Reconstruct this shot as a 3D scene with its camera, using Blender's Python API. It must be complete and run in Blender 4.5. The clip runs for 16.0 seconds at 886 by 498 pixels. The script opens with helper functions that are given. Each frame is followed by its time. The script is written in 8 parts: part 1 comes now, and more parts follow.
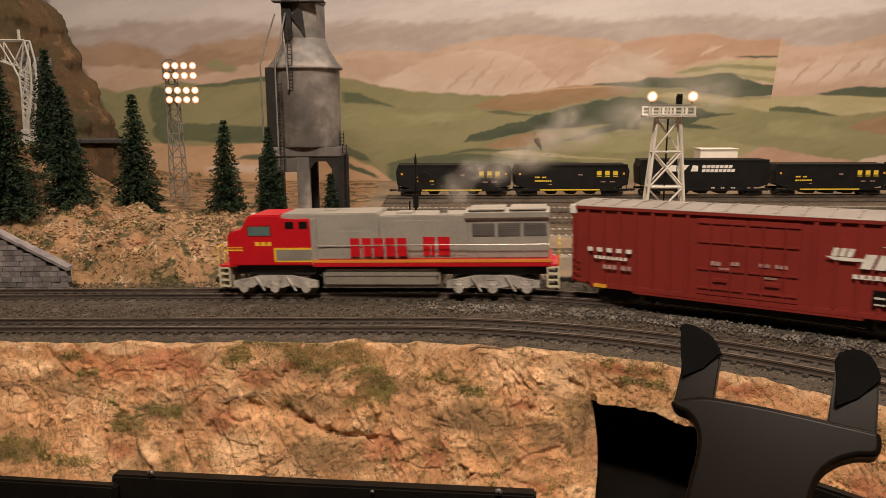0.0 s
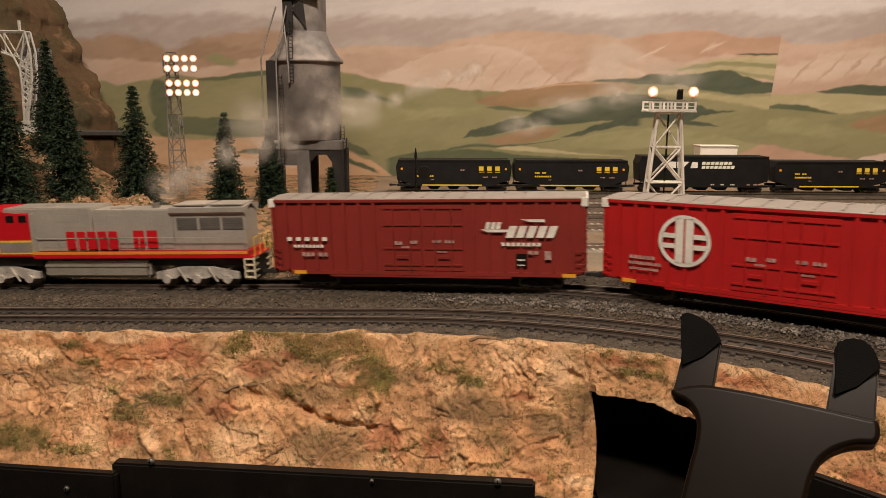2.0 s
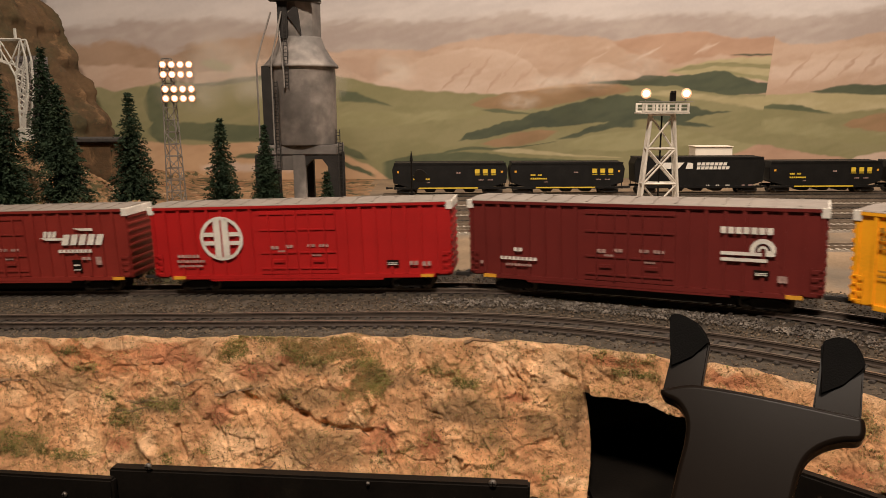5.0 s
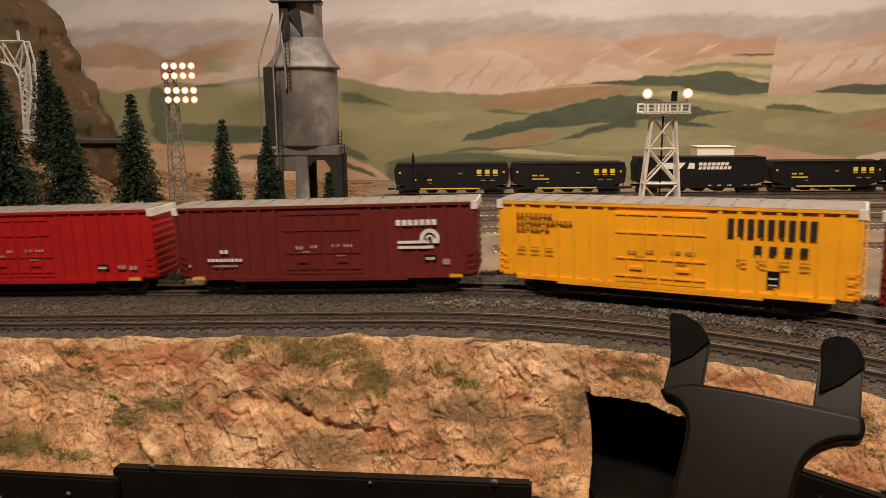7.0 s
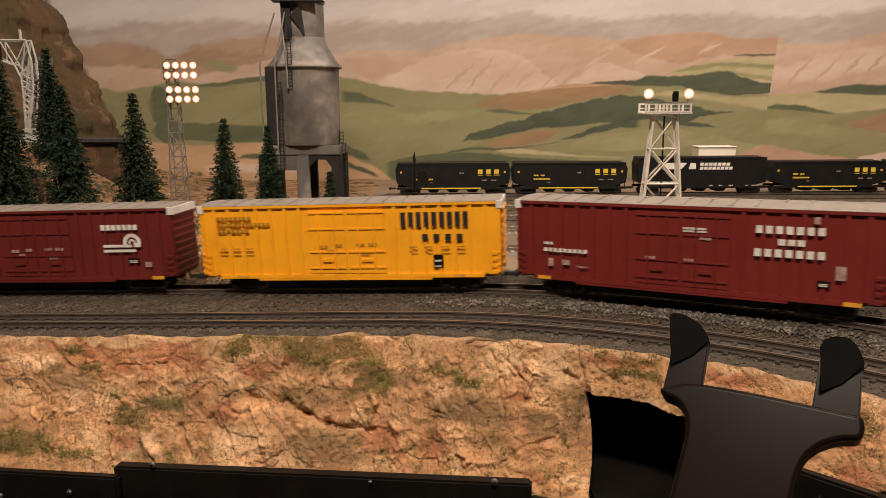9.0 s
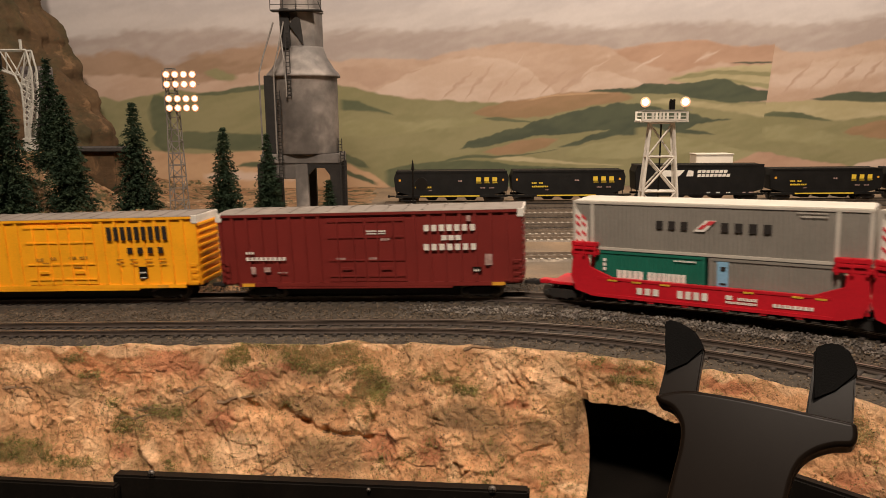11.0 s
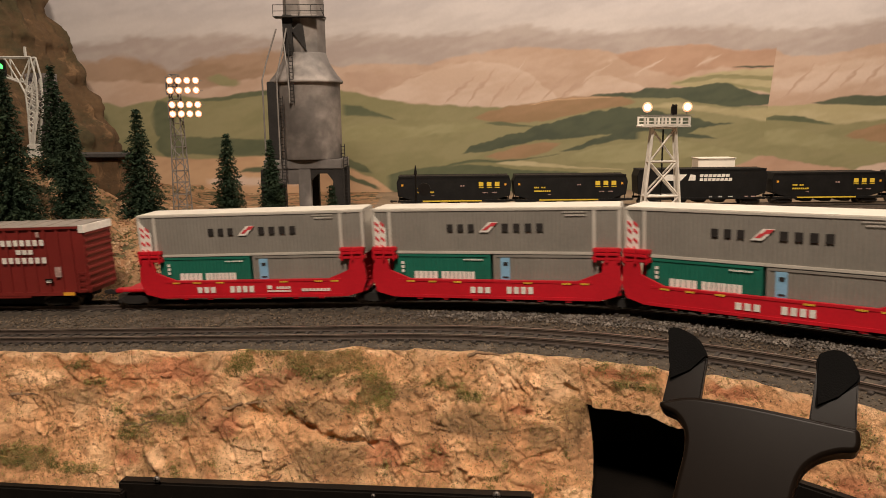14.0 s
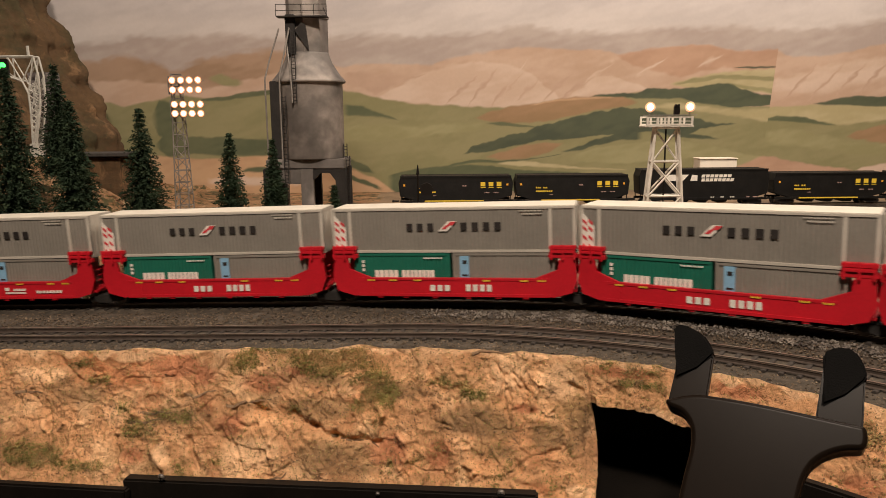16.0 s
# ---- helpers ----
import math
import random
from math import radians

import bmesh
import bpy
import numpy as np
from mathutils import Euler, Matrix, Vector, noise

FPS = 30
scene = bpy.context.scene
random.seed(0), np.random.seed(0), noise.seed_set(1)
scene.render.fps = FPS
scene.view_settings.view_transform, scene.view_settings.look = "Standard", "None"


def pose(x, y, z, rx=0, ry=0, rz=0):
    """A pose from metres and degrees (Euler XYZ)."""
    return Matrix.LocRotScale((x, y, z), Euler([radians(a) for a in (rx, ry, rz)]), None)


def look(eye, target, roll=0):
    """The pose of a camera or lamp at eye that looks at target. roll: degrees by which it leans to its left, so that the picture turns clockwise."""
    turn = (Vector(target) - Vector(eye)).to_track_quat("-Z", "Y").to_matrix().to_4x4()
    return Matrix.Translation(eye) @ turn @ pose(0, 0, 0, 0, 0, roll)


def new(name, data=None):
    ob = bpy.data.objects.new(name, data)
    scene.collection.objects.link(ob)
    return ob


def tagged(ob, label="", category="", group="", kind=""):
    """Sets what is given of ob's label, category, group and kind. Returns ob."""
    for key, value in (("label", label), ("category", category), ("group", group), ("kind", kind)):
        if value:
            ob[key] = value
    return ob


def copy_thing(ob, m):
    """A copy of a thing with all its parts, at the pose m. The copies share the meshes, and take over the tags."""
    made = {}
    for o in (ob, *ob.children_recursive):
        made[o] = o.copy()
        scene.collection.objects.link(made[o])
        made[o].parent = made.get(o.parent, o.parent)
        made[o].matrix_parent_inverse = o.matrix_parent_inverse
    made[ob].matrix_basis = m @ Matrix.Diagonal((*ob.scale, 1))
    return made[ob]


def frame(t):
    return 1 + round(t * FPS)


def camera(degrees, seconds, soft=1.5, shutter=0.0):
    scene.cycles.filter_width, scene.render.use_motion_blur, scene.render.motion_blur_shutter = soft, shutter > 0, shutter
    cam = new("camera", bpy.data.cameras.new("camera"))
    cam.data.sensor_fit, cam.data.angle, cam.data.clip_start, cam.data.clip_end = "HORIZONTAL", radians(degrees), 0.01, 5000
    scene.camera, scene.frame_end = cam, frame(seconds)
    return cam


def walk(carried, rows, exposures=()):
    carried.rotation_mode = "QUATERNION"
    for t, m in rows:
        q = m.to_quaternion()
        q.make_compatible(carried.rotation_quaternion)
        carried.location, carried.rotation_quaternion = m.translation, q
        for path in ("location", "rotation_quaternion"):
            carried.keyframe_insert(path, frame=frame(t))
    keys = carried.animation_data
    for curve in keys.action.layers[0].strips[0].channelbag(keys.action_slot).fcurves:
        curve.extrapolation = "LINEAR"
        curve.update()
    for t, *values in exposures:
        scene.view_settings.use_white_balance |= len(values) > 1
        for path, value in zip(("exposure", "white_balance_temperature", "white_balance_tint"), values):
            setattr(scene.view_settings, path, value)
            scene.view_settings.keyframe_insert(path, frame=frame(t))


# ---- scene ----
# camera and its walk
cam = camera(62.19, 16.0, soft=0.9, shutter=0.5)
PATH = [
    (0, pose(-0.0070, 0.0066, 0.1304, 79.00, 0.10, -0.49)),
    (0.5, pose(-0.0073, 0.0058, 0.1302, 78.99, 0.12, -0.37)),
    (1, pose(-0.0079, 0.0059, 0.1289, 78.89, -0.03, -0.39)),
    (1.5, pose(-0.0082, 0.0059, 0.1279, 78.80, -0.16, -0.45)),
    (2, pose(-0.0082, 0.0050, 0.1271, 78.78, -0.30, -0.52)),
    (2.5, pose(-0.0087, 0.0052, 0.1260, 78.67, -0.28, -0.55)),
    (3, pose(-0.0080, 0.0052, 0.1278, 78.71, -0.08, -0.65)),
    (3.5, pose(-0.0061, 0.0037, 0.1291, 78.89, 0.07, -0.80)),
    (4, pose(-0.0059, 0.0030, 0.1282, 78.99, 0.06, -0.77)),
    (6.5, pose(-0.0043, 0.0008, 0.1282, 78.95, 0.48, -0.67)),
    (7, pose(-0.0048, 0.0006, 0.1282, 79.03, 0.36, -0.56)),
    (7.5, pose(-0.0051, 0.0000, 0.1274, 78.98, 0.27, -0.46)),
    (8, pose(-0.0048, 0.0003, 0.1257, 78.91, 0.21, -0.41)),
    (8.5, pose(-0.0059, 0.0001, 0.1270, 78.87, 0.08, -0.43)),
    (9, pose(-0.0045, 0.0000, 0.1282, 79.01, 0.26, -0.44)),
    (11.5, pose(-0.0036, -0.0027, 0.1293, 79.60, 0.40, -0.52)),
    (12, pose(-0.0051, -0.0021, 0.1281, 79.45, 0.32, -0.40)),
    (12.5, pose(-0.0062, -0.0023, 0.1297, 79.47, 0.33, -0.34)),
    (13, pose(-0.0055, -0.0017, 0.1302, 79.57, 0.52, -0.36)),
    (13.5, pose(-0.0037, -0.0030, 0.1302, 79.67, 0.61, -0.38)),
    (14, pose(-0.0045, -0.0041, 0.1312, 79.86, 0.56, -0.39)),
    (14.5, pose(-0.0055, -0.0043, 0.1309, 79.97, 0.46, -0.37)),
    (15, pose(-0.0058, -0.0047, 0.1310, 79.96, 0.46, -0.36)),
    (15.5, pose(-0.0066, -0.0045, 0.1305, 79.95, 0.45, -0.37)),
    (16, pose(-0.0070, -0.0047, 0.1300, 79.92, 0.48, -0.36)),
]
walk(cam, PATH, exposures=[(0, 0.0), (16, 0.0)])

# ---- light: a closed room with warm unseen lamps overhead ----
world = bpy.data.worlds.new("room_air")
world.use_nodes = True
world.node_tree.nodes["Background"].inputs[0].default_value = (1.0, 0.86, 0.72, 1)
world.node_tree.nodes["Background"].inputs[1].default_value = 0.04
scene.world = world


def area(name, x, y, z, target, sx, sy, watts, color):
    d = bpy.data.lights.new(name, "AREA")
    d.shape, d.size, d.size_y, d.energy, d.color = "RECTANGLE", sx, sy, watts, color
    ob = new(name, d)
    ob.matrix_world = look((x, y, z), target)
    return ob


WARM = (1.0, 0.83, 0.675)
area("unseen_lamp", -0.10, -0.26, 1.12, (-0.06, 0.50, 0.0), 0.24, 0.16, 20.0, WARM)
# These two are unseen, added to brighten the right and left backdrop.
area("unseen_lamp", 0.60, 0.62, 1.18, (0.55, 1.35, 0.15), 0.6, 0.25, 16.0, WARM)
area("unseen_lamp", -0.30, 0.70, 1.18, (-0.20, 1.35, 0.15), 0.4, 0.25, 1.3, WARM)

# ---- materials ----


def mat(name, color, rough=0.6, metal=0.0, scale=60.0, var=0.25, bump=0.15, fine=600.0, second=None, emit=0.0, mix_at=0.55, spec=0.5, second_scale=None):
    m = bpy.data.materials.new(name)
    m.use_nodes = True
    nt = m.node_tree
    n, lk = nt.nodes, nt.links
    b = n["Principled BSDF"]
    b.inputs["Roughness"].default_value, b.inputs["Metallic"].default_value = rough, metal
    b.inputs["Specular IOR Level"].default_value = spec
    co = n.new("ShaderNodeTexCoord")
    big, small = n.new("ShaderNodeTexNoise"), n.new("ShaderNodeTexNoise")
    big.inputs["Scale"].default_value, big.inputs["Detail"].default_value = scale, 5
    small.inputs["Scale"].default_value, small.inputs["Detail"].default_value = fine, 3
    lk.new(co.outputs["Object"], big.inputs["Vector"])
    lk.new(co.outputs["Object"], small.inputs["Vector"])
    ramp = n.new("ShaderNodeMapRange")
    ramp.inputs[1].default_value, ramp.inputs[2].default_value = 0.3, 0.7
    ramp.inputs[3].default_value, ramp.inputs[4].default_value = 1 - var, 1 + var
    lk.new(big.outputs["Fac"], ramp.inputs[0])
    r2 = n.new("ShaderNodeMapRange")
    r2.inputs[1].default_value, r2.inputs[2].default_value = 0.3, 0.7
    r2.inputs[3].default_value, r2.inputs[4].default_value = 1 - var * 0.6, 1 + var * 0.6
    lk.new(small.outputs["Fac"], r2.inputs[0])
    mul = n.new("ShaderNodeMath")
    mul.operation = "MULTIPLY"
    lk.new(ramp.outputs[0], mul.inputs[0])
    lk.new(r2.outputs[0], mul.inputs[1])
    base = n.new("ShaderNodeMix")
    base.data_type = "RGBA"
    base.inputs[6].default_value = (*color, 1)
    base.inputs[7].default_value = (*(second or color), 1)
    base.inputs[0].default_value = 0
    if second:
        third = n.new("ShaderNodeTexNoise")
        third.inputs["Scale"].default_value, third.inputs["Detail"].default_value = second_scale or scale * 0.45, 7
        lk.new(co.outputs["Object"], third.inputs["Vector"])
        st = n.new("ShaderNodeMapRange")
        st.inputs[1].default_value, st.inputs[2].default_value = mix_at - 0.06, mix_at + 0.08
        lk.new(third.outputs["Fac"], st.inputs[0])
        lk.new(st.outputs[0], base.inputs[0])
    tint = n.new("ShaderNodeVectorMath")
    tint.operation = "SCALE"
    lk.new(base.outputs[2], tint.inputs[0])
    lk.new(mul.outputs[0], tint.inputs["Scale"])
    lk.new(tint.outputs[0], b.inputs["Base Color"])
    if bump:
        bp = n.new("ShaderNodeBump")
        bp.inputs["Strength"].default_value, bp.inputs["Distance"].default_value = bump, 0.0006
        lk.new(small.outputs["Fac"], bp.inputs["Height"])
        lk.new(bp.outputs[0], b.inputs["Normal"])
    if emit:
        b.inputs["Emission Color"].default_value = (*color, 1)
        b.inputs["Emission Strength"].default_value = emit
    return m


def srgb(r, g, b):
    return tuple(((c / 255 + 0.055) / 1.055) ** 2.4 if c > 10 else c / 3295 for c in (r, g, b))


M_RAIL = mat("rail_steel", (0.31, 0.255, 0.205), 0.35, 0.7, 80, 0.25, 0.05)
M_WEB = mat("rail_rust", (0.06, 0.042, 0.032), 0.8, 0.1, 90, 0.3, 0.2)
M_TIE = mat("dark_tie", (0.035, 0.027, 0.022), 0.85, 0, 300, 0.4, 0.3, 1500)
M_TIE_PALE = mat("pale_tie", (0.42, 0.37, 0.31), 0.85, 0, 200, 0.25, 0.3, 1500)
M_BALLAST = mat("ballast", (0.048, 0.037, 0.026), 0.95, 0, 150, 0.4, 0.9, 900, (0.082, 0.066, 0.050), 0, 0.6)
M_GRAVEL = mat("gravel", (0.074, 0.053, 0.034), 0.9, 0, 420, 0.75, 0.3, 1500, (0.120, 0.088, 0.058), 0, 0.5)
M_GRAVEL_PALE = mat("pale_gravel", (0.19, 0.165, 0.14), 0.9, 0, 200, 0.5, 0.3, 900, (0.085, 0.072, 0.062), 0, 0.5)


def rock_material(name, tones, scale, crumb):
    """Layered paint on crumbly plaster: each tone after the first lies in its own patches (colour, size, threshold, spread)."""
    m = mat(name, tones[0], 0.92, 0, scale, 0.22, 0.0, crumb)
    n, lk = m.node_tree.nodes, m.node_tree.links
    co = [k for k in n if k.type == "TEX_COORD"][0]
    mix0 = [k for k in n if k.type == "MIX"][0]
    scale_node = [k for k in n if k.type == "VECT_MATH"][0]
    last = mix0.outputs[2]
    for i, (color, size, at, spread) in enumerate(tones[1:]):
        t = n.new("ShaderNodeTexNoise")
        t.noise_dimensions = "4D"
        t.inputs["W"].default_value = 3.7 * i + 1
        t.inputs["Scale"].default_value, t.inputs["Detail"].default_value, t.inputs["Roughness"].default_value, t.inputs["Distortion"].default_value = size, 9, 0.66, 0.6
        lk.new(co.outputs["Object"], t.inputs["Vector"])
        r = n.new("ShaderNodeMapRange")
        r.inputs[1].default_value, r.inputs[2].default_value = at, at + spread
        lk.new(t.outputs["Fac"], r.inputs[0])
        mx = n.new("ShaderNodeMix")
        mx.data_type = "RGBA"
        mx.inputs[7].default_value = (*color, 1)
        lk.new(r.outputs[0], mx.inputs[0])
        lk.new(last, mx.inputs[6])
        last = mx.outputs[2]
    lk.new(last, scale_node.inputs[0])
    rough = n.new("ShaderNodeTexNoise")
    rough.inputs["Scale"].default_value, rough.inputs["Detail"].default_value, rough.inputs["Roughness"].default_value, rough.inputs["Distortion"].default_value = crumb * 0.22, 12, 0.7, 0.8
    lk.new(co.outputs["Object"], rough.inputs["Vector"])
    # sharp wandering creases
    warp = n.new("ShaderNodeVectorMath")
    warp.operation = "MULTIPLY_ADD"
    wn = n.new("ShaderNodeTexNoise")
    wn.inputs["Scale"].default_value, wn.inputs["Detail"].default_value = scale * 0.9, 6
    lk.new(co.outputs["Object"], wn.inputs["Vector"])
    lk.new(wn.outputs["Color"], warp.inputs[0])
    warp.inputs[1].default_value = (0.06, 0.06, 0.06)
    lk.new(co.outputs["Object"], warp.inputs[2])
    vor = n.new("ShaderNodeTexVoronoi")
    vor.feature = "DISTANCE_TO_EDGE"
    vor.inputs["Scale"].default_value = crumb * 0.085
    lk.new(warp.outputs[0], vor.inputs["Vector"])
    crease = n.new("ShaderNodeMapRange")
    crease.inputs[1].default_value, crease.inputs[2].default_value = 0.0, 0.10
    lk.new(vor.outputs["Distance"], crease.inputs[0])
    both = n.new("ShaderNodeMath")
    both.operation = "MULTIPLY_ADD"
    both.inputs[1].default_value = 0.28
    lk.new(crease.outputs[0], both.inputs[0])
    lk.new(rough.outputs["Fac"], both.inputs[2])
    bp = n.new("ShaderNodeBump")
    bp.inputs["Strength"].default_value, bp.inputs["Distance"].default_value = 1.0, 0.0031
    lk.new(both.outputs[0], bp.inputs["Height"])
    lk.new(bp.outputs[0], n["Principled BSDF"].inputs["Normal"])
    return m


M_ROCK = rock_material("painted_plaster_rock", [(0.64, 0.335, 0.160), ((0.76, 0.460, 0.245), 26, 0.50, 0.10), ((0.54, 0.215, 0.090), 15, 0.56, 0.10), ((0.36, 0.210, 0.092), 22, 0.55, 0.12), ((0.26, 0.150, 0.062), 420, 0.60, 0.06), ((0.14, 0.095, 0.042), 170, 0.65, 0.04)], 30, 420)
_n, _l = M_ROCK.node_tree.nodes, M_ROCK.node_tree.links
_scale = [k for k in _n if k.type == "VECT_MATH" and k.operation == "SCALE"][0]
_last = _scale.inputs[0].links[0].from_socket
_at, _sep = _n.new("ShaderNodeAttribute"), _n.new("ShaderNodeSeparateColor")
_at.attribute_name = "coats"
_l.new(_at.outputs["Color"], _sep.inputs[0])
for _k, _tone, _most in ((2, (0.285, 0.165, 0.075), 0.80), (0, (0.46, 0.175, 0.082), 0.85), (1, (0.84, 0.520, 0.290), 0.90)):
    _r, _mx = _n.new("ShaderNodeMapRange"), _n.new("ShaderNodeMix")
    _r.inputs[1].default_value, _r.inputs[2].default_value, _r.inputs[4].default_value = 0.22, 0.62, _most
    _l.new(_sep.outputs[_k], _r.inputs[0])
    _mx.data_type = "RGBA"
    _mx.inputs[7].default_value = (*_tone, 1)
    _l.new(_r.outputs[0], _mx.inputs[0])
    _l.new(_last, _mx.inputs[6])
    _last = _mx.outputs[2]
_l.new(_last, _scale.inputs[0])
M_SCRUB = rock_material("scrub_slope", [(0.31, 0.178, 0.088), ((0.52, 0.36, 0.22), 48, 0.57, 0.05), ((0.27, 0.115, 0.05), 22, 0.53, 0.10), ((0.075, 0.065, 0.026), 55, 0.51, 0.06)], 40, 300)
M_MOUNTAIN = rock_material("mountain_rock", [(0.092, 0.054, 0.025), ((0.19, 0.112, 0.055), 22, 0.54, 0.07), ((0.060, 0.047, 0.020), 10, 0.48, 0.12), ((0.06, 0.048, 0.024), 80, 0.60, 0.06)], 16, 160)
M_SAND = mat("yard_sand", (0.23, 0.16, 0.098), 0.95, 0, 18, 0.25, 0.5, 600, (0.16, 0.125, 0.09), 0, 0.53)
M_BLACK = mat("black_paint", (0.0075, 0.0060, 0.0048), 0.5, 0, 40, 0.3, 0.1, spec=0.2)
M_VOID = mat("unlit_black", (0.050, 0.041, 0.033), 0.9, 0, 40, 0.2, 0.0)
M_PLASTIC = mat("black_plastic", (0.0085, 0.0058, 0.0042), 0.30, 0, 30, 0.12, 0.008, 2500, spec=0.06)
M_RUBBER = mat("black_rubber", (0.0025, 0.0022, 0.002), 0.85, 0, 60, 0.3, 0.3, 1500, spec=0.1)
M_SCREW = mat("screw_steel", (0.20, 0.18, 0.16), 0.45, 0.7, 200, 0.2, 0.0)
M_STONE = mat("cut_stone", (0.19, 0.17, 0.17), 0.9, 0, 120, 0.3, 0.8, 900, (0.25, 0.22, 0.205), 0, 0.55)
_n, _l = M_STONE.node_tree.nodes, M_STONE.node_tree.links
_info, _each = _n.new("ShaderNodeObjectInfo"), _n.new("ShaderNodeMapRange")
_each.inputs[3].default_value, _each.inputs[4].default_value = 0.6, 1.3
_l.new(_info.outputs["Random"], _each.inputs[0])
_mul = [k for k in _n if k.type == "MATH"][0]
_more = _n.new("ShaderNodeMath")
_more.operation = "MULTIPLY"
_l.new(_mul.outputs[0], _more.inputs[0])
_l.new(_each.outputs[0], _more.inputs[1])
_l.new(_more.outputs[0], [k for k in _n if k.type == "VECT_MATH"][0].inputs["Scale"])
M_MORTAR = mat("mortar", (0.05, 0.045, 0.042), 0.95, 0, 200, 0.2, 0.4)
M_PINE = mat("pine_needles", (0.027, 0.043, 0.026), 1.0, 0, 120, 0.3, 0.3, 900, (0.040, 0.058, 0.032), 0, 0.55, 0.03)
M_TRUNK = mat("bark", (0.06, 0.04, 0.025), 0.9, 0, 200, 0.3, 0.5)
M_GRASS = mat("grass_flock", (0.235, 0.215, 0.062), 0.95, 0, 160, 0.4, 0.3, 900, (0.36, 0.27, 0.11), 0, 0.52)
M_TWIG = mat("dry_twig", (0.22, 0.135, 0.075), 0.9, 0, 150, 0.4, 0.4)
M_SILO = mat("weathered_concrete", (0.15, 0.135, 0.125), 0.62, 0.1, 24, 0.28, 0.05, 90, (0.30, 0.265, 0.24), 0, 0.52, second_scale=20)
M_SILO_DARK = mat("dark_steel", (0.022, 0.019, 0.017), 0.7, 0.2, 60, 0.4, 0.2)
M_WHITE = mat("white_steel", (0.66, 0.62, 0.55), 0.55, 0, 90, 0.12, 0.05)
M_GREY = mat("grey_steel", (0.22, 0.20, 0.18), 0.6, 0.2, 90, 0.2, 0.1)
M_LATTICE = mat("pale_lattice", (0.45, 0.44, 0.40), 0.6, 0.1, 90, 0.2, 0.1)
# Emissive disc round each lens, standing in for the glow about the lamp.
M_LENS_HALO = mat("lens_halo_glow", (1.0, 0.40, 0.20), 0.4, 0, 90, 0.0, 0.0, emit=0.75)
M_LAMP = mat("lamp_glow", (1.0, 0.86, 0.72), 0.4, 0, 90, 0.0, 0.0, emit=2.6)
M_GREEN_GLOW = mat("green_glow", (0.05, 1.0, 0.10), 0.4, 0, 90, 0.0, 0.0, emit=4.0)
M_HOPPER = mat("black_hopper_paint", (0.008, 0.0075, 0.007), 0.55, 0, 60, 0.35, 0.1, spec=0.25)
M_YELLOW_MARK = mat("yellow_marking", (0.72, 0.50, 0.04), 0.6, 0, 90, 0.1, 0.0)
M_WHITE_MARK = mat("white_marking", (0.75, 0.71, 0.64), 0.6, 0, 120, 0.12, 0.0)
M_FAINT_MARK = mat("faded_white_marking", (0.40, 0.26, 0.23), 0.7, 0, 400, 0.3, 0.0)
M_ORANGE_MARK = mat("orange_reflector", (0.75, 0.36, 0.03), 0.6, 0, 90, 0.1, 0.0)
M_UNDER = mat("underframe_black", (0.018, 0.015, 0.013), 0.75, 0.1, 90, 0.3, 0.2)
M_WHEEL = mat("wheel_steel", (0.14, 0.12, 0.10), 0.45, 0.8, 90, 0.3, 0.05)
M_ROOF_GALV = mat("galvanized_roof", (0.26, 0.225, 0.195), 0.6, 0.15, 60, 0.15, 0.15, 700)
M_CEIL = mat("ceiling_paint", (0.55, 0.50, 0.44), 0.9, 0, 4, 0.05, 0.05)
M_WALL = mat("wall_paint", (0.42, 0.37, 0.31), 0.9, 0, 4, 0.06, 0.05)
M_FLOOR = mat("floor_carpet", (0.09, 0.08, 0.075), 0.95, 0, 20, 0.2, 0.3)

# ---- mesh helpers ----


def link(name, bm, material, parent=None, label="", smooth=False):
    me = bpy.data.meshes.new(name)
    bmesh.ops.recalc_face_normals(bm, faces=bm.faces[:])
    bm.to_mesh(me)
    bm.free()
    me.materials.append(material)
    if smooth:
        me.polygons.foreach_set("use_smooth", [True] * len(me.polygons))
    ob = new(name, me)
    if parent:
        ob.parent = parent
    if label:
        tagged(ob, label)
    return ob


def part(name, bm, material, parent, label="", smooth=False):
    return link(name, bm, material, parent, label, smooth)


def thing(name, label, category, m=None, group="", kind=""):
    ob = new(name)
    ob.empty_display_size = 0.02
    if m is not None:
        ob.matrix_world = m
    return tagged(ob, label, category, group, kind)


def box(bm, x0, x1, y0, y1, z0, z1, bevel=0.0, m=None):
    vs = [bm.verts.new((x, y, z)) for z in (z0, z1) for x, y in ((x0, y0), (x1, y0), (x1, y1), (x0, y1))]
    fs = [(3, 2, 1, 0), (4, 5, 6, 7), (0, 1, 5, 4), (1, 2, 6, 5), (2, 3, 7, 6), (3, 0, 4, 7)]
    made = [bm.faces.new([vs[i] for i in f]) for f in fs]
    if m is not None:
        for v in vs:
            v.co = m @ v.co
    if bevel:
        edges = list({e for f in made for e in f.edges})
        bmesh.ops.bevel(bm, geom=edges, offset=bevel, segments=2, affect="EDGES", clamp_overlap=True)


def boxes(*rows, bevel=0.0):
    bm = bmesh.new()
    for r in rows:
        box(bm, *r, bevel=bevel)
    return bm


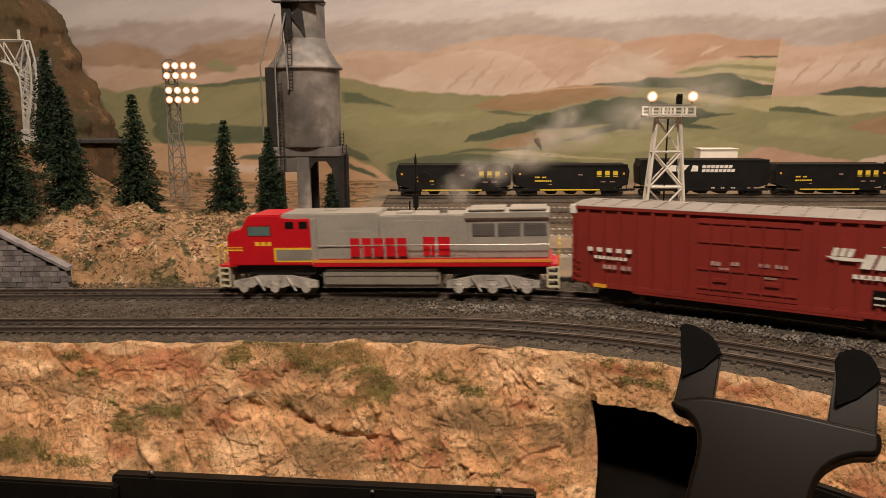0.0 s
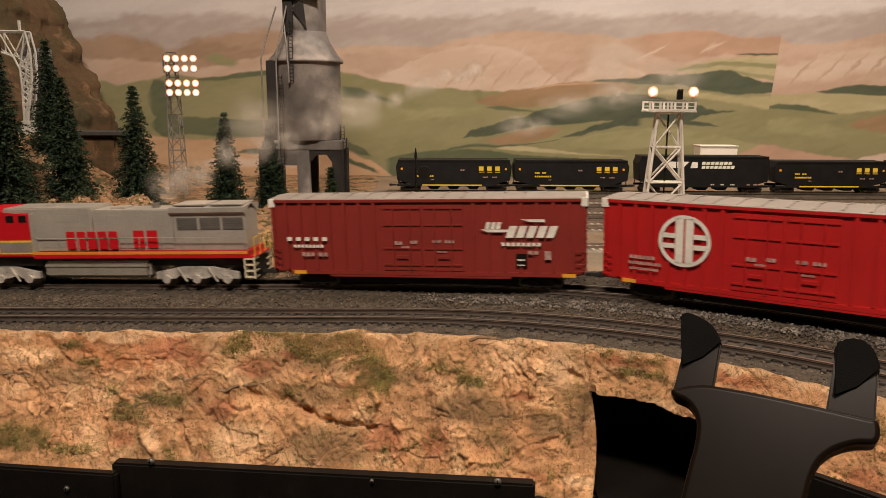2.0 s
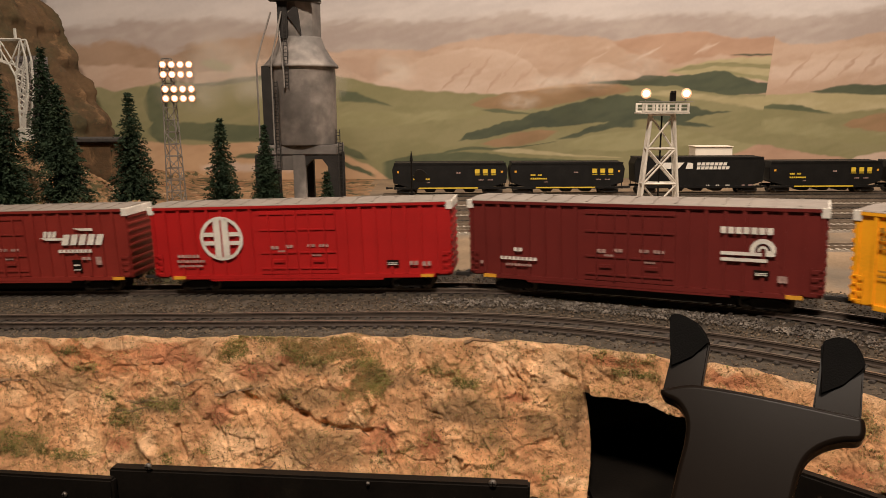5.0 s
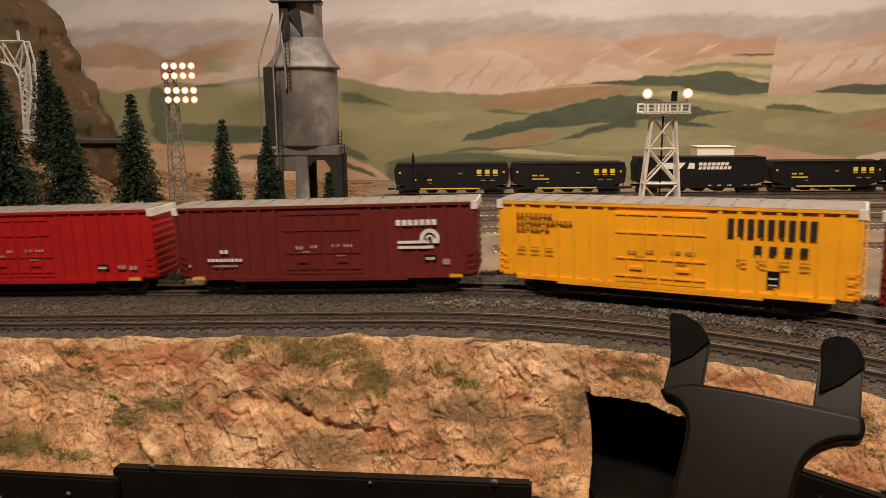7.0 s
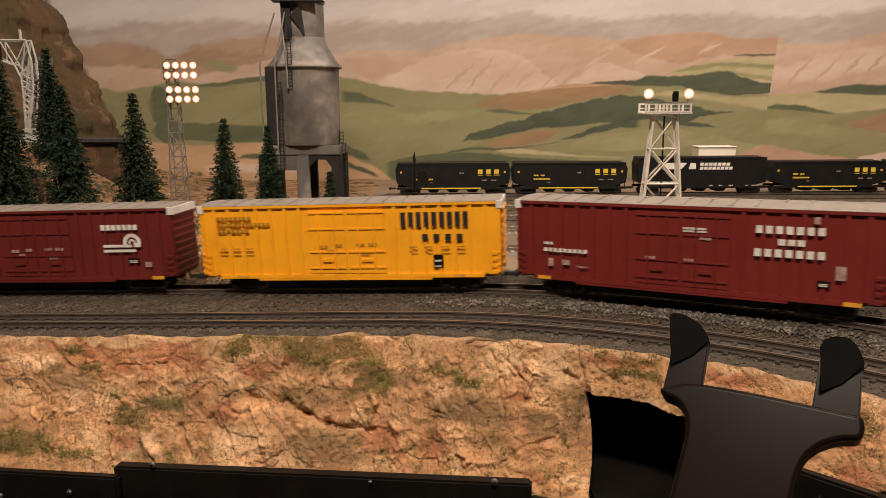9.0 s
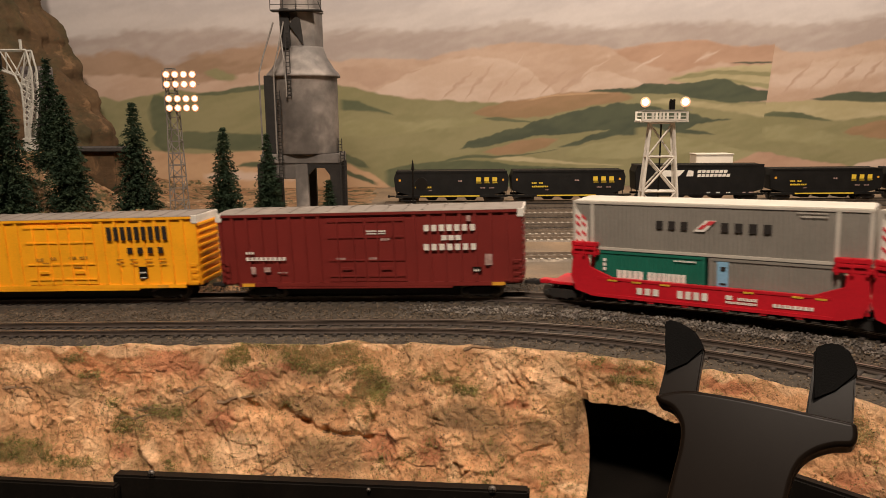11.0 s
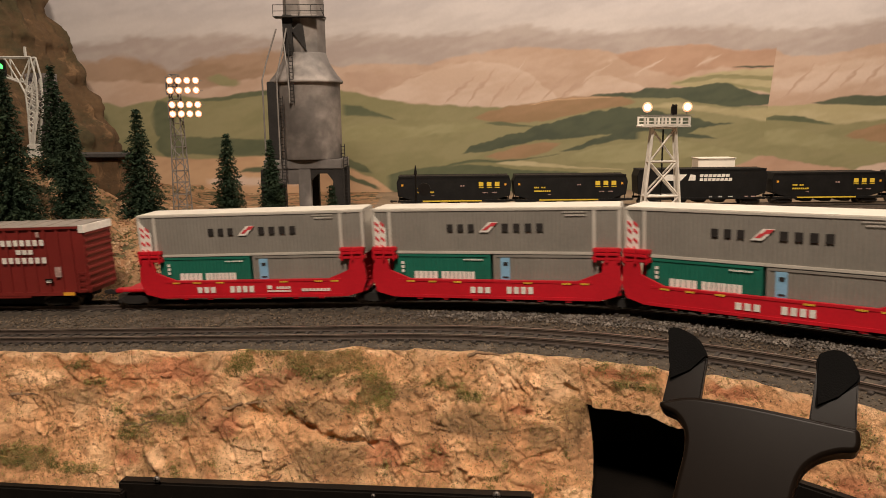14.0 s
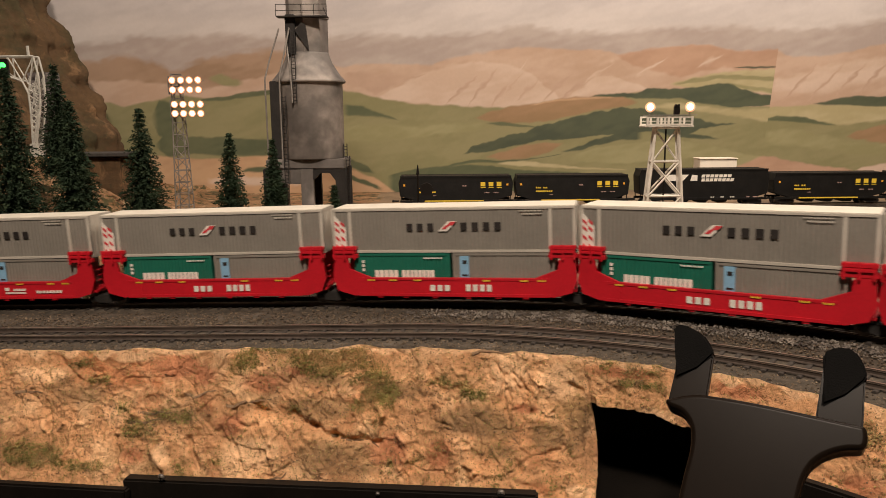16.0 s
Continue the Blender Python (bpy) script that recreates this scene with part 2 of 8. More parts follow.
def rod(bm, a, b, r, n=6, r2=None):
    a, b = Vector(a), Vector(b)
    q = (b - a).to_track_quat("Z", "Y").to_matrix()
    r2 = r if r2 is None else r2
    ends = []
    for p, rr in ((a, r), (b, r2)):
        ends.append([bm.verts.new(p + q @ Vector((rr * math.cos(i * math.tau / n), rr * math.sin(i * math.tau / n), 0))) for i in range(n)])
    for i in range(n):
        bm.faces.new((ends[0][i], ends[0][(i + 1) % n], ends[1][(i + 1) % n], ends[1][i]))
    bm.faces.new(ends[0][::-1])
    bm.faces.new(ends[1])


def rods(*rows, n=6):
    bm = bmesh.new()
    for r in rows:
        rod(bm, *r, n=n)
    return bm


def lathe(bm, profile, n=32, cx=0.0, cy=0.0):
    rings = [[bm.verts.new((cx + r * math.cos(i * math.tau / n), cy + r * math.sin(i * math.tau / n), z)) for i in range(n)] for r, z in profile]
    for a, b in zip(rings, rings[1:]):
        for i in range(n):
            bm.faces.new((a[i], a[(i + 1) % n], b[(i + 1) % n], b[i]))
    bm.faces.new(rings[0][::-1])
    bm.faces.new(rings[-1])


def prism(bm, outline, y0, y1):
    """A flat outline in x and z, given depth from y0 to y1."""
    a = [bm.verts.new((x, y0, z)) for x, z in outline]
    b = [bm.verts.new((x, y1, z)) for x, z in outline]
    n = len(outline)
    for i in range(n):
        bm.faces.new((a[i], a[(i + 1) % n], b[(i + 1) % n], b[i]))
    bm.faces.new(a)
    bm.faces.new(b[::-1])


# ---- plan of the railway: straight, then a curve round to the viewer, then straight again ----
TILT = Matrix.Rotation(radians(-2.0), 4, "Y")   # the main lines climb two degrees
FAR = (-0.0485, 0.5286, -0.1352, 0.0206, 2.0761)
NEAR = (0.0015, 0.4429, -0.1193, -0.0413, 2.4608)
BEND = 1.15  # radians turned before the line runs straight again


def line(plan, s):
    x0, y0, psi, s0, k = plan
    if s <= s0:
        return x0 + math.cos(psi) * s, y0 + math.sin(psi) * s, psi
    e = min(s - s0, BEND / k)
    a = psi - k * e
    x = x0 + math.cos(psi) * s0 + (math.sin(psi) - math.sin(a)) / k
    y = y0 + math.sin(psi) * s0 + (math.cos(a) - math.cos(psi)) / k
    rest = s - s0 - e
    return x + math.cos(a) * rest, y + math.sin(a) * rest, a


def beside(plan, s, off, z=0.0):
    x, y, a = line(plan, s)
    return TILT @ Vector((x - math.sin(a) * off, y + math.cos(a) * off, z))


def offset_from_near(x, y):
    """Signed distance of a place from the near line's middle, positive beyond it."""
    x0, y0, psi, s0, k = NEAR
    ax, ay = x0 + math.cos(psi) * s0, y0 + math.sin(psi) * s0
    u = (x - ax) * math.cos(psi) + (y - ay) * math.sin(psi)
    if u <= 0:
        return (y - ay) * math.cos(psi) - (x - ax) * math.sin(psi)
    cx, cy = ax + math.sin(psi) / k, ay - math.cos(psi) / k
    turn = math.atan2(u, (x - cx) * -math.sin(psi) + (y - cy) * math.cos(psi))
    if 0 <= turn <= BEND:
        return math.hypot(x - cx, y - cy) - 1 / k
    ex, ey, a = line(NEAR, s0 + BEND / k)
    return (y - ey) * math.cos(a) - (x - ex) * math.sin(a)


def smooth(a, b, x):
    t = min(1.0, max(0.0, (x - a) / (b - a)))
    return t * t * (3 - 2 * t)


def between(rows, x):
    for (a, u), (b, v) in zip(rows, rows[1:]):
        if x <= b:
            return u + (v - u) * smooth(a, b, x) if x > a else u
    return rows[-1][1]

# ---- room ----


def slab(name, x0, x1, y0, y1, z0, z1, material, label, category):
    return tagged(link(name, boxes((x0, x1, y0, y1, z0, z1)), material), label, category, kind="structure")


slab("floor", -3.0, 3.0, -2.5, 1.6, -1.2, -1.1, M_FLOOR, "dark carpet floor of the layout room", "floor")
slab("ceiling", -3.0, 3.0, -2.5, 1.6, 1.3, 1.4, M_CEIL, "plain pale painted ceiling of the layout room", "ceiling")
slab("wall_north", -3.0, 3.0, 1.45, 1.55, -1.1, 1.3, M_WALL, "plain painted wall behind the scenic backdrop", "wall")
slab("wall_south", -3.0, 3.0, -2.5, -2.4, -1.1, 1.3, M_WALL, "plain painted wall of the layout room", "wall")
slab("wall_west", -3.0, -2.9, -2.4, 1.45, -1.1, 1.3, M_WALL, "plain painted side wall of the layout room", "wall")
slab("wall_east", 2.9, 3.0, -2.4, 1.45, -1.1, 1.3, M_WALL, "plain painted side wall of the layout room", "wall")

# ---- painted backdrop: flat coats of paint on boards ----
backdrop = thing("backdrop", "painted scenic backdrop of rolling green and tan hills", "backdrop", kind="structure")


def paint(name, color, second=None, streak=1.0):
    color, second = [(c[0] * 0.92, c[1], c[2] * 1.12) for c in (color, second)]   # allow for the warm lamps
    m = mat(name, color, 0.85, 0, 9, 0.13, 0.10, 70, second, 0, 0.5, 0.2, second_scale=11)
    n = m.node_tree.nodes
    co = [k for k in n if k.type == "TEX_COORD"][0]
    mp = n.new("ShaderNodeMapping")
    mp.inputs["Scale"].default_value = (0.45 * streak, 1, 1.7)
    mp.inputs["Rotation"].default_value = (0, radians(14), 0)
    lk = m.node_tree.links
    for t in [k for k in n if k.type == "TEX_NOISE"]:
        lk.new(mp.outputs[0], t.inputs["Vector"])
    lk.new(co.outputs["Object"], mp.inputs["Vector"])
    return m


COATS = []
SEAM = ((0.617, 0.050), (0.634, 0.252))   # the second painted sheet overlaps the first along this slanting edge


def coat(colors, top, bottom, soft, rough, side):
    """A brushed area of the mural between two edges, each a few (x, z) bends; side -1 first sheet, 1 second sheet, 0 both."""
    COATS.append((colors, top, bottom, soft, rough, side))


def blend(e0, e1, v):
    u = np.clip((v - e0) / (e1 - e0), 0, 1)
    return u * u * (3 - 2 * u)


def bends(rows, x):
    xs, zs = np.array([r[0] for r in rows]), np.array([r[1] for r in rows])
    i = np.clip(np.searchsorted(xs, x) - 1, 0, len(xs) - 2)
    u = np.clip((x - xs[i]) / (xs[i + 1] - xs[i]), 0, 1)
    return zs[i] + (zs[i + 1] - zs[i]) * (0.5 * u + 0.5 * u * u * (3 - 2 * u))


def mural(name, y, across, zs, side, label):
    """One painted sheet: every brushed area laid over the last with soft edges."""
    (xa, za), (xb, zb) = SEAM
    shift = (xa + (xb - xa) * (zs - za) / (zb - za)) if side > 0 else np.zeros(len(zs))
    X = across[:, None] + shift[None, :]
    Z = np.broadcast_to(zs[None, :], X.shape)
    nx, nz = X.shape
    grain, brush = np.zeros((nx, nz)), np.zeros((nx, nz))
    for i in range(nx):
        for j in range(nz):
            x, z = X[i, j], zs[j]
            grain[i, j] = noise.noise((x * 7 + z * 11, 0.4, z * 30 - x * 7)) + 0.5 * noise.noise((x * 18 + z * 30, 3.0, z * 90 - x * 30))
            brush[i, j] = noise.noise((x * 45 + z * 30, 1.0, z * 120 - x * 40))
    table = np.linspace(-3.2, 3.2, 4200)
    wander = np.array([noise.noise((x * 26, 0.0, 1.3)) + 0.5 * noise.noise((x * 96, 0.0, 5.1)) for x in table])

    def tone(colors):
        k = blend(-0.6, 0.6, grain + 0.35 * brush)[..., None]
        return np.array(colors[0]) * (1 - k) + np.array(colors[1]) * k

    k = blend(0.28, 0.44, Z + 0.03 * grain)[..., None]
    img = tone(P_HAZE) * (1 - k) + tone(P_SKY) * k
    for n, (colors, top, bottom, soft, rough, where) in enumerate(COATS):
        if where and where != side:
            continue
        x0, x1 = top[0][0], top[-1][0]
        w = np.interp(X + 0.37 * n % 1.0, table, wander) * rough * 0.8
        zt = bends(top, X) + w
        zz = Z + brush * soft * 0.7
        m = 1 - blend(-soft, soft * 0.6, zz - zt)
        if bottom is not B0:
            low = bends(bottom, X) + w * 0.5
            f = np.minimum(soft, np.maximum(0.0008, 0.5 * (zt - low)))
            m = (1 - blend(-f, f * 0.6, zz - zt)) * blend(-f * 0.6, f, zz - low)
        left, right = (-9.0 if x0 < -0.9 else x0), (9.0 if x1 > 0.9 else x1)
        m = m * np.clip((X - left) / 0.012, 0, 1) * np.clip((right - X) / 0.012, 0, 1)
        img = img * (1 - m[..., None]) + tone(colors) * m[..., None]
    verts = np.stack([X, np.full(X.shape, y), Z], axis=-1).reshape(-1, 3)
    faces = [(i * nz + j, (i + 1) * nz + j, (i + 1) * nz + j + 1, i * nz + j + 1) for i in range(nx - 1) for j in range(nz - 1)]
    me = bpy.data.meshes.new(name)
    me.from_pydata(verts.tolist(), [], faces)
    col = me.color_attributes.new("paint", "FLOAT_COLOR", "POINT")
    col.data.foreach_set("color", np.concatenate([img.reshape(-1, 3), np.ones((nx * nz, 1))], axis=1).ravel())
    me.materials.append(M_MURAL)
    ob = new(name, me)
    ob.parent = backdrop
    tagged(ob, label)


def tint(color, second):
    """Paint colours, allowing for the warm lamps."""
    return [(c[0] * 0.86, c[1] * 0.95, c[2] * 1.12) for c in (color, second)]


M_MURAL = mat("mural_paint", (0.5, 0.4, 0.3), 0.85, 0, 7, 0.03, 0.08, 160, None, 0, 0.5, 0.2)
_at = M_MURAL.node_tree.nodes.new("ShaderNodeAttribute")
_at.attribute_name = "paint"
M_MURAL.node_tree.links.new(_at.outputs["Color"], [k for k in M_MURAL.node_tree.nodes if k.type == "VECT_MATH"][0].inputs[0])

B0 = -0.12
bm = boxes((-2.8, 2.8, 1.42, 1.445, -0.2, 1.25))
sky = paint("sky_paint", srgb(208, 196, 182), srgb(196, 178, 158))
part("board", bm, sky, backdrop, "hazy cream sky paint")
P_SKY = tint(srgb(196, 184, 176), srgb(188, 175, 166))
P_HAZE = tint(srgb(214, 197, 180), srgb(206, 189, 172))
P_GREY = tint(srgb(190, 170, 152), srgb(178, 157, 140))
P_BROWN = tint(srgb(176, 142, 112), srgb(160, 128, 98))
P_TAN = tint(srgb(203, 169, 140), srgb(193, 158, 128))
P_ROSE = tint(srgb(192, 152, 121), srgb(182, 142, 112))
P_PALE = tint(srgb(215, 184, 156), srgb(205, 172, 143))
P_FOLD = tint(srgb(190, 155, 127), srgb(197, 162, 133))
P_GREEN = tint(srgb(142, 132, 90), srgb(152, 140, 98))
P_GREEN2 = tint(srgb(162, 150, 106), srgb(150, 139, 95))
P_DARK = tint(srgb(80, 83, 64), srgb(92, 94, 70))
P_DARKG = tint(srgb(96, 98, 70), srgb(108, 107, 76))
P_FIELD = tint(srgb(166, 130, 94), srgb(154, 122, 86))
P_STRAW = tint(srgb(192, 172, 128), srgb(178, 160, 114))
P_SAND = tint(srgb(204, 162, 120), srgb(192, 150, 110))
coat(P_GREY, [(-1.759, 0.287), (-0.809, 0.278), (-0.621, 0.276), (-0.564, 0.288), (-0.508, 0.284), (-0.403, 0.292), (-0.313, 0.282), (-0.228, 0.282), (-0.186, 0.285), (-0.137, 0.289), (-0.088, 0.286), (-0.025, 0.283), (0.052, 0.288), (0.122, 0.297), (0.164, 0.302), (0.221, 0.29), (0.277, 0.289), (0.327, 0.285), (0.376, 0.293), (0.439, 0.295), (0.509, 0.296), (0.544, 0.298), (0.615, 0.291), (0.707, 0.287), (1.895, 0.284)], B0, 0.010, 0.003, 0)
coat(P_BROWN, [(-1.767, 0.254), (-0.813, 0.245), (-0.652, 0.243), (-0.602, 0.253), (-0.547, 0.242), (-0.499, 0.223), (-0.448, 0.247), (-0.398, 0.252), (-0.321, 0.262), (-0.272, 0.256), (-0.23, 0.232), (-0.188, 0.228)], B0, 0.010, 0.004, 0)
coat(P_TAN, [(-1.777, 0.214), (-0.585, 0.206), (-0.445, 0.189), (-0.373, 0.206), (-0.273, 0.222), (-0.188, 0.229), (-0.138, 0.234), (-0.054, 0.232), (-0.018, 0.23), (0.01, 0.241), (0.067, 0.25), (0.116, 0.258), (0.165, 0.261), (0.222, 0.258), (0.264, 0.256), (0.307, 0.253), (0.335, 0.248), (0.356, 0.249), (0.406, 0.258), (0.462, 0.262), (0.504, 0.262), (0.54, 0.254), (0.569, 0.25), (0.633, 0.254), (0.761, 0.25)], B0, 0.004, 0.002, -1)
coat(P_ROSE, [(0.328, 0.245), (0.356, 0.249), (0.406, 0.258), (0.462, 0.262), (0.504, 0.262), (0.54, 0.254), (0.569, 0.25), (0.633, 0.254), (0.711, 0.252)], [(0.328, 0.242), (0.365, 0.224), (0.408, 0.213), (0.451, 0.203), (0.493, 0.213), (0.543, 0.22), (0.572, 0.213), (0.636, 0.213), (0.715, 0.212)], 0.004, 0.003, -1)
coat(P_PALE, [(-0.126, 0.17), (-0.09, 0.187), (-0.054, 0.208), (-0.018, 0.22), (0.024, 0.232), (0.074, 0.236), (0.123, 0.231), (0.166, 0.214), (0.202, 0.186), (0.232, 0.162)], [(-0.126, 0.167), (-0.09, 0.163), (-0.047, 0.158), (0.01, 0.152), (0.053, 0.149), (0.089, 0.148), (0.124, 0.149), (0.167, 0.154), (0.203, 0.157), (0.232, 0.16)], 0.004, 0.003, -1)
coat(P_PALE, [(0.238, 0.169), (0.266, 0.19), (0.294, 0.207), (0.323, 0.207), (0.359, 0.194), (0.395, 0.184)], [(0.239, 0.164), (0.267, 0.169), (0.303, 0.171), (0.331, 0.173), (0.367, 0.177), (0.395, 0.182)], 0.003, 0.002, -1)
coat(P_FOLD, [(-0.188, 0.215), (-0.146, 0.219), (-0.103, 0.215), (-0.061, 0.208), (-0.026, 0.215)], [(-0.189, 0.195), (-0.154, 0.188), (-0.126, 0.177), (-0.09, 0.189), (-0.026, 0.212)], 0.005, 0.003, -1)
coat(P_FOLD, [(0.003, 0.152), (0.038, 0.19), (0.074, 0.214)], [(0.003, 0.15), (0.038, 0.179), (0.074, 0.212)], 0.008, 0.004, -1)
coat(P_FOLD, [(0.046, 0.151), (0.077, 0.194), (0.109, 0.225)], [(0.046, 0.149), (0.078, 0.183), (0.109, 0.223)], 0.008, 0.004, -1)
coat(P_FOLD, [(0.088, 0.15), (0.122, 0.189), (0.155, 0.214)], [(0.089, 0.148), (0.122, 0.178), (0.155, 0.212)], 0.008, 0.004, -1)
coat(P_FOLD, [(0.139, 0.157), (0.163, 0.187), (0.188, 0.204)], [(0.139, 0.155), (0.163, 0.176), (0.188, 0.202)], 0.008, 0.004, -1)
coat(P_FOLD, [(0.189, 0.16), (0.22, 0.193), (0.251, 0.214)], [(0.189, 0.158), (0.22, 0.182), (0.251, 0.212)], 0.008, 0.004, -1)
coat(P_FOLD, [(0.217, 0.16), (0.263, 0.197), (0.308, 0.22)], [(0.217, 0.158), (0.263, 0.185), (0.308, 0.218)], 0.008, 0.004, -1)
coat(P_PALE, [(0.103, 0.153), (0.134, 0.202), (0.166, 0.241)], [(0.103, 0.151), (0.134, 0.193), (0.166, 0.239)], 0.008, 0.004, -1)
coat(P_PALE, [(0.266, 0.193), (0.297, 0.218), (0.329, 0.234)], [(0.266, 0.191), (0.298, 0.21), (0.329, 0.232)], 0.008, 0.004, -1)
coat(P_PALE, [(0.366, 0.207), (0.396, 0.228), (0.428, 0.241)], [(0.366, 0.204), (0.397, 0.22), (0.428, 0.239)], 0.008, 0.004, -1)
coat(P_PALE, [(0.479, 0.22), (0.506, 0.237), (0.534, 0.244)], [(0.479, 0.218), (0.507, 0.228), (0.534, 0.242)], 0.008, 0.004, -1)
coat(P_STRAW, [(0.431, 0.191), (0.48, 0.203), (0.536, 0.213), (0.586, 0.216), (0.65, 0.218), (0.714, 0.218)], [(0.431, 0.188), (0.481, 0.182), (0.538, 0.182), (0.589, 0.175), (0.654, 0.167), (0.719, 0.167)], 0.003, 0.002, -1)
coat(P_GREEN, [(0.438, 0.191), (0.48, 0.201), (0.522, 0.207), (0.572, 0.206), (0.641, 0.202)], [(0.438, 0.188), (0.48, 0.192), (0.523, 0.199), (0.573, 0.198), (0.641, 0.193)], 0.002, 0.001, -1)
coat(P_GREEN2, [(0.488, 0.185), (0.545, 0.192), (0.588, 0.185), (0.642, 0.181)], [(0.488, 0.183), (0.545, 0.187), (0.589, 0.178), (0.643, 0.17)], 0.002, 0.001, -1)
coat(P_DARK, [(0.55, 0.221), (0.585, 0.222), (0.639, 0.222)], [(0.55, 0.22), (0.586, 0.218), (0.639, 0.219)], 0.0015, 0.001, -1)
coat(P_GREEN, [(-1.787, 0.176), (-0.631, 0.165), (-0.603, 0.158), (-0.553, 0.167), (-0.502, 0.178), (-0.446, 0.171), (-0.325, 0.181), (-0.275, 0.184), (-0.232, 0.188), (-0.189, 0.184), (-0.161, 0.181), (-0.126, 0.171), (-0.09, 0.165), (-0.047, 0.158), (0.01, 0.155), (0.053, 0.152), (0.11, 0.15), (0.167, 0.153), (0.224, 0.163), (0.31, 0.169), (0.374, 0.175), (0.453, 0.168), (0.548, 0.15), (0.772, 0.142)], B0, 0.003, 0.002, -1)
coat(P_GREEN2, [(-0.191, 0.118), (-0.141, 0.12), (-0.091, 0.119), (-0.041, 0.116), (0.01, 0.121), (0.067, 0.122), (0.103, 0.117)], [(-0.192, 0.089), (-0.142, 0.086), (-0.091, 0.089), (-0.041, 0.095), (0.01, 0.099), (0.067, 0.106), (0.103, 0.114)], 0.005, 0.003, 0)
coat(P_DARKG, [(-0.19, 0.158), (-0.155, 0.156), (-0.119, 0.142), (-0.08, 0.128)], [(-0.191, 0.137), (-0.155, 0.136), (-0.119, 0.133), (-0.08, 0.127)], 0.003, 0.002, 0)
coat(P_FIELD, [(0.06, 0.131), (0.096, 0.143), (0.131, 0.152), (0.174, 0.157), (0.224, 0.166), (0.281, 0.169), (0.339, 0.169), (0.375, 0.161)], [(0.06, 0.13), (0.096, 0.122), (0.139, 0.119), (0.197, 0.122), (0.254, 0.133), (0.297, 0.143), (0.34, 0.148), (0.375, 0.154)], 0.003, 0.002, -1)
coat(P_SAND, [(0.167, 0.154), (0.224, 0.164), (0.281, 0.168), (0.332, 0.167)], [(0.167, 0.152), (0.224, 0.161), (0.282, 0.164), (0.332, 0.165)], 0.002, 0.001, -1)
coat(P_DARKG, [(0.082, 0.121), (0.117, 0.123), (0.154, 0.117), (0.19, 0.112)], [(0.082, 0.119), (0.118, 0.115), (0.154, 0.112), (0.19, 0.111)], 0.0015, 0.001, 0)
coat(P_DARK, [(0.278, 0.169), (0.324, 0.172), (0.36, 0.175), (0.395, 0.183), (0.453, 0.181), (0.481, 0.187), (0.516, 0.189), (0.545, 0.191), (0.574, 0.18), (0.625, 0.168), (0.719, 0.166)], [(0.278, 0.168), (0.324, 0.166), (0.36, 0.166), (0.396, 0.163), (0.454, 0.163), (0.483, 0.157), (0.526, 0.149), (0.555, 0.145), (0.591, 0.148), (0.627, 0.149), (0.721, 0.147)], 0.0018, 0.005, -1)
coat(P_STRAW, [(0.397, 0.151), (0.454, 0.156), (0.519, 0.146), (0.563, 0.142), (0.635, 0.145), (0.721, 0.143)], [(0.397, 0.147), (0.455, 0.142), (0.52, 0.135), (0.564, 0.128), (0.637, 0.115), (0.725, 0.107)], 0.004, 0.002, -1)
coat(P_DARK, [(0.038, 0.063), (0.067, 0.078), (0.096, 0.088), (0.154, 0.101), (0.197, 0.118), (0.232, 0.127), (0.268, 0.136), (0.311, 0.141), (0.34, 0.149), (0.375, 0.147), (0.412, 0.138), (0.455, 0.135), (0.492, 0.126), (0.528, 0.118), (0.565, 0.114)], [(0.038, 0.061), (0.067, 0.063), (0.111, 0.07), (0.147, 0.077), (0.197, 0.088), (0.241, 0.089), (0.284, 0.093), (0.327, 0.097), (0.371, 0.1), (0.407, 0.101), (0.443, 0.094), (0.472, 0.095), (0.5, 0.108), (0.529, 0.112), (0.565, 0.113)], 0.0018, 0.007, 0)
coat(P_DARK, [(0.227, 0.065), (0.263, 0.077), (0.299, 0.09), (0.342, 0.1), (0.385, 0.103)], [(0.227, 0.063), (0.263, 0.068), (0.299, 0.077), (0.342, 0.085), (0.386, 0.087)], 0.002, 0.004, 0)
coat(P_DARK, [(0.429, 0.094), (0.457, 0.101), (0.501, 0.095), (0.534, 0.088)], [(0.429, 0.091), (0.458, 0.09), (0.502, 0.087), (0.534, 0.086)], 0.002, 0.004, 0)
coat(P_FIELD, [(0.082, 0.058), (0.118, 0.067), (0.161, 0.08), (0.198, 0.083), (0.234, 0.082)], [(0.082, 0.055), (0.126, 0.05), (0.162, 0.052), (0.198, 0.062), (0.234, 0.079)], 0.003, 0.002, 0)
coat(P_DARKG, [(0.002, 0.037), (0.031, 0.047), (0.067, 0.052), (0.104, 0.049), (0.155, 0.052), (0.198, 0.056), (0.234, 0.062)], [(0.002, 0.035), (0.031, 0.041), (0.068, 0.046), (0.104, 0.044), (0.155, 0.048), (0.198, 0.054), (0.234, 0.06)], 0.0015, 0.001, 0)
coat(P_GREEN2, [(0.242, 0.058), (0.299, 0.072), (0.35, 0.079), (0.4, 0.084), (0.451, 0.083), (0.502, 0.08), (0.539, 0.069), (0.576, 0.059), (0.628, 0.053)], B0, 0.003, 0.002, -1)
coat(P_GREEN, [(0.169, 0.044), (0.227, 0.049), (0.286, 0.046), (0.344, 0.041), (0.417, 0.048), (0.489, 0.052), (0.563, 0.043)], B0, 0.003, 0.002, -1)
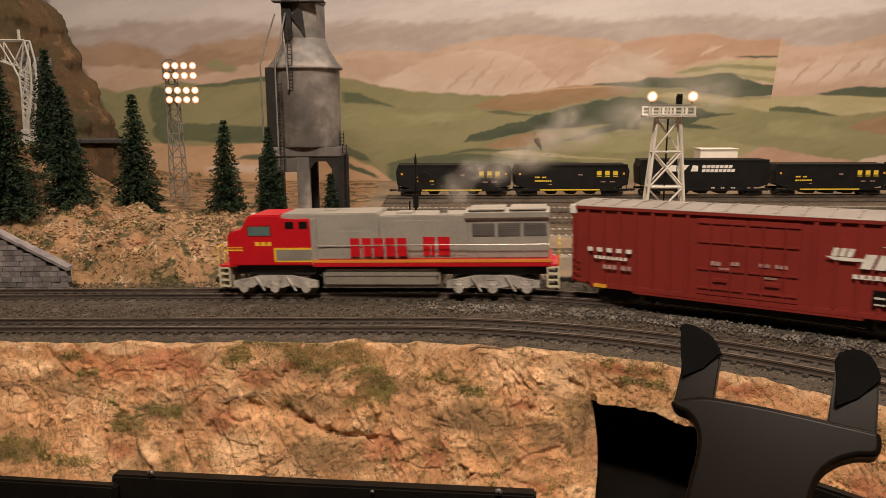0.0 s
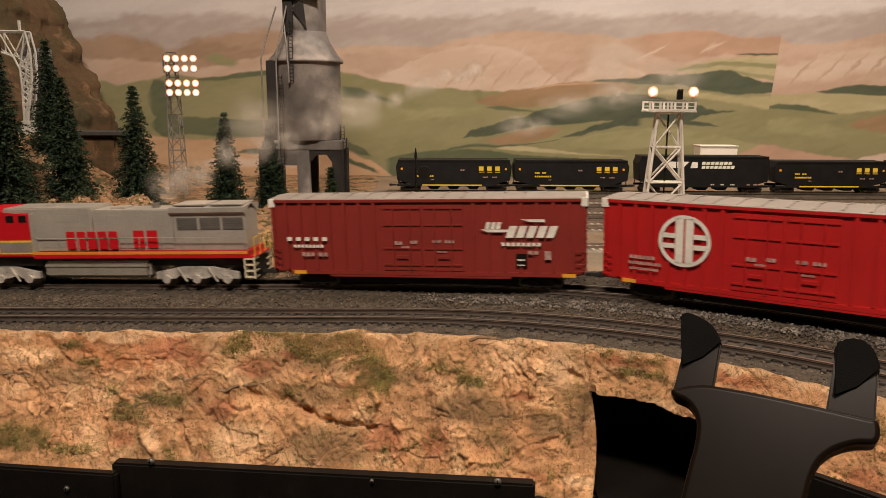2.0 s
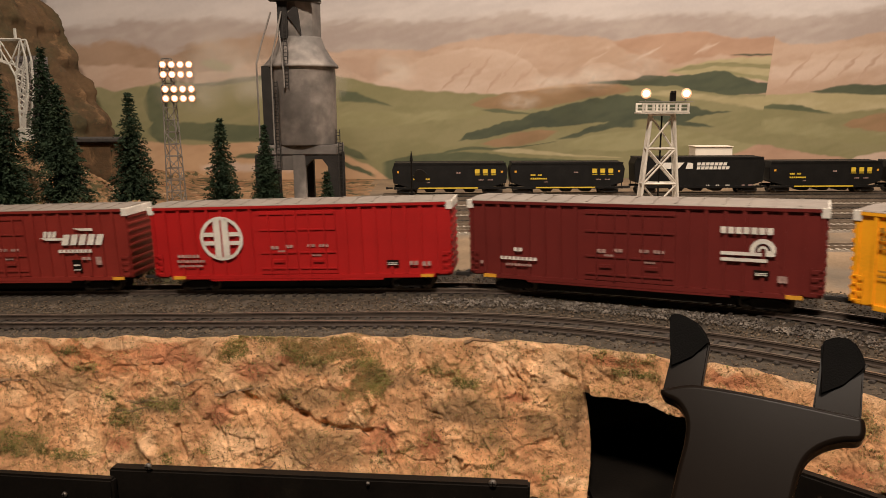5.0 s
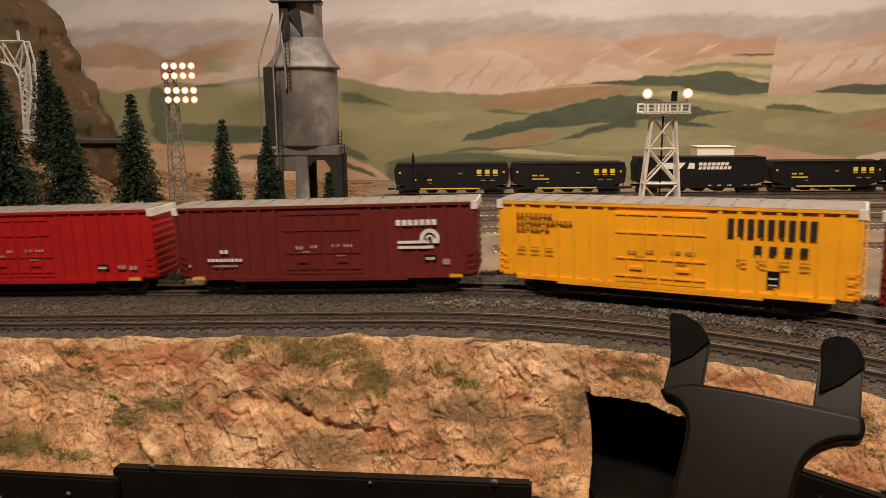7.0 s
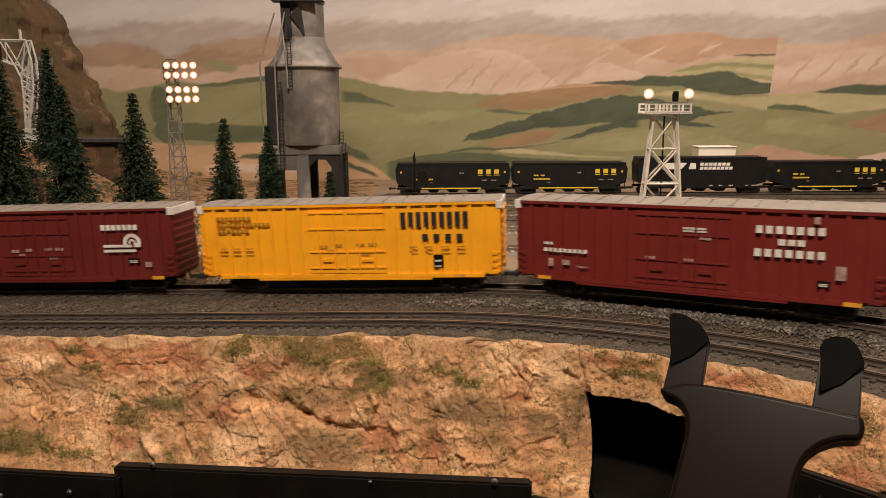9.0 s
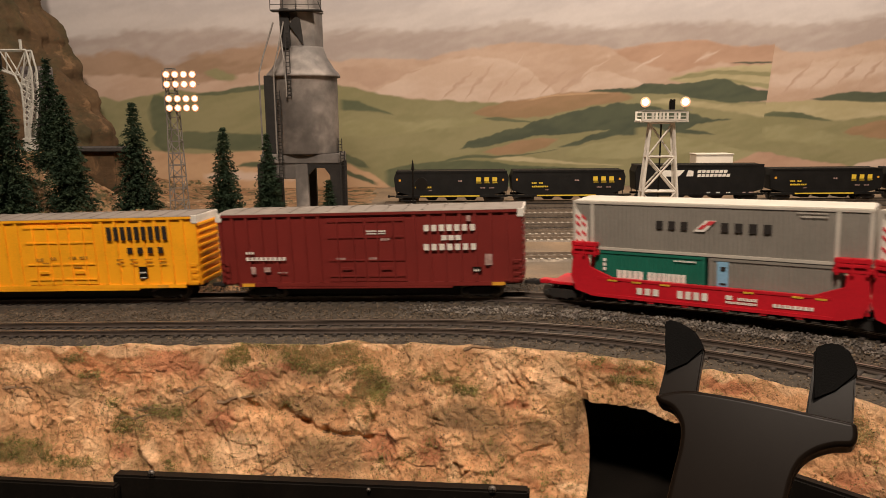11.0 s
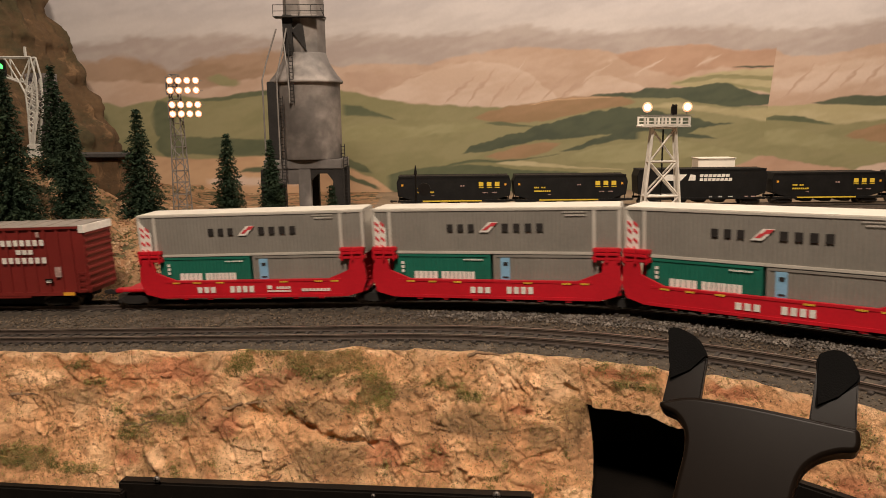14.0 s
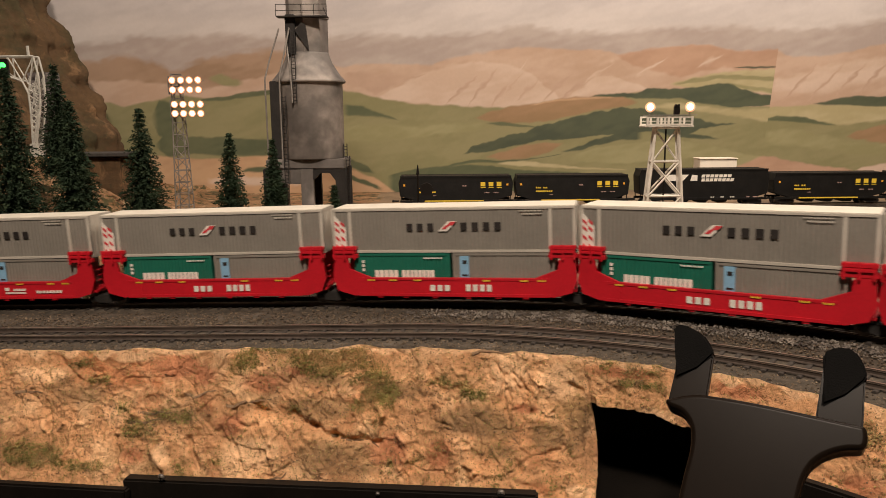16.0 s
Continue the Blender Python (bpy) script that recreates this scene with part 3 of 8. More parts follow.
coat(P_STRAW, [(0.104, 0.045), (0.155, 0.048), (0.213, 0.042), (0.271, 0.035), (0.359, 0.03)], [(0.104, 0.042), (0.155, 0.038), (0.213, 0.035), (0.272, 0.031), (0.359, 0.028)], 0.002, 0.001, 0)
coat(P_DARKG, [(-0.107, 0.022), (-0.063, 0.033), (-0.02, 0.039), (0.017, 0.04), (0.068, 0.042), (0.111, 0.037), (0.17, 0.029), (0.272, 0.026)], B0, 0.002, 0.002, 0)
coat(P_SAND, [(-1.813, 0.073), (-0.575, 0.066), (-0.475, 0.058), (-0.403, 0.06), (-0.345, 0.063), (-0.294, 0.067), (-0.237, 0.06), (-0.194, 0.043), (-0.136, 0.021), (-0.086, -0.012)], B0, 0.003, 0.002, 0)
coat(P_PALE, [(-0.456, 0.019), (-0.383, 0.023), (-0.311, 0.02), (-0.238, 0.013)], [(-0.457, 0.008), (-0.384, 0.005), (-0.312, 0.004), (-0.239, 0.006)], 0.006, 0.003, 0)
coat(P_DARKG, [(-0.208, 0.06), (-0.179, 0.055), (-0.15, 0.045), (-0.129, 0.028)], [(-0.208, 0.051), (-0.179, 0.039), (-0.151, 0.029), (-0.129, 0.025)], 0.002, 0.002, 0)
coat(P_DARKG, [(-0.194, 0.031), (-0.158, 0.017), (-0.115, -0.001)], [(-0.194, 0.022), (-0.158, 0.007), (-0.115, -0.008)], 0.002, 0.002, 0)
coat(P_DARKG, [(-0.393, 0.034), (-0.36, 0.043), (-0.332, 0.041), (-0.281, 0.038)], [(-0.394, 0.032), (-0.361, 0.03), (-0.332, 0.031), (-0.281, 0.034)], 0.003, 0.002, 0)
coat(P_DARKG, [(-0.551, 0.08600000000000001), (-0.521, 0.115), (-0.487, 0.099), (-0.415, 0.099), (-0.343, 0.094), (-0.279, 0.091)], [(-0.554, 0.084), (-0.525, 0.061), (-0.489, 0.066), (-0.417, 0.063), (-0.345, 0.062), (-0.28, 0.072)], 0.003, 0.003, 0)
coat(P_DARKG, [(-0.467, 0.168), (-0.417, 0.175), (-0.36, 0.184), (-0.303, 0.188), (-0.232, 0.191)], [(-0.468, 0.166), (-0.418, 0.166), (-0.361, 0.173), (-0.303, 0.18), (-0.232, 0.186)], 0.002, 0.002, 0)
coat(P_GREEN, [(-0.443, 0.209), (-0.415, 0.216), (-0.373, 0.202)], [(-0.444, 0.205), (-0.402, 0.192), (-0.374, 0.195)], 0.004, 0.003, 0)
coat(P_DARKG, [(-0.553, 0.14100000000000001), (-0.535, 0.168), (-0.514, 0.164), (-0.497, 0.134)], [(-0.557, 0.139), (-0.54, 0.099), (-0.519, 0.096), (-0.5, 0.132)], 0.004, 0.004, 0)
coat(P_GREY, [(0.475, 0.285), (0.637, 0.284), (0.707, 0.291), (0.777, 0.299), (0.827, 0.309), (1.888, 0.311)], B0, 0.010, 0.003, 1)
coat(P_TAN, [(0.477, 0.251), (0.634, 0.25), (0.664, 0.239), (0.712, 0.241), (0.761, 0.246), (0.833, 0.263), (1.9, 0.264)], B0, 0.004, 0.002, 1)
coat(P_PALE, [(0.623, 0.199), (0.658, 0.202), (0.714, 0.219), (0.777, 0.233), (0.835, 0.239), (0.976, 0.239)], [(0.625, 0.178), (0.661, 0.174), (0.719, 0.167), (0.782, 0.184), (0.84, 0.198), (0.981, 0.198)], 0.008, 0.004, 1)
coat(P_FOLD, [(0.648, 0.157), (0.68, 0.197), (0.713, 0.226)], [(0.648, 0.155), (0.681, 0.187), (0.714, 0.224)], 0.008, 0.004, 1)
coat(P_FOLD, [(0.691, 0.153), (0.727, 0.195), (0.763, 0.226)], [(0.692, 0.151), (0.728, 0.185), (0.763, 0.224)], 0.008, 0.004, 1)
coat(P_FOLD, [(0.741, 0.16), (0.773, 0.2), (0.806, 0.229)], [(0.741, 0.158), (0.774, 0.19), (0.806, 0.227)], 0.008, 0.004, 1)
coat(P_FOLD, [(0.791, 0.167), (0.819, 0.205), (0.848, 0.233)], [(0.791, 0.165), (0.82, 0.195), (0.848, 0.23)], 0.008, 0.004, 1)
coat(P_STRAW, [(0.483, 0.146), (0.634, 0.147), (0.713, 0.15), (0.845, 0.151), (1.931, 0.148)], B0, 0.002, 0.002, 1)
coat(P_DARK, [(0.706, 0.152), (0.77, 0.164), (0.805, 0.166), (0.844, 0.165), (0.986, 0.164)], [(0.706, 0.15), (0.771, 0.148), (0.808, 0.146), (0.846, 0.145), (0.988, 0.144)], 0.002, 0.002, 1)
coat(P_GREEN, [(0.485, 0.126), (0.629, 0.127), (0.724, 0.118), (0.775, 0.113), (0.849, 0.121), (1.939, 0.117)], B0, 0.004, 0.002, 1)
coat(P_DARKG, [(0.615, 0.123), (0.639, 0.13), (0.679, 0.129), (0.724, 0.119), (0.757, 0.111)], [(0.615, 0.119), (0.64, 0.12), (0.68, 0.117), (0.724, 0.112), (0.757, 0.109)], 0.002, 0.002, 1)
coat(P_GREEN2, [(0.617, 0.101), (0.674, 0.104), (0.726, 0.094), (0.778, 0.082), (0.854, 0.075), (0.997, 0.074)], [(0.619, 0.076), (0.677, 0.072), (0.729, 0.064), (0.781, 0.057), (0.857, 0.049), (1.001, 0.049)], 0.006, 0.003, 1)
coat(P_FIELD, [(0.774, 0.089), (0.805, 0.103), (0.85, 0.112), (0.992, 0.117)], [(0.774, 0.087), (0.807, 0.082), (0.854, 0.075), (0.997, 0.074)], 0.004, 0.003, 1)
coat(P_ROSE, [(0.553, 0.028), (0.585, 0.04), (0.62, 0.055), (0.672, 0.044), (0.732, 0.034), (0.798, 0.027)], B0, 0.003, 0.002, 0)
coat(P_PALE, [(0.77, 0.015), (0.82, 0.031), (0.858, 0.038), (1.002, 0.042)], B0, 0.003, 0.002, 1)
_zs = np.concatenate([np.linspace(-0.06, 0.36, 250), np.linspace(0.365, 1.24, 30)])
mural("mural", 1.4185, np.concatenate([np.linspace(-2.8, -0.72, 60, endpoint=False), np.linspace(-0.72, 0.72, 640), np.linspace(0.74, 2.8, 40)]), _zs, -1, "painted tan hills and green fields")
mural("mural", 1.4181, np.concatenate([np.linspace(0.0, 0.36, 170), np.linspace(0.37, 2.1, 40)]), _zs, 1, "second painted sheet overlapping the first")


# ---- scenery base ----


def height(x, y):
    off = offset_from_near(x, y)
    near_line = 1 - smooth(0.10, 0.22, off)
    z = -0.0095 * (1 - near_line) + (math.tan(radians(2)) * x - 0.009) * near_line
    top = between([(-1.0, 0.12), (-0.47, 0.098), (-0.41, 0.080), (-0.375, 0.048), (-0.33, 0.030), (-0.28, 0.027), (-0.20, 0.024), (-0.145, 0.010), (-0.10, 0.0)], x)
    first = min(top, 0.036)
    rise = first * smooth(0.120, 0.157, off) + (top - first) * smooth(0.15, 0.27, off)
    rise *= 1 - smooth(0.30, 0.44, off) * smooth(-0.50, -0.38, x) * 0.95
    rise *= 1 - smooth(0.42, 0.56, off) * 0.85
    rise *= 1 - smooth(0.34, 0.5, off) * smooth(-0.27, -0.18, x)
    n = noise.fractal((x * 22, y * 22, 0.3), 0.9, 2.1, 5) * 0.010 + abs(noise.noise((x * 60, y * 60, 2))) * 0.006
    return z + rise + n * 1.25 * min(1.0, rise / 0.02) + noise.noise((x * 30, y * 30, 4)) * 0.0007


def ground_mesh(name, x0, x1, y0, y1, step, material, keep, label):
    bm = bmesh.new()
    nx, ny = int((x1 - x0) / step), int((y1 - y0) / step)
    grid = {}
    for i in range(nx + 1):
        for j in range(ny + 1):
            x, y = x0 + i * step, y0 + j * step
            if keep(x, y):
                grid[i, j] = bm.verts.new((x, y, height(x, y)))
    for i in range(nx):
        for j in range(ny):
            q = [grid.get(k) for k in ((i, j), (i + 1, j), (i + 1, j + 1), (i, j + 1))]
            if all(q):
                bm.faces.new(q)
    return tagged(link(name, bm, material, smooth=True), label, "ground", kind="structure")


ground_mesh("ground", -0.12, 2.0, -1.0, 1.419, 0.012, M_SAND, lambda x, y: offset_from_near(x, y) > 0.088, "sandy tan scenery ground of the yard")
ground_mesh("hillside", -0.60, -0.108, 0.45, 1.419, 0.004, M_SCRUB, lambda x, y: offset_from_near(x, y) > 0.088, "rocky tan hillside with olive scrub above the track")
ground_mesh("hillside", -2.8, -0.588, 0.45, 1.419, 0.02, M_SCRUB, lambda x, y: offset_from_near(x, y) > 0.088, "rocky tan hillside out beyond the trees")


# mountain at the back
def mountain():
    bm = bmesh.new()
    nu, nv = 150, 110
    grid = []
    for i in range(nu + 1):
        row = []
        for j in range(nv + 1):
            u, v = i / nu, j / nv
            z = -0.02 + v * 0.50
            edge = between([(0.05, -0.574), (0.10, -0.592), (0.15, -0.622), (0.20, -0.652), (0.26, -0.672), (0.34, -0.710), (0.50, -0.78)], z)
            a = math.pi * (0.02 + 0.96 * u)
            rx = 0.50 * (1 - 0.45 * v)
            cx = edge - rx
            n = noise.fractal((math.cos(a) * 3 + z * 2, math.sin(a) * 3, z * 9), 0.8, 2.2, 7) * 0.013 + noise.fractal((math.cos(a) * 14, math.sin(a) * 14, z * 26), 0.8, 2.1, 5) * 0.012
            m2 = abs(noise.noise((math.cos(a) * 16, math.sin(a) * 16 + 4, z * 7))) * 0.020
            x = cx + (rx + n + m2) * math.cos(a)
            y = 1.38 - (0.30 * (1 - 0.5 * v) + n + m2) * math.sin(a)
            row.append(bm.verts.new((x, y, z)))
        grid.append(row)
    for i in range(nu):
        for j in range(nv):
            bm.faces.new((grid[i][j], grid[i + 1][j], grid[i + 1][j + 1], grid[i][j + 1]))
    return tagged(link("mountain", bm, M_MOUNTAIN, smooth=True), "brown rocky mountain with ridged weathered faces", "mountain", kind="structure")


mountain()
road = thing("mountain_road", "dark shelf road along the foot of the mountain", "road", kind="structure")
part("deck", boxes((-0.62, -0.448, 1.05, 1.12, 0.0800, 0.0850), bevel=0.001), M_MORTAR, road)
part("retaining_bank", boxes((-0.62, -0.462, 1.06, 1.13, -0.01, 0.0785), bevel=0.003), M_MOUNTAIN, road)


# ---- track ----
def sweep(bm, plan, s0, s1, step, outline):
    n = max(2, int((s1 - s0) / step))
    prev = None
    for i in range(n + 1):
        s = s0 + (s1 - s0) * i / n
        ring = [bm.verts.new(beside(plan, s, o, z)) for o, z in outline]
        if prev:
            for k in range(len(ring)):
                bm.faces.new((prev[k], prev[(k + 1) % len(ring)], ring[(k + 1) % len(ring)], ring[k]))
        else:
            bm.faces.new(ring)
        prev = ring
    bm.faces.new(prev[::-1])


def rail_outline(c):
    return [(c - 0.0010, -0.0030), (c + 0.0010, -0.0030), (c + 0.0003, -0.0024), (c + 0.0003, -0.0010), (c + 0.0006, -0.0008), (c + 0.0006, 0.0),
            (c - 0.0006, 0.0), (c - 0.0006, -0.0008), (c - 0.0003, -0.0010), (c - 0.0003, -0.0024)]


def rail_head(c):
    return [(c - 0.00062, -0.0007), (c + 0.00062, -0.0007), (c + 0.00055, 0.00012), (c - 0.00055, 0.00012)]


TIE_SHAPE = boxes((-0.0013, 0.0013, -0.0140, 0.0140, -0.0016, 0.0), bevel=0.0003)
TIE_MESH = bpy.data.meshes.new("tie")
TIE_SHAPE.to_mesh(TIE_MESH)
TIE_SHAPE.free()
TIE_MESH.materials.append(M_TIE)


def main_line(plan, label, s0, s1, half, pitch):
    track = thing("railway_track", label, "railway track", kind="structure")
    for side in (-1, 1):
        bm = bmesh.new()
        sweep(bm, plan, s0, s1, 0.01, rail_outline(side * half))
        r = part("rail", bm, M_WEB, track, "steel rail with rusty web")
        bm = bmesh.new()
        sweep(bm, plan, s0, s1, 0.01, rail_head(side * half))
        part("rail_head", bm, M_RAIL, r, "polished rail head")
    rest = bmesh.new()
    k = 0
    s = s0
    while s < s1:
        x, y, a = line(plan, s)
        wob = noise.noise((s * 90, half * 50, 1)) * 0.02
        m = TILT @ Matrix.Translation((x, y, -0.0029)) @ Matrix.Rotation(a + wob, 4, "Z")
        if -0.42 < s < 0.40:
            t = new("tie", TIE_MESH)
            t.parent = track
            t.matrix_basis = m
        else:
            box(rest, -0.0013, 0.0013, -0.0140, 0.0140, -0.0016, 0.0, m=m)
        s += pitch
    tagged(part("ties", rest, M_TIE, track), kind="stuff")
    return track


main_line(FAR, "dark-tied main line track that the train runs on", -2.1, 2.5, 0.00835, 0.0083)
main_line(NEAR, "empty dark-tied track along the rock edge", -2.0, 2.3, 0.0094, 0.0087)


def bed():
    bm = bmesh.new()
    # Beyond 0.104 the dark bed stands in for the train's shade on the ground.
    offs = [-0.0336, -0.0324, -0.020, -0.0105, -0.0086, -0.0075, 0.0, 0.0075, 0.0086, 0.0105, 0.020, 0.030, 0.045, 0.055, 0.0645, 0.0667, 0.0677, 0.075, 0.0823, 0.0833, 0.0855, 0.095, 0.104, 0.112, 0.135, 0.160]
    prev = None
    n = 460
    for i in range(n + 1):
        s = -2.0 + 4.2 * i / n
        ring = []
        for o in offs:
            z = -0.0042 + noise.noise((s * 140, o * 140, 0)) * 0.0006
            if abs(o) < 0.008 or abs(o - 0.075) < 0.0076:
                z = -0.0037 + noise.noise((s * 200, o * 200, 0)) * 0.0003
            if o <= -0.0325:
                z -= 0.0060
            if 0.025 < o < 0.055:
                z -= 0.0008
            if o > 0.1:
                z -= min(o - 0.097, 0.009) * 0.38
            ring.append(bm.verts.new(beside(NEAR, s, o, z)))
        if prev:
            for a in range(len(offs) - 1):
                bm.faces.new((prev[a], ring[a], ring[a + 1], prev[a + 1]))
        prev = ring
    return tagged(link("ballast_bed", bm, M_BALLAST, smooth=True), "dark grey ballast bed under the two curving tracks, run on behind as painted shade", "ballast", kind="structure")


bed()


def stones(name, count, material, where, size, label, seed):
    rng = random.Random(seed)
    verts, faces = [], []
    shape = [(1, 0, 0), (0, 1, 0), (-1, 0, 0), (0, -1, 0), (0.1, 0.1, 0.8), (0, 0, -0.6)]
    tri = [(0, 1, 4), (1, 2, 4), (2, 3, 4), (3, 0, 4), (1, 0, 5), (2, 1, 5), (3, 2, 5), (0, 3, 5)]
    while count > 0:
        p = where(rng)
        if p is None:
            continue
        r = size * rng.uniform(0.5, 1.25)
        m = Euler((rng.uniform(-0.6, 0.6), rng.uniform(-0.6, 0.6), rng.uniform(0, 6.3))).to_matrix()
        b = len(verts)
        for v in shape:
            w = m @ Vector((v[0] * rng.uniform(0.7, 1.2) * r, v[1] * rng.uniform(0.6, 1.1) * r, v[2] * rng.uniform(0.6, 1.1) * r))
            verts.append(tuple(p + w))
        faces.extend([tuple(b + i for i in f) for f in tri])
        count -= 1
    me = bpy.data.meshes.new(name)
    me.from_pydata(verts, [], faces)
    me.materials.append(material)
    return tagged(new(name, me), label, "gravel", kind="stuff")


def on_bed(rng, lo=-0.0335, hi=0.150):
    # Stones also cover the dark shade strip behind the far track.
    s, o = rng.uniform(-0.46, 0.46), rng.uniform(lo, hi)
    for c, h in ((0.0, 0.0094), (0.075, 0.0083)):
        if abs(o - c) < 0.0125 and (abs(abs(o - c) - h) < 0.0016 or rng.random() < 0.35):
            return None
    return beside(NEAR, s, o, -0.0042 + rng.uniform(-0.0004, 0.0004))


def on_pale(rng):
    s = 0.02 + 0.42 * rng.random() ** 0.8
    o = 0.033 + abs(rng.gauss(0.014, 0.010)) + 0.004
    if o > 0.058 or noise.noise((s * 40, o * 60, 7)) < -0.45:
        return None
    return beside(NEAR, s - 0.06, o, -0.0036 + rng.uniform(-0.0003, 0.0006))


stones("ballast_stones", 28000, M_GRAVEL, on_bed, 0.00095, "fine dark grey ballast stones between the rails", 4)
stones("pale_specks", 260, M_GRAVEL_PALE, on_bed, 0.0007, "a few pale specks among the ballast", 6)
stones("pale_stones", 3000, M_GRAVEL_PALE, on_pale, 0.0011, "loose pale grey gravel between the two tracks", 5)


# ---- rock face below the near track ----
# the opening for the recess
CUT_LEFT, CUT_RIGHT = 0.0900, 0.1900

# patches and creases of the rock: along, down, half width, half height, weight; creases from, to, width, height
GRASS_BEDS = [(-0.069, 0.09, 0.026, 0.08, 1.5), (-0.048, 0.19, 0.014, 0.05, 1.1), (-0.103, 0.0, 0.019, 0.03, 1.3), (-0.124, 0.08, 0.01, 0.07, 1.0), (-0.254, 0.68, 0.022, 0.07, 1.4), (-0.221, 0.73, 0.022, 0.04, 1.2), (-0.213, 0.19, 0.009, 0.04, 0.9), (-0.041, 0.28, 0.01, 0.09, 1.0), (-0.0, 0.2, 0.018, 0.04, 0.8), (0.019, 0.28, 0.009, 0.05, 0.7), (-0.164, 0.43, 0.021, 0.07, 0.75), (-0.188, 0.53, 0.011, 0.07, 0.8), (0.125, 0.12, 0.013, 0.02, 1.0), (0.24, 0.12, 0.008, 0.07, 1.2), (-0.229, 0.08, 0.015, 0.03, 0.6), (-0.095, 0.37, 0.011, 0.07, 0.5), (0.036, 0.6, 0.015, 0.06, 0.5), (-0.128, 0.56, 0.007, 0.05, 0.4)]
RUST_BEDS = [(-0.167, 0.1, 0.018, 0.08, 1.0), (-0.15, 0.14, 0.008, 0.08, 1.0), (-0.113, 0.21, 0.017, 0.08, 0.8), (-0.13, 0.48, 0.01, 0.08, 0.9), (-0.188, 0.67, 0.009, 0.06, 0.7), (-0.032, 0.63, 0.012, 0.11, 1.0), (0.002, 0.63, 0.009, 0.09, 1.1), (0.056, 0.33, 0.009, 0.03, 1.0), (0.115, 0.06, 0.019, 0.03, 1.0), (0.177, 0.07, 0.017, 0.04, 0.9), (-0.089, 0.14, 0.009, 0.04, 0.8), (0.242, 0.37, 0.014, 0.07, 0.8)]
PALE_BEDS = [(-0.255, 0.15, 0.021, 0.06, 0.9), (-0.196, 0.05, 0.014, 0.03, 0.9), (-0.171, 0.66, 0.005, 0.08, 1.0), (-0.116, 0.65, 0.017, 0.1, 0.9), (0.043, 0.13, 0.014, 0.12, 1.0), (0.075, 0.16, 0.014, 0.1, 1.0), (0.096, 0.75, 0.01, 0.03, 1.1), (0.032, 0.0, 0.009, 0.02, 1.0), (0.137, 0.26, 0.011, 0.03, 0.9), (-0.204, 0.41, 0.011, 0.09, 0.6), (0.148, 0.1, 0.017, 0.03, 0.5)]
# The last bed is painted shade, darkening the hollow beside the recess.
DULL_BEDS = [(-0.164, 0.42, 0.019, 0.07, 0.9), (-0.074, 0.37, 0.02, 0.09, 1.0), (-0.112, 0.29, 0.015, 0.06, 0.6), (0.024, 0.44, 0.029, 0.09, 1.0), (0.071, 0.47, 0.013, 0.09, 0.9), (-0.062, 0.68, 0.028, 0.10, 1.2), (0.04, 0.59, 0.016, 0.06, 0.7), (-0.231, 0.27, 0.033, 0.09, 0.6), (-0.026, 0.26, 0.03, 0.07, 0.7), (-0.075, 0.19, 0.02, 0.07, 0.6), (0.089, 0.43, 0.006, 0.12, 1.0)]
GROOVES = [(-0.093, 0.42, -0.079, 0.49, 0.0016, -0.0038), (-0.079, 0.49, -0.067, 0.55, 0.0016, -0.0038), (-0.067, 0.55, -0.041, 0.59, 0.0016, -0.0038), (-0.129, 0.43, -0.112, 0.4, 0.003, -0.003), (-0.112, 0.4, -0.094, 0.41, 0.003, -0.003), (-0.155, 0.57, -0.148, 0.75, 0.0011, -0.0028), (-0.137, 0.5, -0.132, 0.57, 0.001, -0.002), (-0.202, 0.57, -0.197, 0.76, 0.0012, -0.002), (-0.256, 0.03, -0.243, 0.05, 0.001, -0.002), (-0.243, 0.05, -0.23, 0.19, 0.001, -0.002), (0.035, 0.08, 0.041, 0.13, 0.0011, -0.0026), (0.041, 0.13, 0.04, 0.3, 0.0011, -0.0026), (0.083, 0.17, 0.089, 0.2, 0.0014, -0.003), (0.053, 0.64, 0.056, 0.69, 0.0012, -0.003), (0.053, 0.76, 0.066, 0.77, 0.0011, -0.002)]
RIDGES = [(-0.229, 0.49, -0.233, 0.7, 0.0013, 0.0024), (-0.177, 0.64, -0.169, 0.74, 0.0018, 0.0026), (-0.19, 0.27, -0.192, 0.36, 0.0013, 0.002), (-0.042, 0.36, -0.038, 0.42, 0.0012, 0.0026), (-0.038, 0.42, -0.041, 0.52, 0.0012, 0.0026), (-0.047, 0.47, -0.044, 0.53, 0.001, 0.002), (0.065, 0.14, 0.06, 0.32, 0.0012, 0.0024), (0.017, 0.6, 0.024, 0.74, 0.0018, 0.0026), (0.012, 0.6, 0.013, 0.71, 0.0016, 0.0022), (-0.028, 0.53, -0.019, 0.66, 0.0012, 0.0018), (-0.2, 0.41, -0.201, 0.54, 0.0012, 0.002), (0.048, 0.01, 0.067, 0.04, 0.0012, 0.002)]


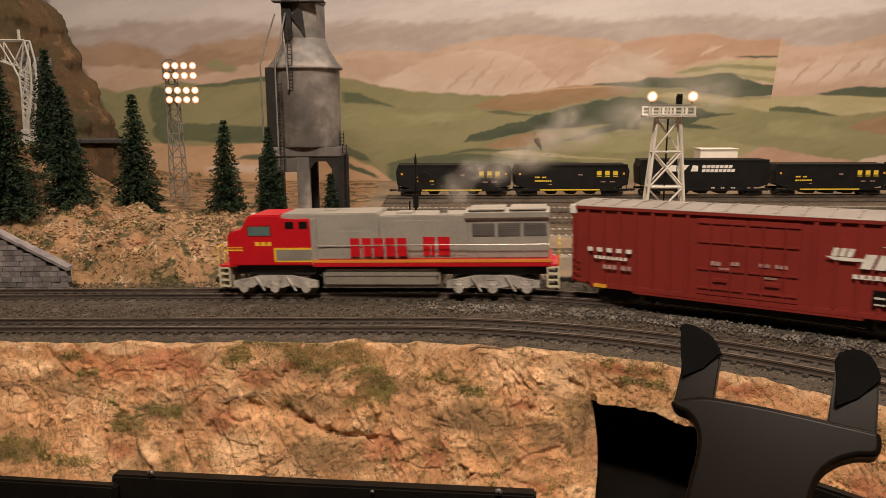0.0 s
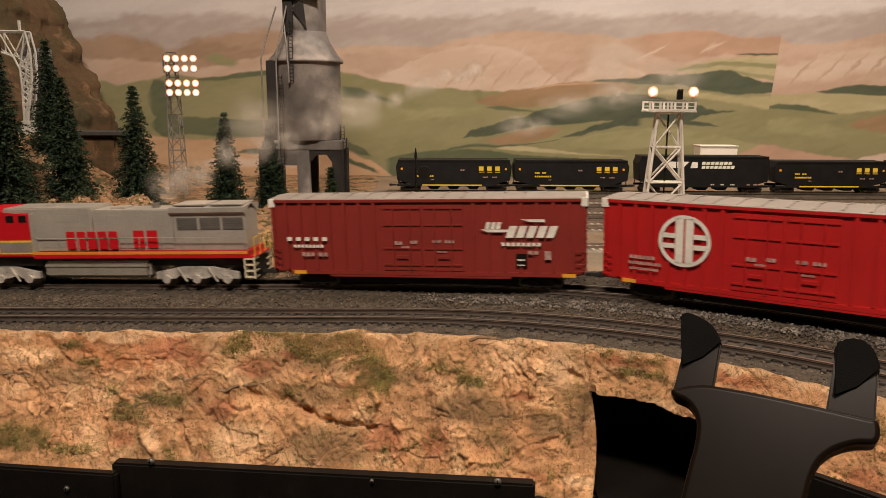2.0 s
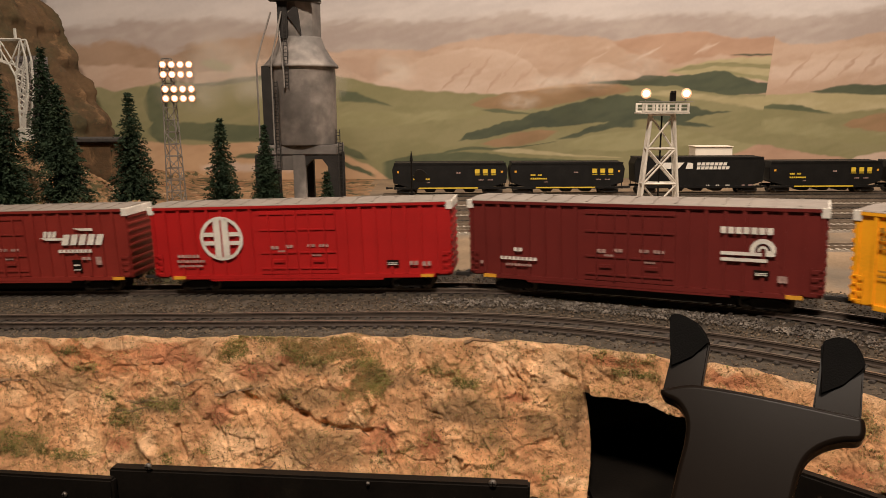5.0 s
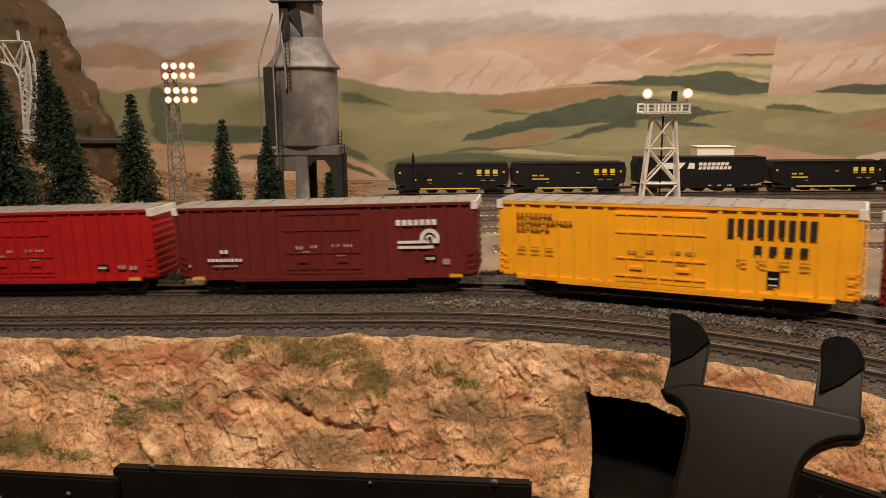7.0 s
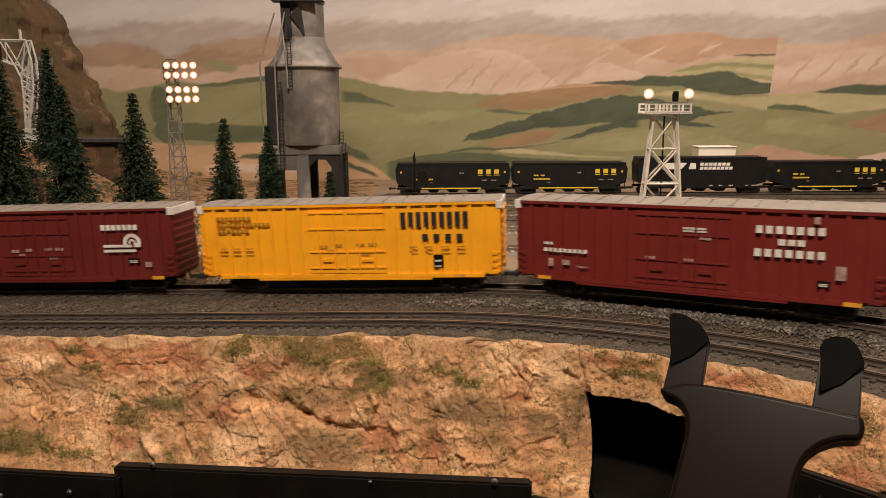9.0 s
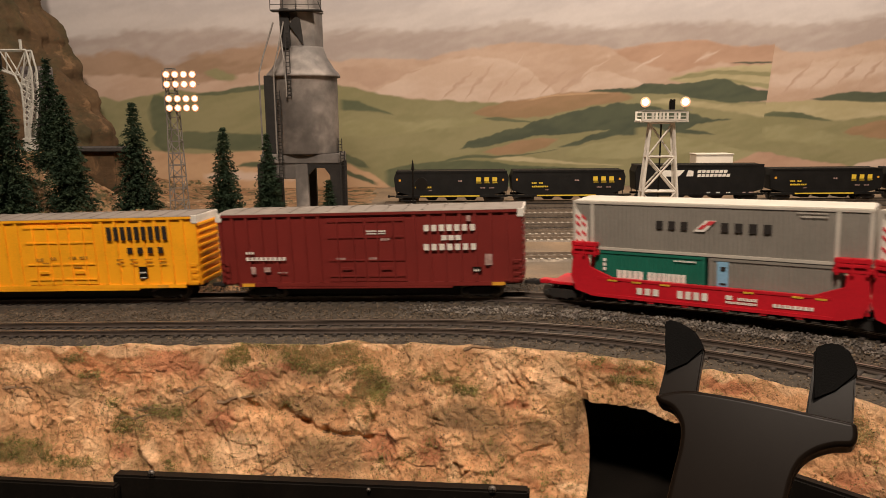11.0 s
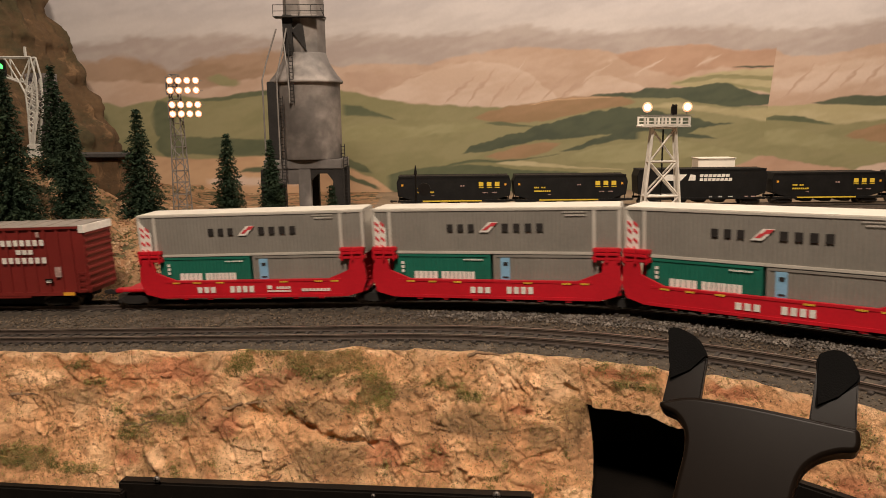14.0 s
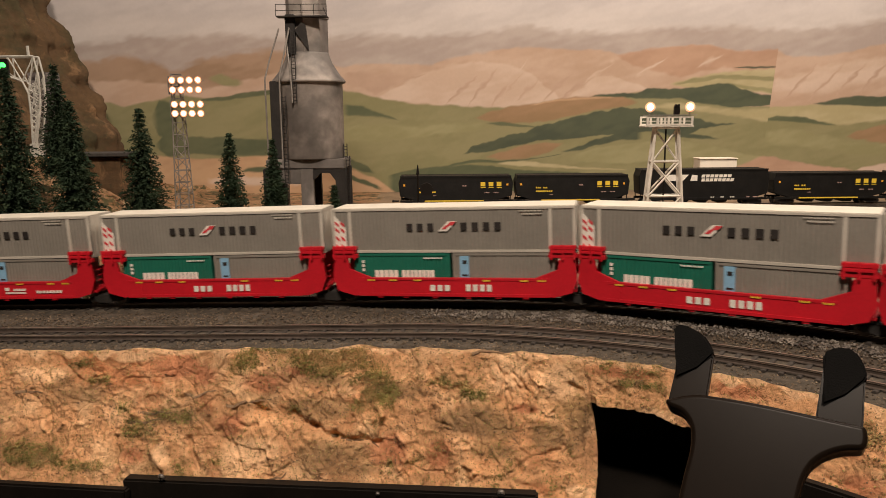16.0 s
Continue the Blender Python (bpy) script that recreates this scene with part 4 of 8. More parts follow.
def folds():
    """Thin raised wrinkles of the plaster cloth, thickest beside the recess: short wandering chains of creases."""
    rng = random.Random(31)
    made = []
    for lo, hi, va, vb, count in ((0.030, 0.088, 0.03, 0.30, 11), (-0.035, 0.030, 0.50, 0.72, 9), (-0.13, 0.06, 0.02, 0.18, 8), (-0.29, -0.13, 0.04, 0.75, 16), (-0.12, 0.085, 0.25, 0.75, 14)):
        for _ in range(count):
            s, v = rng.uniform(lo, hi), rng.uniform(va, vb)
            turn, w, up = rng.uniform(-2.9, -0.2), rng.uniform(0.0005, 0.0009), rng.choice((-1, 1, 1)) * rng.uniform(0.0008, 0.0014)
            for k in range(rng.randint(2, 4)):
                step = rng.uniform(0.003, 0.0065)
                ns, nv = s + math.cos(turn) * step, min(0.95, v - math.sin(turn) * step / 0.085)
                made.append((s, v, ns, nv, w, up))
                s, v, turn = ns, nv, turn + rng.uniform(-0.9, 0.9)
    return made


CREASES = GROOVES + RIDGES + folds()


def bed_weight(beds, s, v):
    return max(a * math.exp(-((s - x) / w) ** 2 - ((v - y) / h) ** 2) for x, y, w, h, a in beds)


def crease(q):
    d = 0.0
    jx = 0.0012 * noise.noise(q * 160) + 0.0006 * noise.noise(q * 420)
    jy = 0.0012 * noise.noise(q * 160 + Vector((7, 0, 0)))
    px, py = q.x + jx, q.y + jy
    for a, b, c, e, w, depth in CREASES:
        if px < min(a, c) - 0.008 or px > max(a, c) + 0.008:
            continue
        ay, ey = b * 0.085, e * 0.085
        ux, uy = c - a, ey - ay
        u = min(1.0, max(0.0, ((px - a) * ux + (py - ay) * uy) / (ux * ux + uy * uy)))
        r = math.hypot(px - a - ux * u, py - ay - uy * u) / w
        if r < 2.5:
            # steep on the upper side, drawn out below
            d += depth * math.exp(-r * r * (1.0 if py > ay + uy * u else 0.45))
    return d


def cliff_point(s, v, rough=True):
    """v runs from the top edge of the rock, 0, down to the fascia, 1."""
    off = -0.0335 - 0.003 * noise.noise((s * 14, 1, 1)) * min(1, v * 4 + 0.2) - 0.040 * v ** 1.15
    z = -0.0036 - 0.084 * v + 0.0022 * noise.noise((s * 30, 3, 1)) * (1 - v) + 0.0012 * noise.noise((s * 110, 3, 1)) * (1 - v)
    p = beside(NEAR, s, off, z)
    if not rough:
        return p
    q = Vector((s * 1.0, v * 0.085, 0))
    warp = Vector((noise.noise(q * 14), noise.noise(q * 14 + Vector((9, 0, 0))), 0)) * 0.03
    w = q + warp
    d = noise.fractal(q * 14, 0.85, 2.2, 4) * 0.0022
    for k, amp in ((38, 0.0009), (85, 0.0011), (190, 0.0008), (380, 0.0007)):
        d += (0.30 - abs(noise.noise(w * k + Vector((k, 0, 0))))) * amp
    # torn sheets of plaster cloth: broad facets with sharp steps between them
    facet = noise.voronoi(Vector((w.x * 21, w.y * 13, 0.5)))
    lean = facet[1][0] - Vector((w.x * 21, w.y * 13, 0.5))
    d += min(facet[0][1] - facet[0][0], 0.07) * 0.009 + noise.noise(facet[1][0] * 3.1) * 0.0026 + (lean.x * 0.6 + lean.y) * 0.0026 * noise.noise(facet[1][0] * 5.3)
    flake = noise.voronoi(Vector((w.x * 62, w.y * 46, 2.5)))
    d += noise.noise(flake[1][0] * 2.7) * 0.0013 - max(0.0, 0.06 - (flake[0][1] - flake[0][0])) * 0.010
    d += noise.fractal(q * 150, 0.8, 2.0, 3) * 0.0006 + crease(q)
    # the rock turns back towards the recess
    u = s - 0.0195 * v
    if u < CUT_LEFT + 0.004:
        d -= 0.013 * smooth(CUT_LEFT - 0.011, CUT_LEFT + 0.001, u) * max(0.0, math.sin(math.pi * min(1.0, max(0.0, (v - 0.20) / 0.62))))
    x, y, a = line(NEAR, s)
    out = Vector((math.sin(a), -math.cos(a), 0.25))
    return p + out * (d if d < 0 else d * (1 - smooth(0.72, 0.95, v))) * min(1.0, v * 6) + Vector((0, 0, (0.0014 + 0.0016 * noise.noise((s * 45, 1, 6))) * (1 - smooth(0.0, 0.10, v))))




def cut_top(u):
    return 0.265 + 1.1 * max(0.0, u - 0.125) + 0.010 * noise.noise((u * 260, 2, 2)) + 0.012 * noise.noise((u * 60, 5, 2))


def in_cutout(s, v):
    u = s - 0.0195 * v
    return CUT_LEFT < u < CUT_RIGHT and v > cut_top(u)


def cliff():
    bm = bmesh.new()
    lay = bm.verts.layers.float_color.new("coats")
    nu, nv = 1300, 130
    s0, s1 = -0.64, 0.46
    grid = []
    for i in range(nu + 1):
        u = s0 + (s1 - s0) * i / nu
        stop = nv
        top = None
        if CUT_LEFT < u < CUT_RIGHT:
            top = cut_top(u)
            stop = int(top * nv) + 1
        col = []
        for j in range(nv + 1):
            if j > stop:
                col.append(None)
                continue
            v = top if (top is not None and j == stop) else j / nv
            col.append(bm.verts.new(cliff_point(u + 0.0195 * v, v)))
        grid.append(col)
    for i in range(nu):
        for j in range(nv):
            q = (grid[i][j], grid[i][j + 1], grid[i + 1][j + 1], grid[i + 1][j])
            if all(q):
                bm.faces.new(q)
    for i, col in enumerate(grid):
        u = s0 + (s1 - s0) * i / nu
        for j, v in enumerate(col):
            if v is not None and u > -0.32:
                at = j / nv
                n = 0.5 * noise.noise((u * 75, at * 7, 3)) + 0.3 * noise.noise((u * 260, at * 24, 3))
                lip = 0.9 * (1 - smooth(0.0, 0.05, at + 0.05 * noise.noise((u * 90, 2, 2))))
                v[lay] = [(lip if k == 1 else 0.0) + max(0.0, bed_weight(b, u + 0.0195 * at, at) + n * (0.4 if k else 0.5)) for k, b in enumerate((RUST_BEDS, PALE_BEDS, DULL_BEDS))] + [1.0]
    rim = [e for e in bm.edges if e.is_boundary and all(v.co.z < -0.02 and 0.05 < v.co.x < 0.2 and v.co.z > -0.083 for v in e.verts)]
    made = bmesh.ops.extrude_edge_only(bm, edges=rim)["geom"]
    for v in (g for g in made if isinstance(g, bmesh.types.BMVert)):
        v.co += Vector((0.001, 0.007, 0.002))
    return tagged(link("rock_face", bm, M_ROCK, smooth=True), "creased tan and rust painted plaster rock face", "rock face", kind="structure")


cliff()

# ---- the train ----
TRUCK_LABEL = "black freight truck with steel wheels"


def wheels(parent, x, y_half, r, pitch, count, material):
    for i in range(count):
        px = x + (i - (count - 1) / 2) * pitch
        bm = bmesh.new()
        for side in (-1, 1):
            rod(bm, (px, side * (y_half - 0.0016), r), (px, side * (y_half + 0.0010), r), r, 20)
            rod(bm, (px, side * (y_half - 0.0026), r), (px, side * (y_half - 0.0016), r), r * 1.12, 20)
        rod(bm, (px, -y_half, r), (px, y_half, r), 0.0012, 8)
        part("wheelset", bm, material, parent)


def freight_truck(car, x, frame_material=None):
    bm = bmesh.new()
    for side in (-1, 1):
        y0, y1 = sorted((side * 0.0108, side * 0.0128))
        prism(bm, [(x - 0.0135, 0.0058), (x - 0.0135, 0.0038), (x - 0.009, 0.0036), (x - 0.005, 0.0022), (x + 0.005, 0.0022), (x + 0.009, 0.0036),
                   (x + 0.0135, 0.0038), (x + 0.0135, 0.0058), (x + 0.006, 0.0082), (x - 0.006, 0.0082)], y0, y1)
        for d in (-0.0105, 0.0105):
            rod(bm, (x + d, side * 0.0105, 0.0048), (x + d, side * 0.0138, 0.0048), 0.0017, 10)
    box(bm, x - 0.003, x + 0.003, -0.011, 0.011, 0.0045, 0.0085)
    tr = part("truck", bm, frame_material or M_UNDER, car, TRUCK_LABEL)
    wheels(tr, x, 0.00835, 0.0048, 0.021, 2, M_WHEEL)


def coupler(car, x, sign):
    bm = boxes((min(x, x + sign * 0.008), max(x, x + sign * 0.008), -0.0012, 0.0012, 0.0075, 0.0100), bevel=0.0004)
    xk = x + sign * 0.009
    box(bm, xk - 0.002, xk + 0.002, -0.0026, 0.0022, 0.0070, 0.0105, bevel=0.0006)
    part("coupler", bm, M_UNDER, car, "black knuckle coupler")


def word(car, name, material, x0, x1, z0, z1, letters, y, label, slant=0.0, gap=0.22):
    """Plain blocks in place of a lettered name."""
    bm = bmesh.new()
    w = (x1 - x0) / letters
    for i in range(letters):
        box(bm, x0 + w * i, x0 + w * (i + 1 - gap), y - 0.00025, y, z0, z1)
    for v in bm.verts:
        v.co.x += (v.co.z - z0) * slant
    return part(name, bm, material, car, label)


def bars(car, material, rows, y, name="stencil", label="small stencilled data bars"):
    made = None
    for x0, x1, z0, z1 in rows:
        bm = bmesh.new()
        n = max(1, round((x1 - x0) / ((z1 - z0) * 1.4)))
        w = (x1 - x0) / n
        foot = z0 + (z1 - z0) * 0.15
        comb = [(x0, z0), (x0 + w * (n - 0.28), z0)]
        for i in reversed(range(n)):
            comb += [(x0 + w * (i + 0.72), z1), (x0 + w * i, z1)]
            if i:
                comb += [(x0 + w * i, foot), (x0 + w * (i - 0.28), foot)]
        prism(bm, comb, y - 0.0002, y)
        made = part(name, bm, material, car, label)
    return made



CL, CW, ZB, ZT = 0.2195, 0.01825, 0.0102, 0.0638


def boxcar(name, label, paint_color, marks, roof_material, white_ends, plates, second=None, rough=0.45):
    body_m = mat(name + "_paint", paint_color, rough, 0, 35, 0.10, 0.06, 700, second, 0, 0.6)
    car = thing(name, label, "boxcar", group="cars of the passing train")
    h = CL / 2
    bm = boxes((-h, h, -CW + 0.0012, CW - 0.0012, ZB + 0.0016, ZT - 0.001), bevel=0.0006)
    part("body", bm, body_m, car)
    door_x0, door_x1 = -0.0285, 0.0290
    for side in (-1, 1):
        yo, yi = side * CW, side * (CW - 0.0013)
        y0, y1 = min(yo, yi), max(yo, yi)
        post = None
        for x0, x1, n in ((-h, door_x0 - 0.006, 7), (door_x1 + 0.006, h, 7)):
            for i in range(n + 1):
                x = x0 + (x1 - x0) * i / n
                x = min(max(x, -h + 0.0013), h - 0.0013)
                if post is None:
                    post = part("side_post", boxes((-0.0012, 0.0012, y0, y1, ZB + 0.003, ZT - 0.002), bevel=0.0003), body_m, car)
                    post.location.x = x
                else:
                    p = new("side_post", post.data)
                    p.parent, p.location.x = car, x
        bm = boxes((-h, h, y0 - (0.0003 if side < 0 else 0), y1 + (0.0003 if side > 0 else 0), ZT - 0.0024, ZT), bevel=0.0003)
        part("top_rail", bm, body_m, car)
        bm = boxes((-h + 0.012, h - 0.012, y0, y1, ZB, ZB + 0.0032), bevel=0.0003)
        box(bm, -h * 0.62, h * 0.55, y0, y1, ZB - 0.0014, ZB, bevel=0.0002)
        part("side_sill", bm, body_m, car)
        for k in (0, 1):
            a = door_x0 + k * 0.0290
            b = a + 0.0277
            bm = boxes((a, b, y0, y1, ZB + 0.0035, ZT - 0.004), bevel=0.0003)
            for z in (0.0180, 0.0295, 0.0460, 0.0575):
                yb = side * (CW + 0.0007)
                box(bm, a + 0.0006, b - 0.0006, min(yo, yb), max(yo, yb), z - 0.0007, z + 0.0007, bevel=0.0002)
            for x in (a + 0.008, b - 0.008):
                yb = side * (CW + 0.0008)
                box(bm, x - 0.0005, x + 0.0005, min(yo, yb), max(yo, yb), ZB + 0.0045, ZT - 0.006)
            d = part("plug_door", bm, body_m, car)
            yk = side * (CW + 0.0011)
            for x in (a + 0.008, b - 0.008):
                part("lock_rod", rods(((x, yk, ZB + 0.0035), (x, yk, ZT - 0.005), 0.00035), n=5), body_m, d)
            part("door_latch", boxes((a + 0.010, b - 0.010, min(yk, yo), max(yk, yo), 0.0225, 0.0245)), body_m, d)
        for x in (-h + 0.0035, h - 0.0035):
            bm = bmesh.new()
            yk = side * (CW + 0.0008)
            for i in range(4):
                z = 0.0150 + i * 0.0045
                rod(bm, (x - 0.003, yk, z), (x + 0.003, yk, z), 0.0003, 5)
            for e in (-0.003, 0.003):
                rod(bm, (x + e, yk, 0.0135), (x + e, yk, 0.0300), 0.0003, 5)
            part("ladder", bm, body_m, car)
    bm = bmesh.new()
    prof = [(-CW - 0.0002, ZT), (-CW + 0.001, ZT + 0.0006), (0, ZT + 0.0015), (CW - 0.001, ZT + 0.0006), (CW + 0.0002, ZT), (CW, ZT - 0.0009), (-CW, ZT - 0.0009)]
    a = [bm.verts.new((-h - 0.0004, y, z)) for y, z in prof]
    b = [bm.verts.new((h + 0.0004, y, z)) for y, z in prof]
    for i in range(len(prof)):
        bm.faces.new((a[i], a[(i + 1) % 7], b[(i + 1) % 7], b[i]))
    bm.faces.new(a)
    bm.faces.new(b[::-1])
    for i in range(1, 16):
        x = -h + CL * i / 16
        for s in (-1, 1):
            q = [(x - 0.0006, s * 0.001, ZT + 0.0019), (x + 0.0006, s * 0.001, ZT + 0.0019), (x + 0.0006, s * (CW - 0.001), ZT + 0.0010), (x - 0.0006, s * (CW - 0.001), ZT + 0.0010)]
            bm.faces.new([bm.verts.new(p) for p in q])
            for u, v in ((0, 3), (1, 2)):
                pts = [Vector(q[u]), Vector(q[v]), Vector(q[v]) - Vector((0, 0, 0.0007)), Vector(q[u]) - Vector((0, 0, 0.0007))]
                bm.faces.new([bm.verts.new(p) for p in pts])
    part("roof", bm, roof_material, car, "pale galvanized ribbed roof")
    for sign in (-1, 1):
        x0, x1 = sorted((sign * h, sign * (h + 0.0011)))
        rib = None
        for i in range(9):
            z = 0.0145 + i * 0.0052
            if rib is None:
                rib = part("end_rib", boxes((x0, x1, -CW + 0.0012, CW - 0.0012, 0, 0.0026), bevel=0.0005), body_m, car)
                rib.location.z = z
            else:
                p = new("end_rib", rib.data)
                p.parent, p.location.z = car, z
        if white_ends:
            bm = boxes((min(sign * (h + 0.0014), sign * (h - 0.003)), max(sign * (h + 0.0014), sign * (h - 0.003)), -CW - 0.0004, CW + 0.0004, ZT - 0.0055, ZT + 0.0004), bevel=0.0003)
            part("end_cap", bm, M_WHITE_MARK, car, "white painted roof corner band")
        coupler(car, sign * (h + 0.0005), sign)
    # The last, deepest box is added to fill the shade below the car.
    bm = boxes((-h + 0.004, h - 0.004, -0.0035, 0.0035, 0.0080, ZB + 0.002), (-0.035, 0.035, -0.013, 0.013, 0.0088, ZB + 0.0018), (-0.020, -0.004, -0.0145, -0.008, 0.0055, 0.0098), (-0.064, 0.064, -0.0085, 0.0085, 0.0022, ZB + 0.0017), bevel=0.0004)
    part("underframe_and_shade_fill", bm, M_UNDER, car)
    for x in (-0.0800, 0.0800):
        freight_truck(car, x)
    marks(car)
    for x in plates:
        part("reflector", boxes((x - 0.0045, x + 0.0045, -CW - 0.0007, -CW - 0.0001, ZB + 0.0005, ZB + 0.0028)), M_ORANGE_MARK, car, "orange reflector plate")
    return car


YF = -CW - 0.0004
DATA_ROWS = [(-0.0205, -0.0135, 0.0322, 0.0345), (-0.0095, -0.0030, 0.0330, 0.0352), (0.0070, 0.0135, 0.0335, 0.0355), (0.0155, 0.0225, 0.0335, 0.0355), (-0.0150, -0.0080, 0.0300, 0.0312), (0.0100, 0.0170, 0.0268, 0.0280)]


def black_plate(car, x0, x1, z0, z1):
    pl = part("data_plate", boxes((x0, x1, YF - 0.0003, YF, z0, z1), bevel=0.0001), M_BLACK, car, "black stencil panel")
    bars(pl, M_WHITE_MARK, [(x0 + 0.001, x1 - 0.001, z0 + (z1 - z0) * 0.45, z0 + (z1 - z0) * 0.58), (x0 + 0.001, x1 - 0.001, z0 + 0.0004, z0 + 0.0012)], YF - 0.0003, "panel_lines", "white panel lines")


def rio_marks(car):
    word(car, "name_lettering", M_WHITE_MARK, 0.0570, 0.0905, 0.0375, 0.0455, 5, YF, "white slanted railway name blocks", 0.35)
    bm = bmesh.new()
    prism(bm, [(0.0400, 0.0432), (0.0450, 0.0412), (0.0600, 0.0412), (0.0600, 0.0430)], YF - 0.0002, YF)
    prism(bm, [(0.0670, 0.0500), (0.0830, 0.0500), (0.0830, 0.0480), (0.0740, 0.0482)], YF - 0.0002, YF)
    part("speed_lines", bm, M_WHITE_MARK, car, "white slanted speed lines")
    word(car, "small_name", M_WHITE_MARK, 0.0430, 0.0540, 0.0435, 0.0480, 3, YF, "small white name blocks", 0.3)
    bars(car, M_WHITE_MARK, [(0.0540, 0.0815, 0.0318, 0.0342)], YF, "slogan", "white slogan bars")
    word(car, "reporting_marks", M_WHITE_MARK, -0.0985, -0.0660, 0.0345, 0.0372, 5, YF, "white reporting mark blocks", 0, 0.45)
    bars(car, M_WHITE_MARK, [(-0.0940, -0.0710, 0.0298, 0.0318)], YF)
    bars(car, M_FAINT_MARK, DATA_ROWS + [(-0.0880, -0.0780, 0.0235, 0.0262), (-0.0760, -0.0680, 0.0235, 0.0262), (0.0720, 0.0800, 0.0262, 0.0285), (0.0830, 0.0890, 0.0225, 0.0285)], YF)
    black_plate(car, 0.0640, 0.0712, 0.0180, 0.0265)


def cross_marks(car):
    """A white ring round a broad cross."""
    bm = bmesh.new()
    cx, cz, ro, ri = -0.0565, 0.0405, 0.0160, 0.0137
    n = 48
    pts = [[bm.verts.new((cx + r * math.cos(i * math.tau / n), y, cz + r * math.sin(i * math.tau / n))) for i in range(n)] for r, y in ((ro, YF - 0.0002), (ri, YF - 0.0002), (ro, YF), (ri, YF))]
    for i in range(n):
        j = (i + 1) % n
        bm.faces.new((pts[0][i], pts[0][j], pts[1][j], pts[1][i]))
        bm.faces.new((pts[0][i], pts[2][i], pts[2][j], pts[0][j]))
        bm.faces.new((pts[1][i], pts[1][j], pts[3][j], pts[3][i]))
    box(bm, cx - 0.0055, cx - 0.0006, YF - 0.0002, YF, cz - 0.0140, cz + 0.0140)
    box(bm, cx + 0.0006, cx + 0.0055, YF - 0.0002, YF, cz - 0.0140, cz + 0.0140)
    for a, b in ((-0.0142, -0.0058), (0.0058, 0.0142)):
        box(bm, cx + a, cx + b, YF - 0.0002, YF, cz + 0.0016, cz + 0.0046)
        box(bm, cx + a, cx + b, YF - 0.0002, YF, cz - 0.0048, cz - 0.0018)
    part("emblem", bm, M_WHITE_MARK, car, "white ring with a broad cross")
    bars(car, M_FAINT_MARK, DATA_ROWS + [(-0.0910, -0.0740, 0.0268, 0.0290), (-0.0920, -0.0700, 0.0232, 0.0250), (-0.0910, -0.0720, 0.0198, 0.0212), (0.0890, 0.0960, 0.0190, 0.0220), (0.0800, 0.0870, 0.0195, 0.0225)], YF)
    black_plate(car, 0.0635, 0.0725, 0.0195, 0.0232)


def arc_marks(car):
    """White blocks over a wheel-on-rail arc."""
    word(car, "name_lettering", M_WHITE_MARK, 0.0540, 0.0835, 0.0480, 0.0520, 7, YF, "white railway name blocks")
    bm = bmesh.new()
    cx, cz = 0.0775, 0.0385
    n = 20
    for r0, r1 in ((0.0042, 0.0070), (0.0014, 0.0028)):
        prev = None
        for i in range(n + 1):
            a = math.pi * (1.1 - 1.15 * i / n)
            q = [bm.verts.new((cx + r * math.cos(a), YF - 0.0002, cz + r * math.sin(a))) for r in (r0, r1)]
            if prev:
                bm.faces.new((prev[0], q[0], q[1], prev[1]))
            prev = q
    box(bm, 0.0545, 0.0770, YF - 0.0002, YF, 0.0352, 0.0372)
    box(bm, 0.0545, 0.0800, YF - 0.0002, YF, 0.0315, 0.0335)
    box(bm, 0.0790, 0.0840, YF - 0.0002, YF, 0.0352, 0.0385)
    part("emblem", bm, M_WHITE_MARK, car, "white arc over two rail bars")
    bars(car, M_WHITE_MARK, [(-0.0770, -0.0700, 0.0300, 0.0325), (-0.0870, -0.0600, 0.0240, 0.0262)], YF)
    bars(car, M_FAINT_MARK, DATA_ROWS + [(-0.0830, -0.0640, 0.0200, 0.0215), (0.0860, 0.0930, 0.0200, 0.0240), (-0.1020, -0.0990, 0.0200, 0.0222)], YF)
    black_plate(car, 0.0730, 0.0815, 0.0232, 0.0268)


M_BLACK_MARK = mat("dark_lettering", (0.020, 0.016, 0.014), 0.6, 0, 100, 0.2, 0.0)
M_OCHRE_MARK = mat("brown_stencil", (0.42, 0.200, 0.02), 0.6, 0, 100, 0.2, 0.0)


def yellow_marks(car):
    word(car, "name_lettering", M_BLACK_MARK, 0.0395, 0.0890, 0.0470, 0.0570, 9, YF, "black condensed railway name blocks", 0, 0.34)
    word(car, "second_lettering", M_BLACK_MARK, 0.0545, 0.0870, 0.0370, 0.0415, 4, YF, "black spaced railway name blocks", 0, 0.48)
    bars(car, M_OCHRE_MARK, [(-0.0965, -0.0700, 0.0535, 0.0560), (-0.0965, -0.0560, 0.0492, 0.0515), (-0.0965, -0.0720, 0.0445, 0.0470)] + DATA_ROWS
         + [(x, x + 0.006, z, z + 0.0010) for x in (-0.096, -0.086, -0.076, 0.045, 0.056, 0.068, 0.079) for z in (0.0290, 0.0320)], YF)
    black_plate(car, 0.0620, 0.0690, 0.0180, 0.0270)


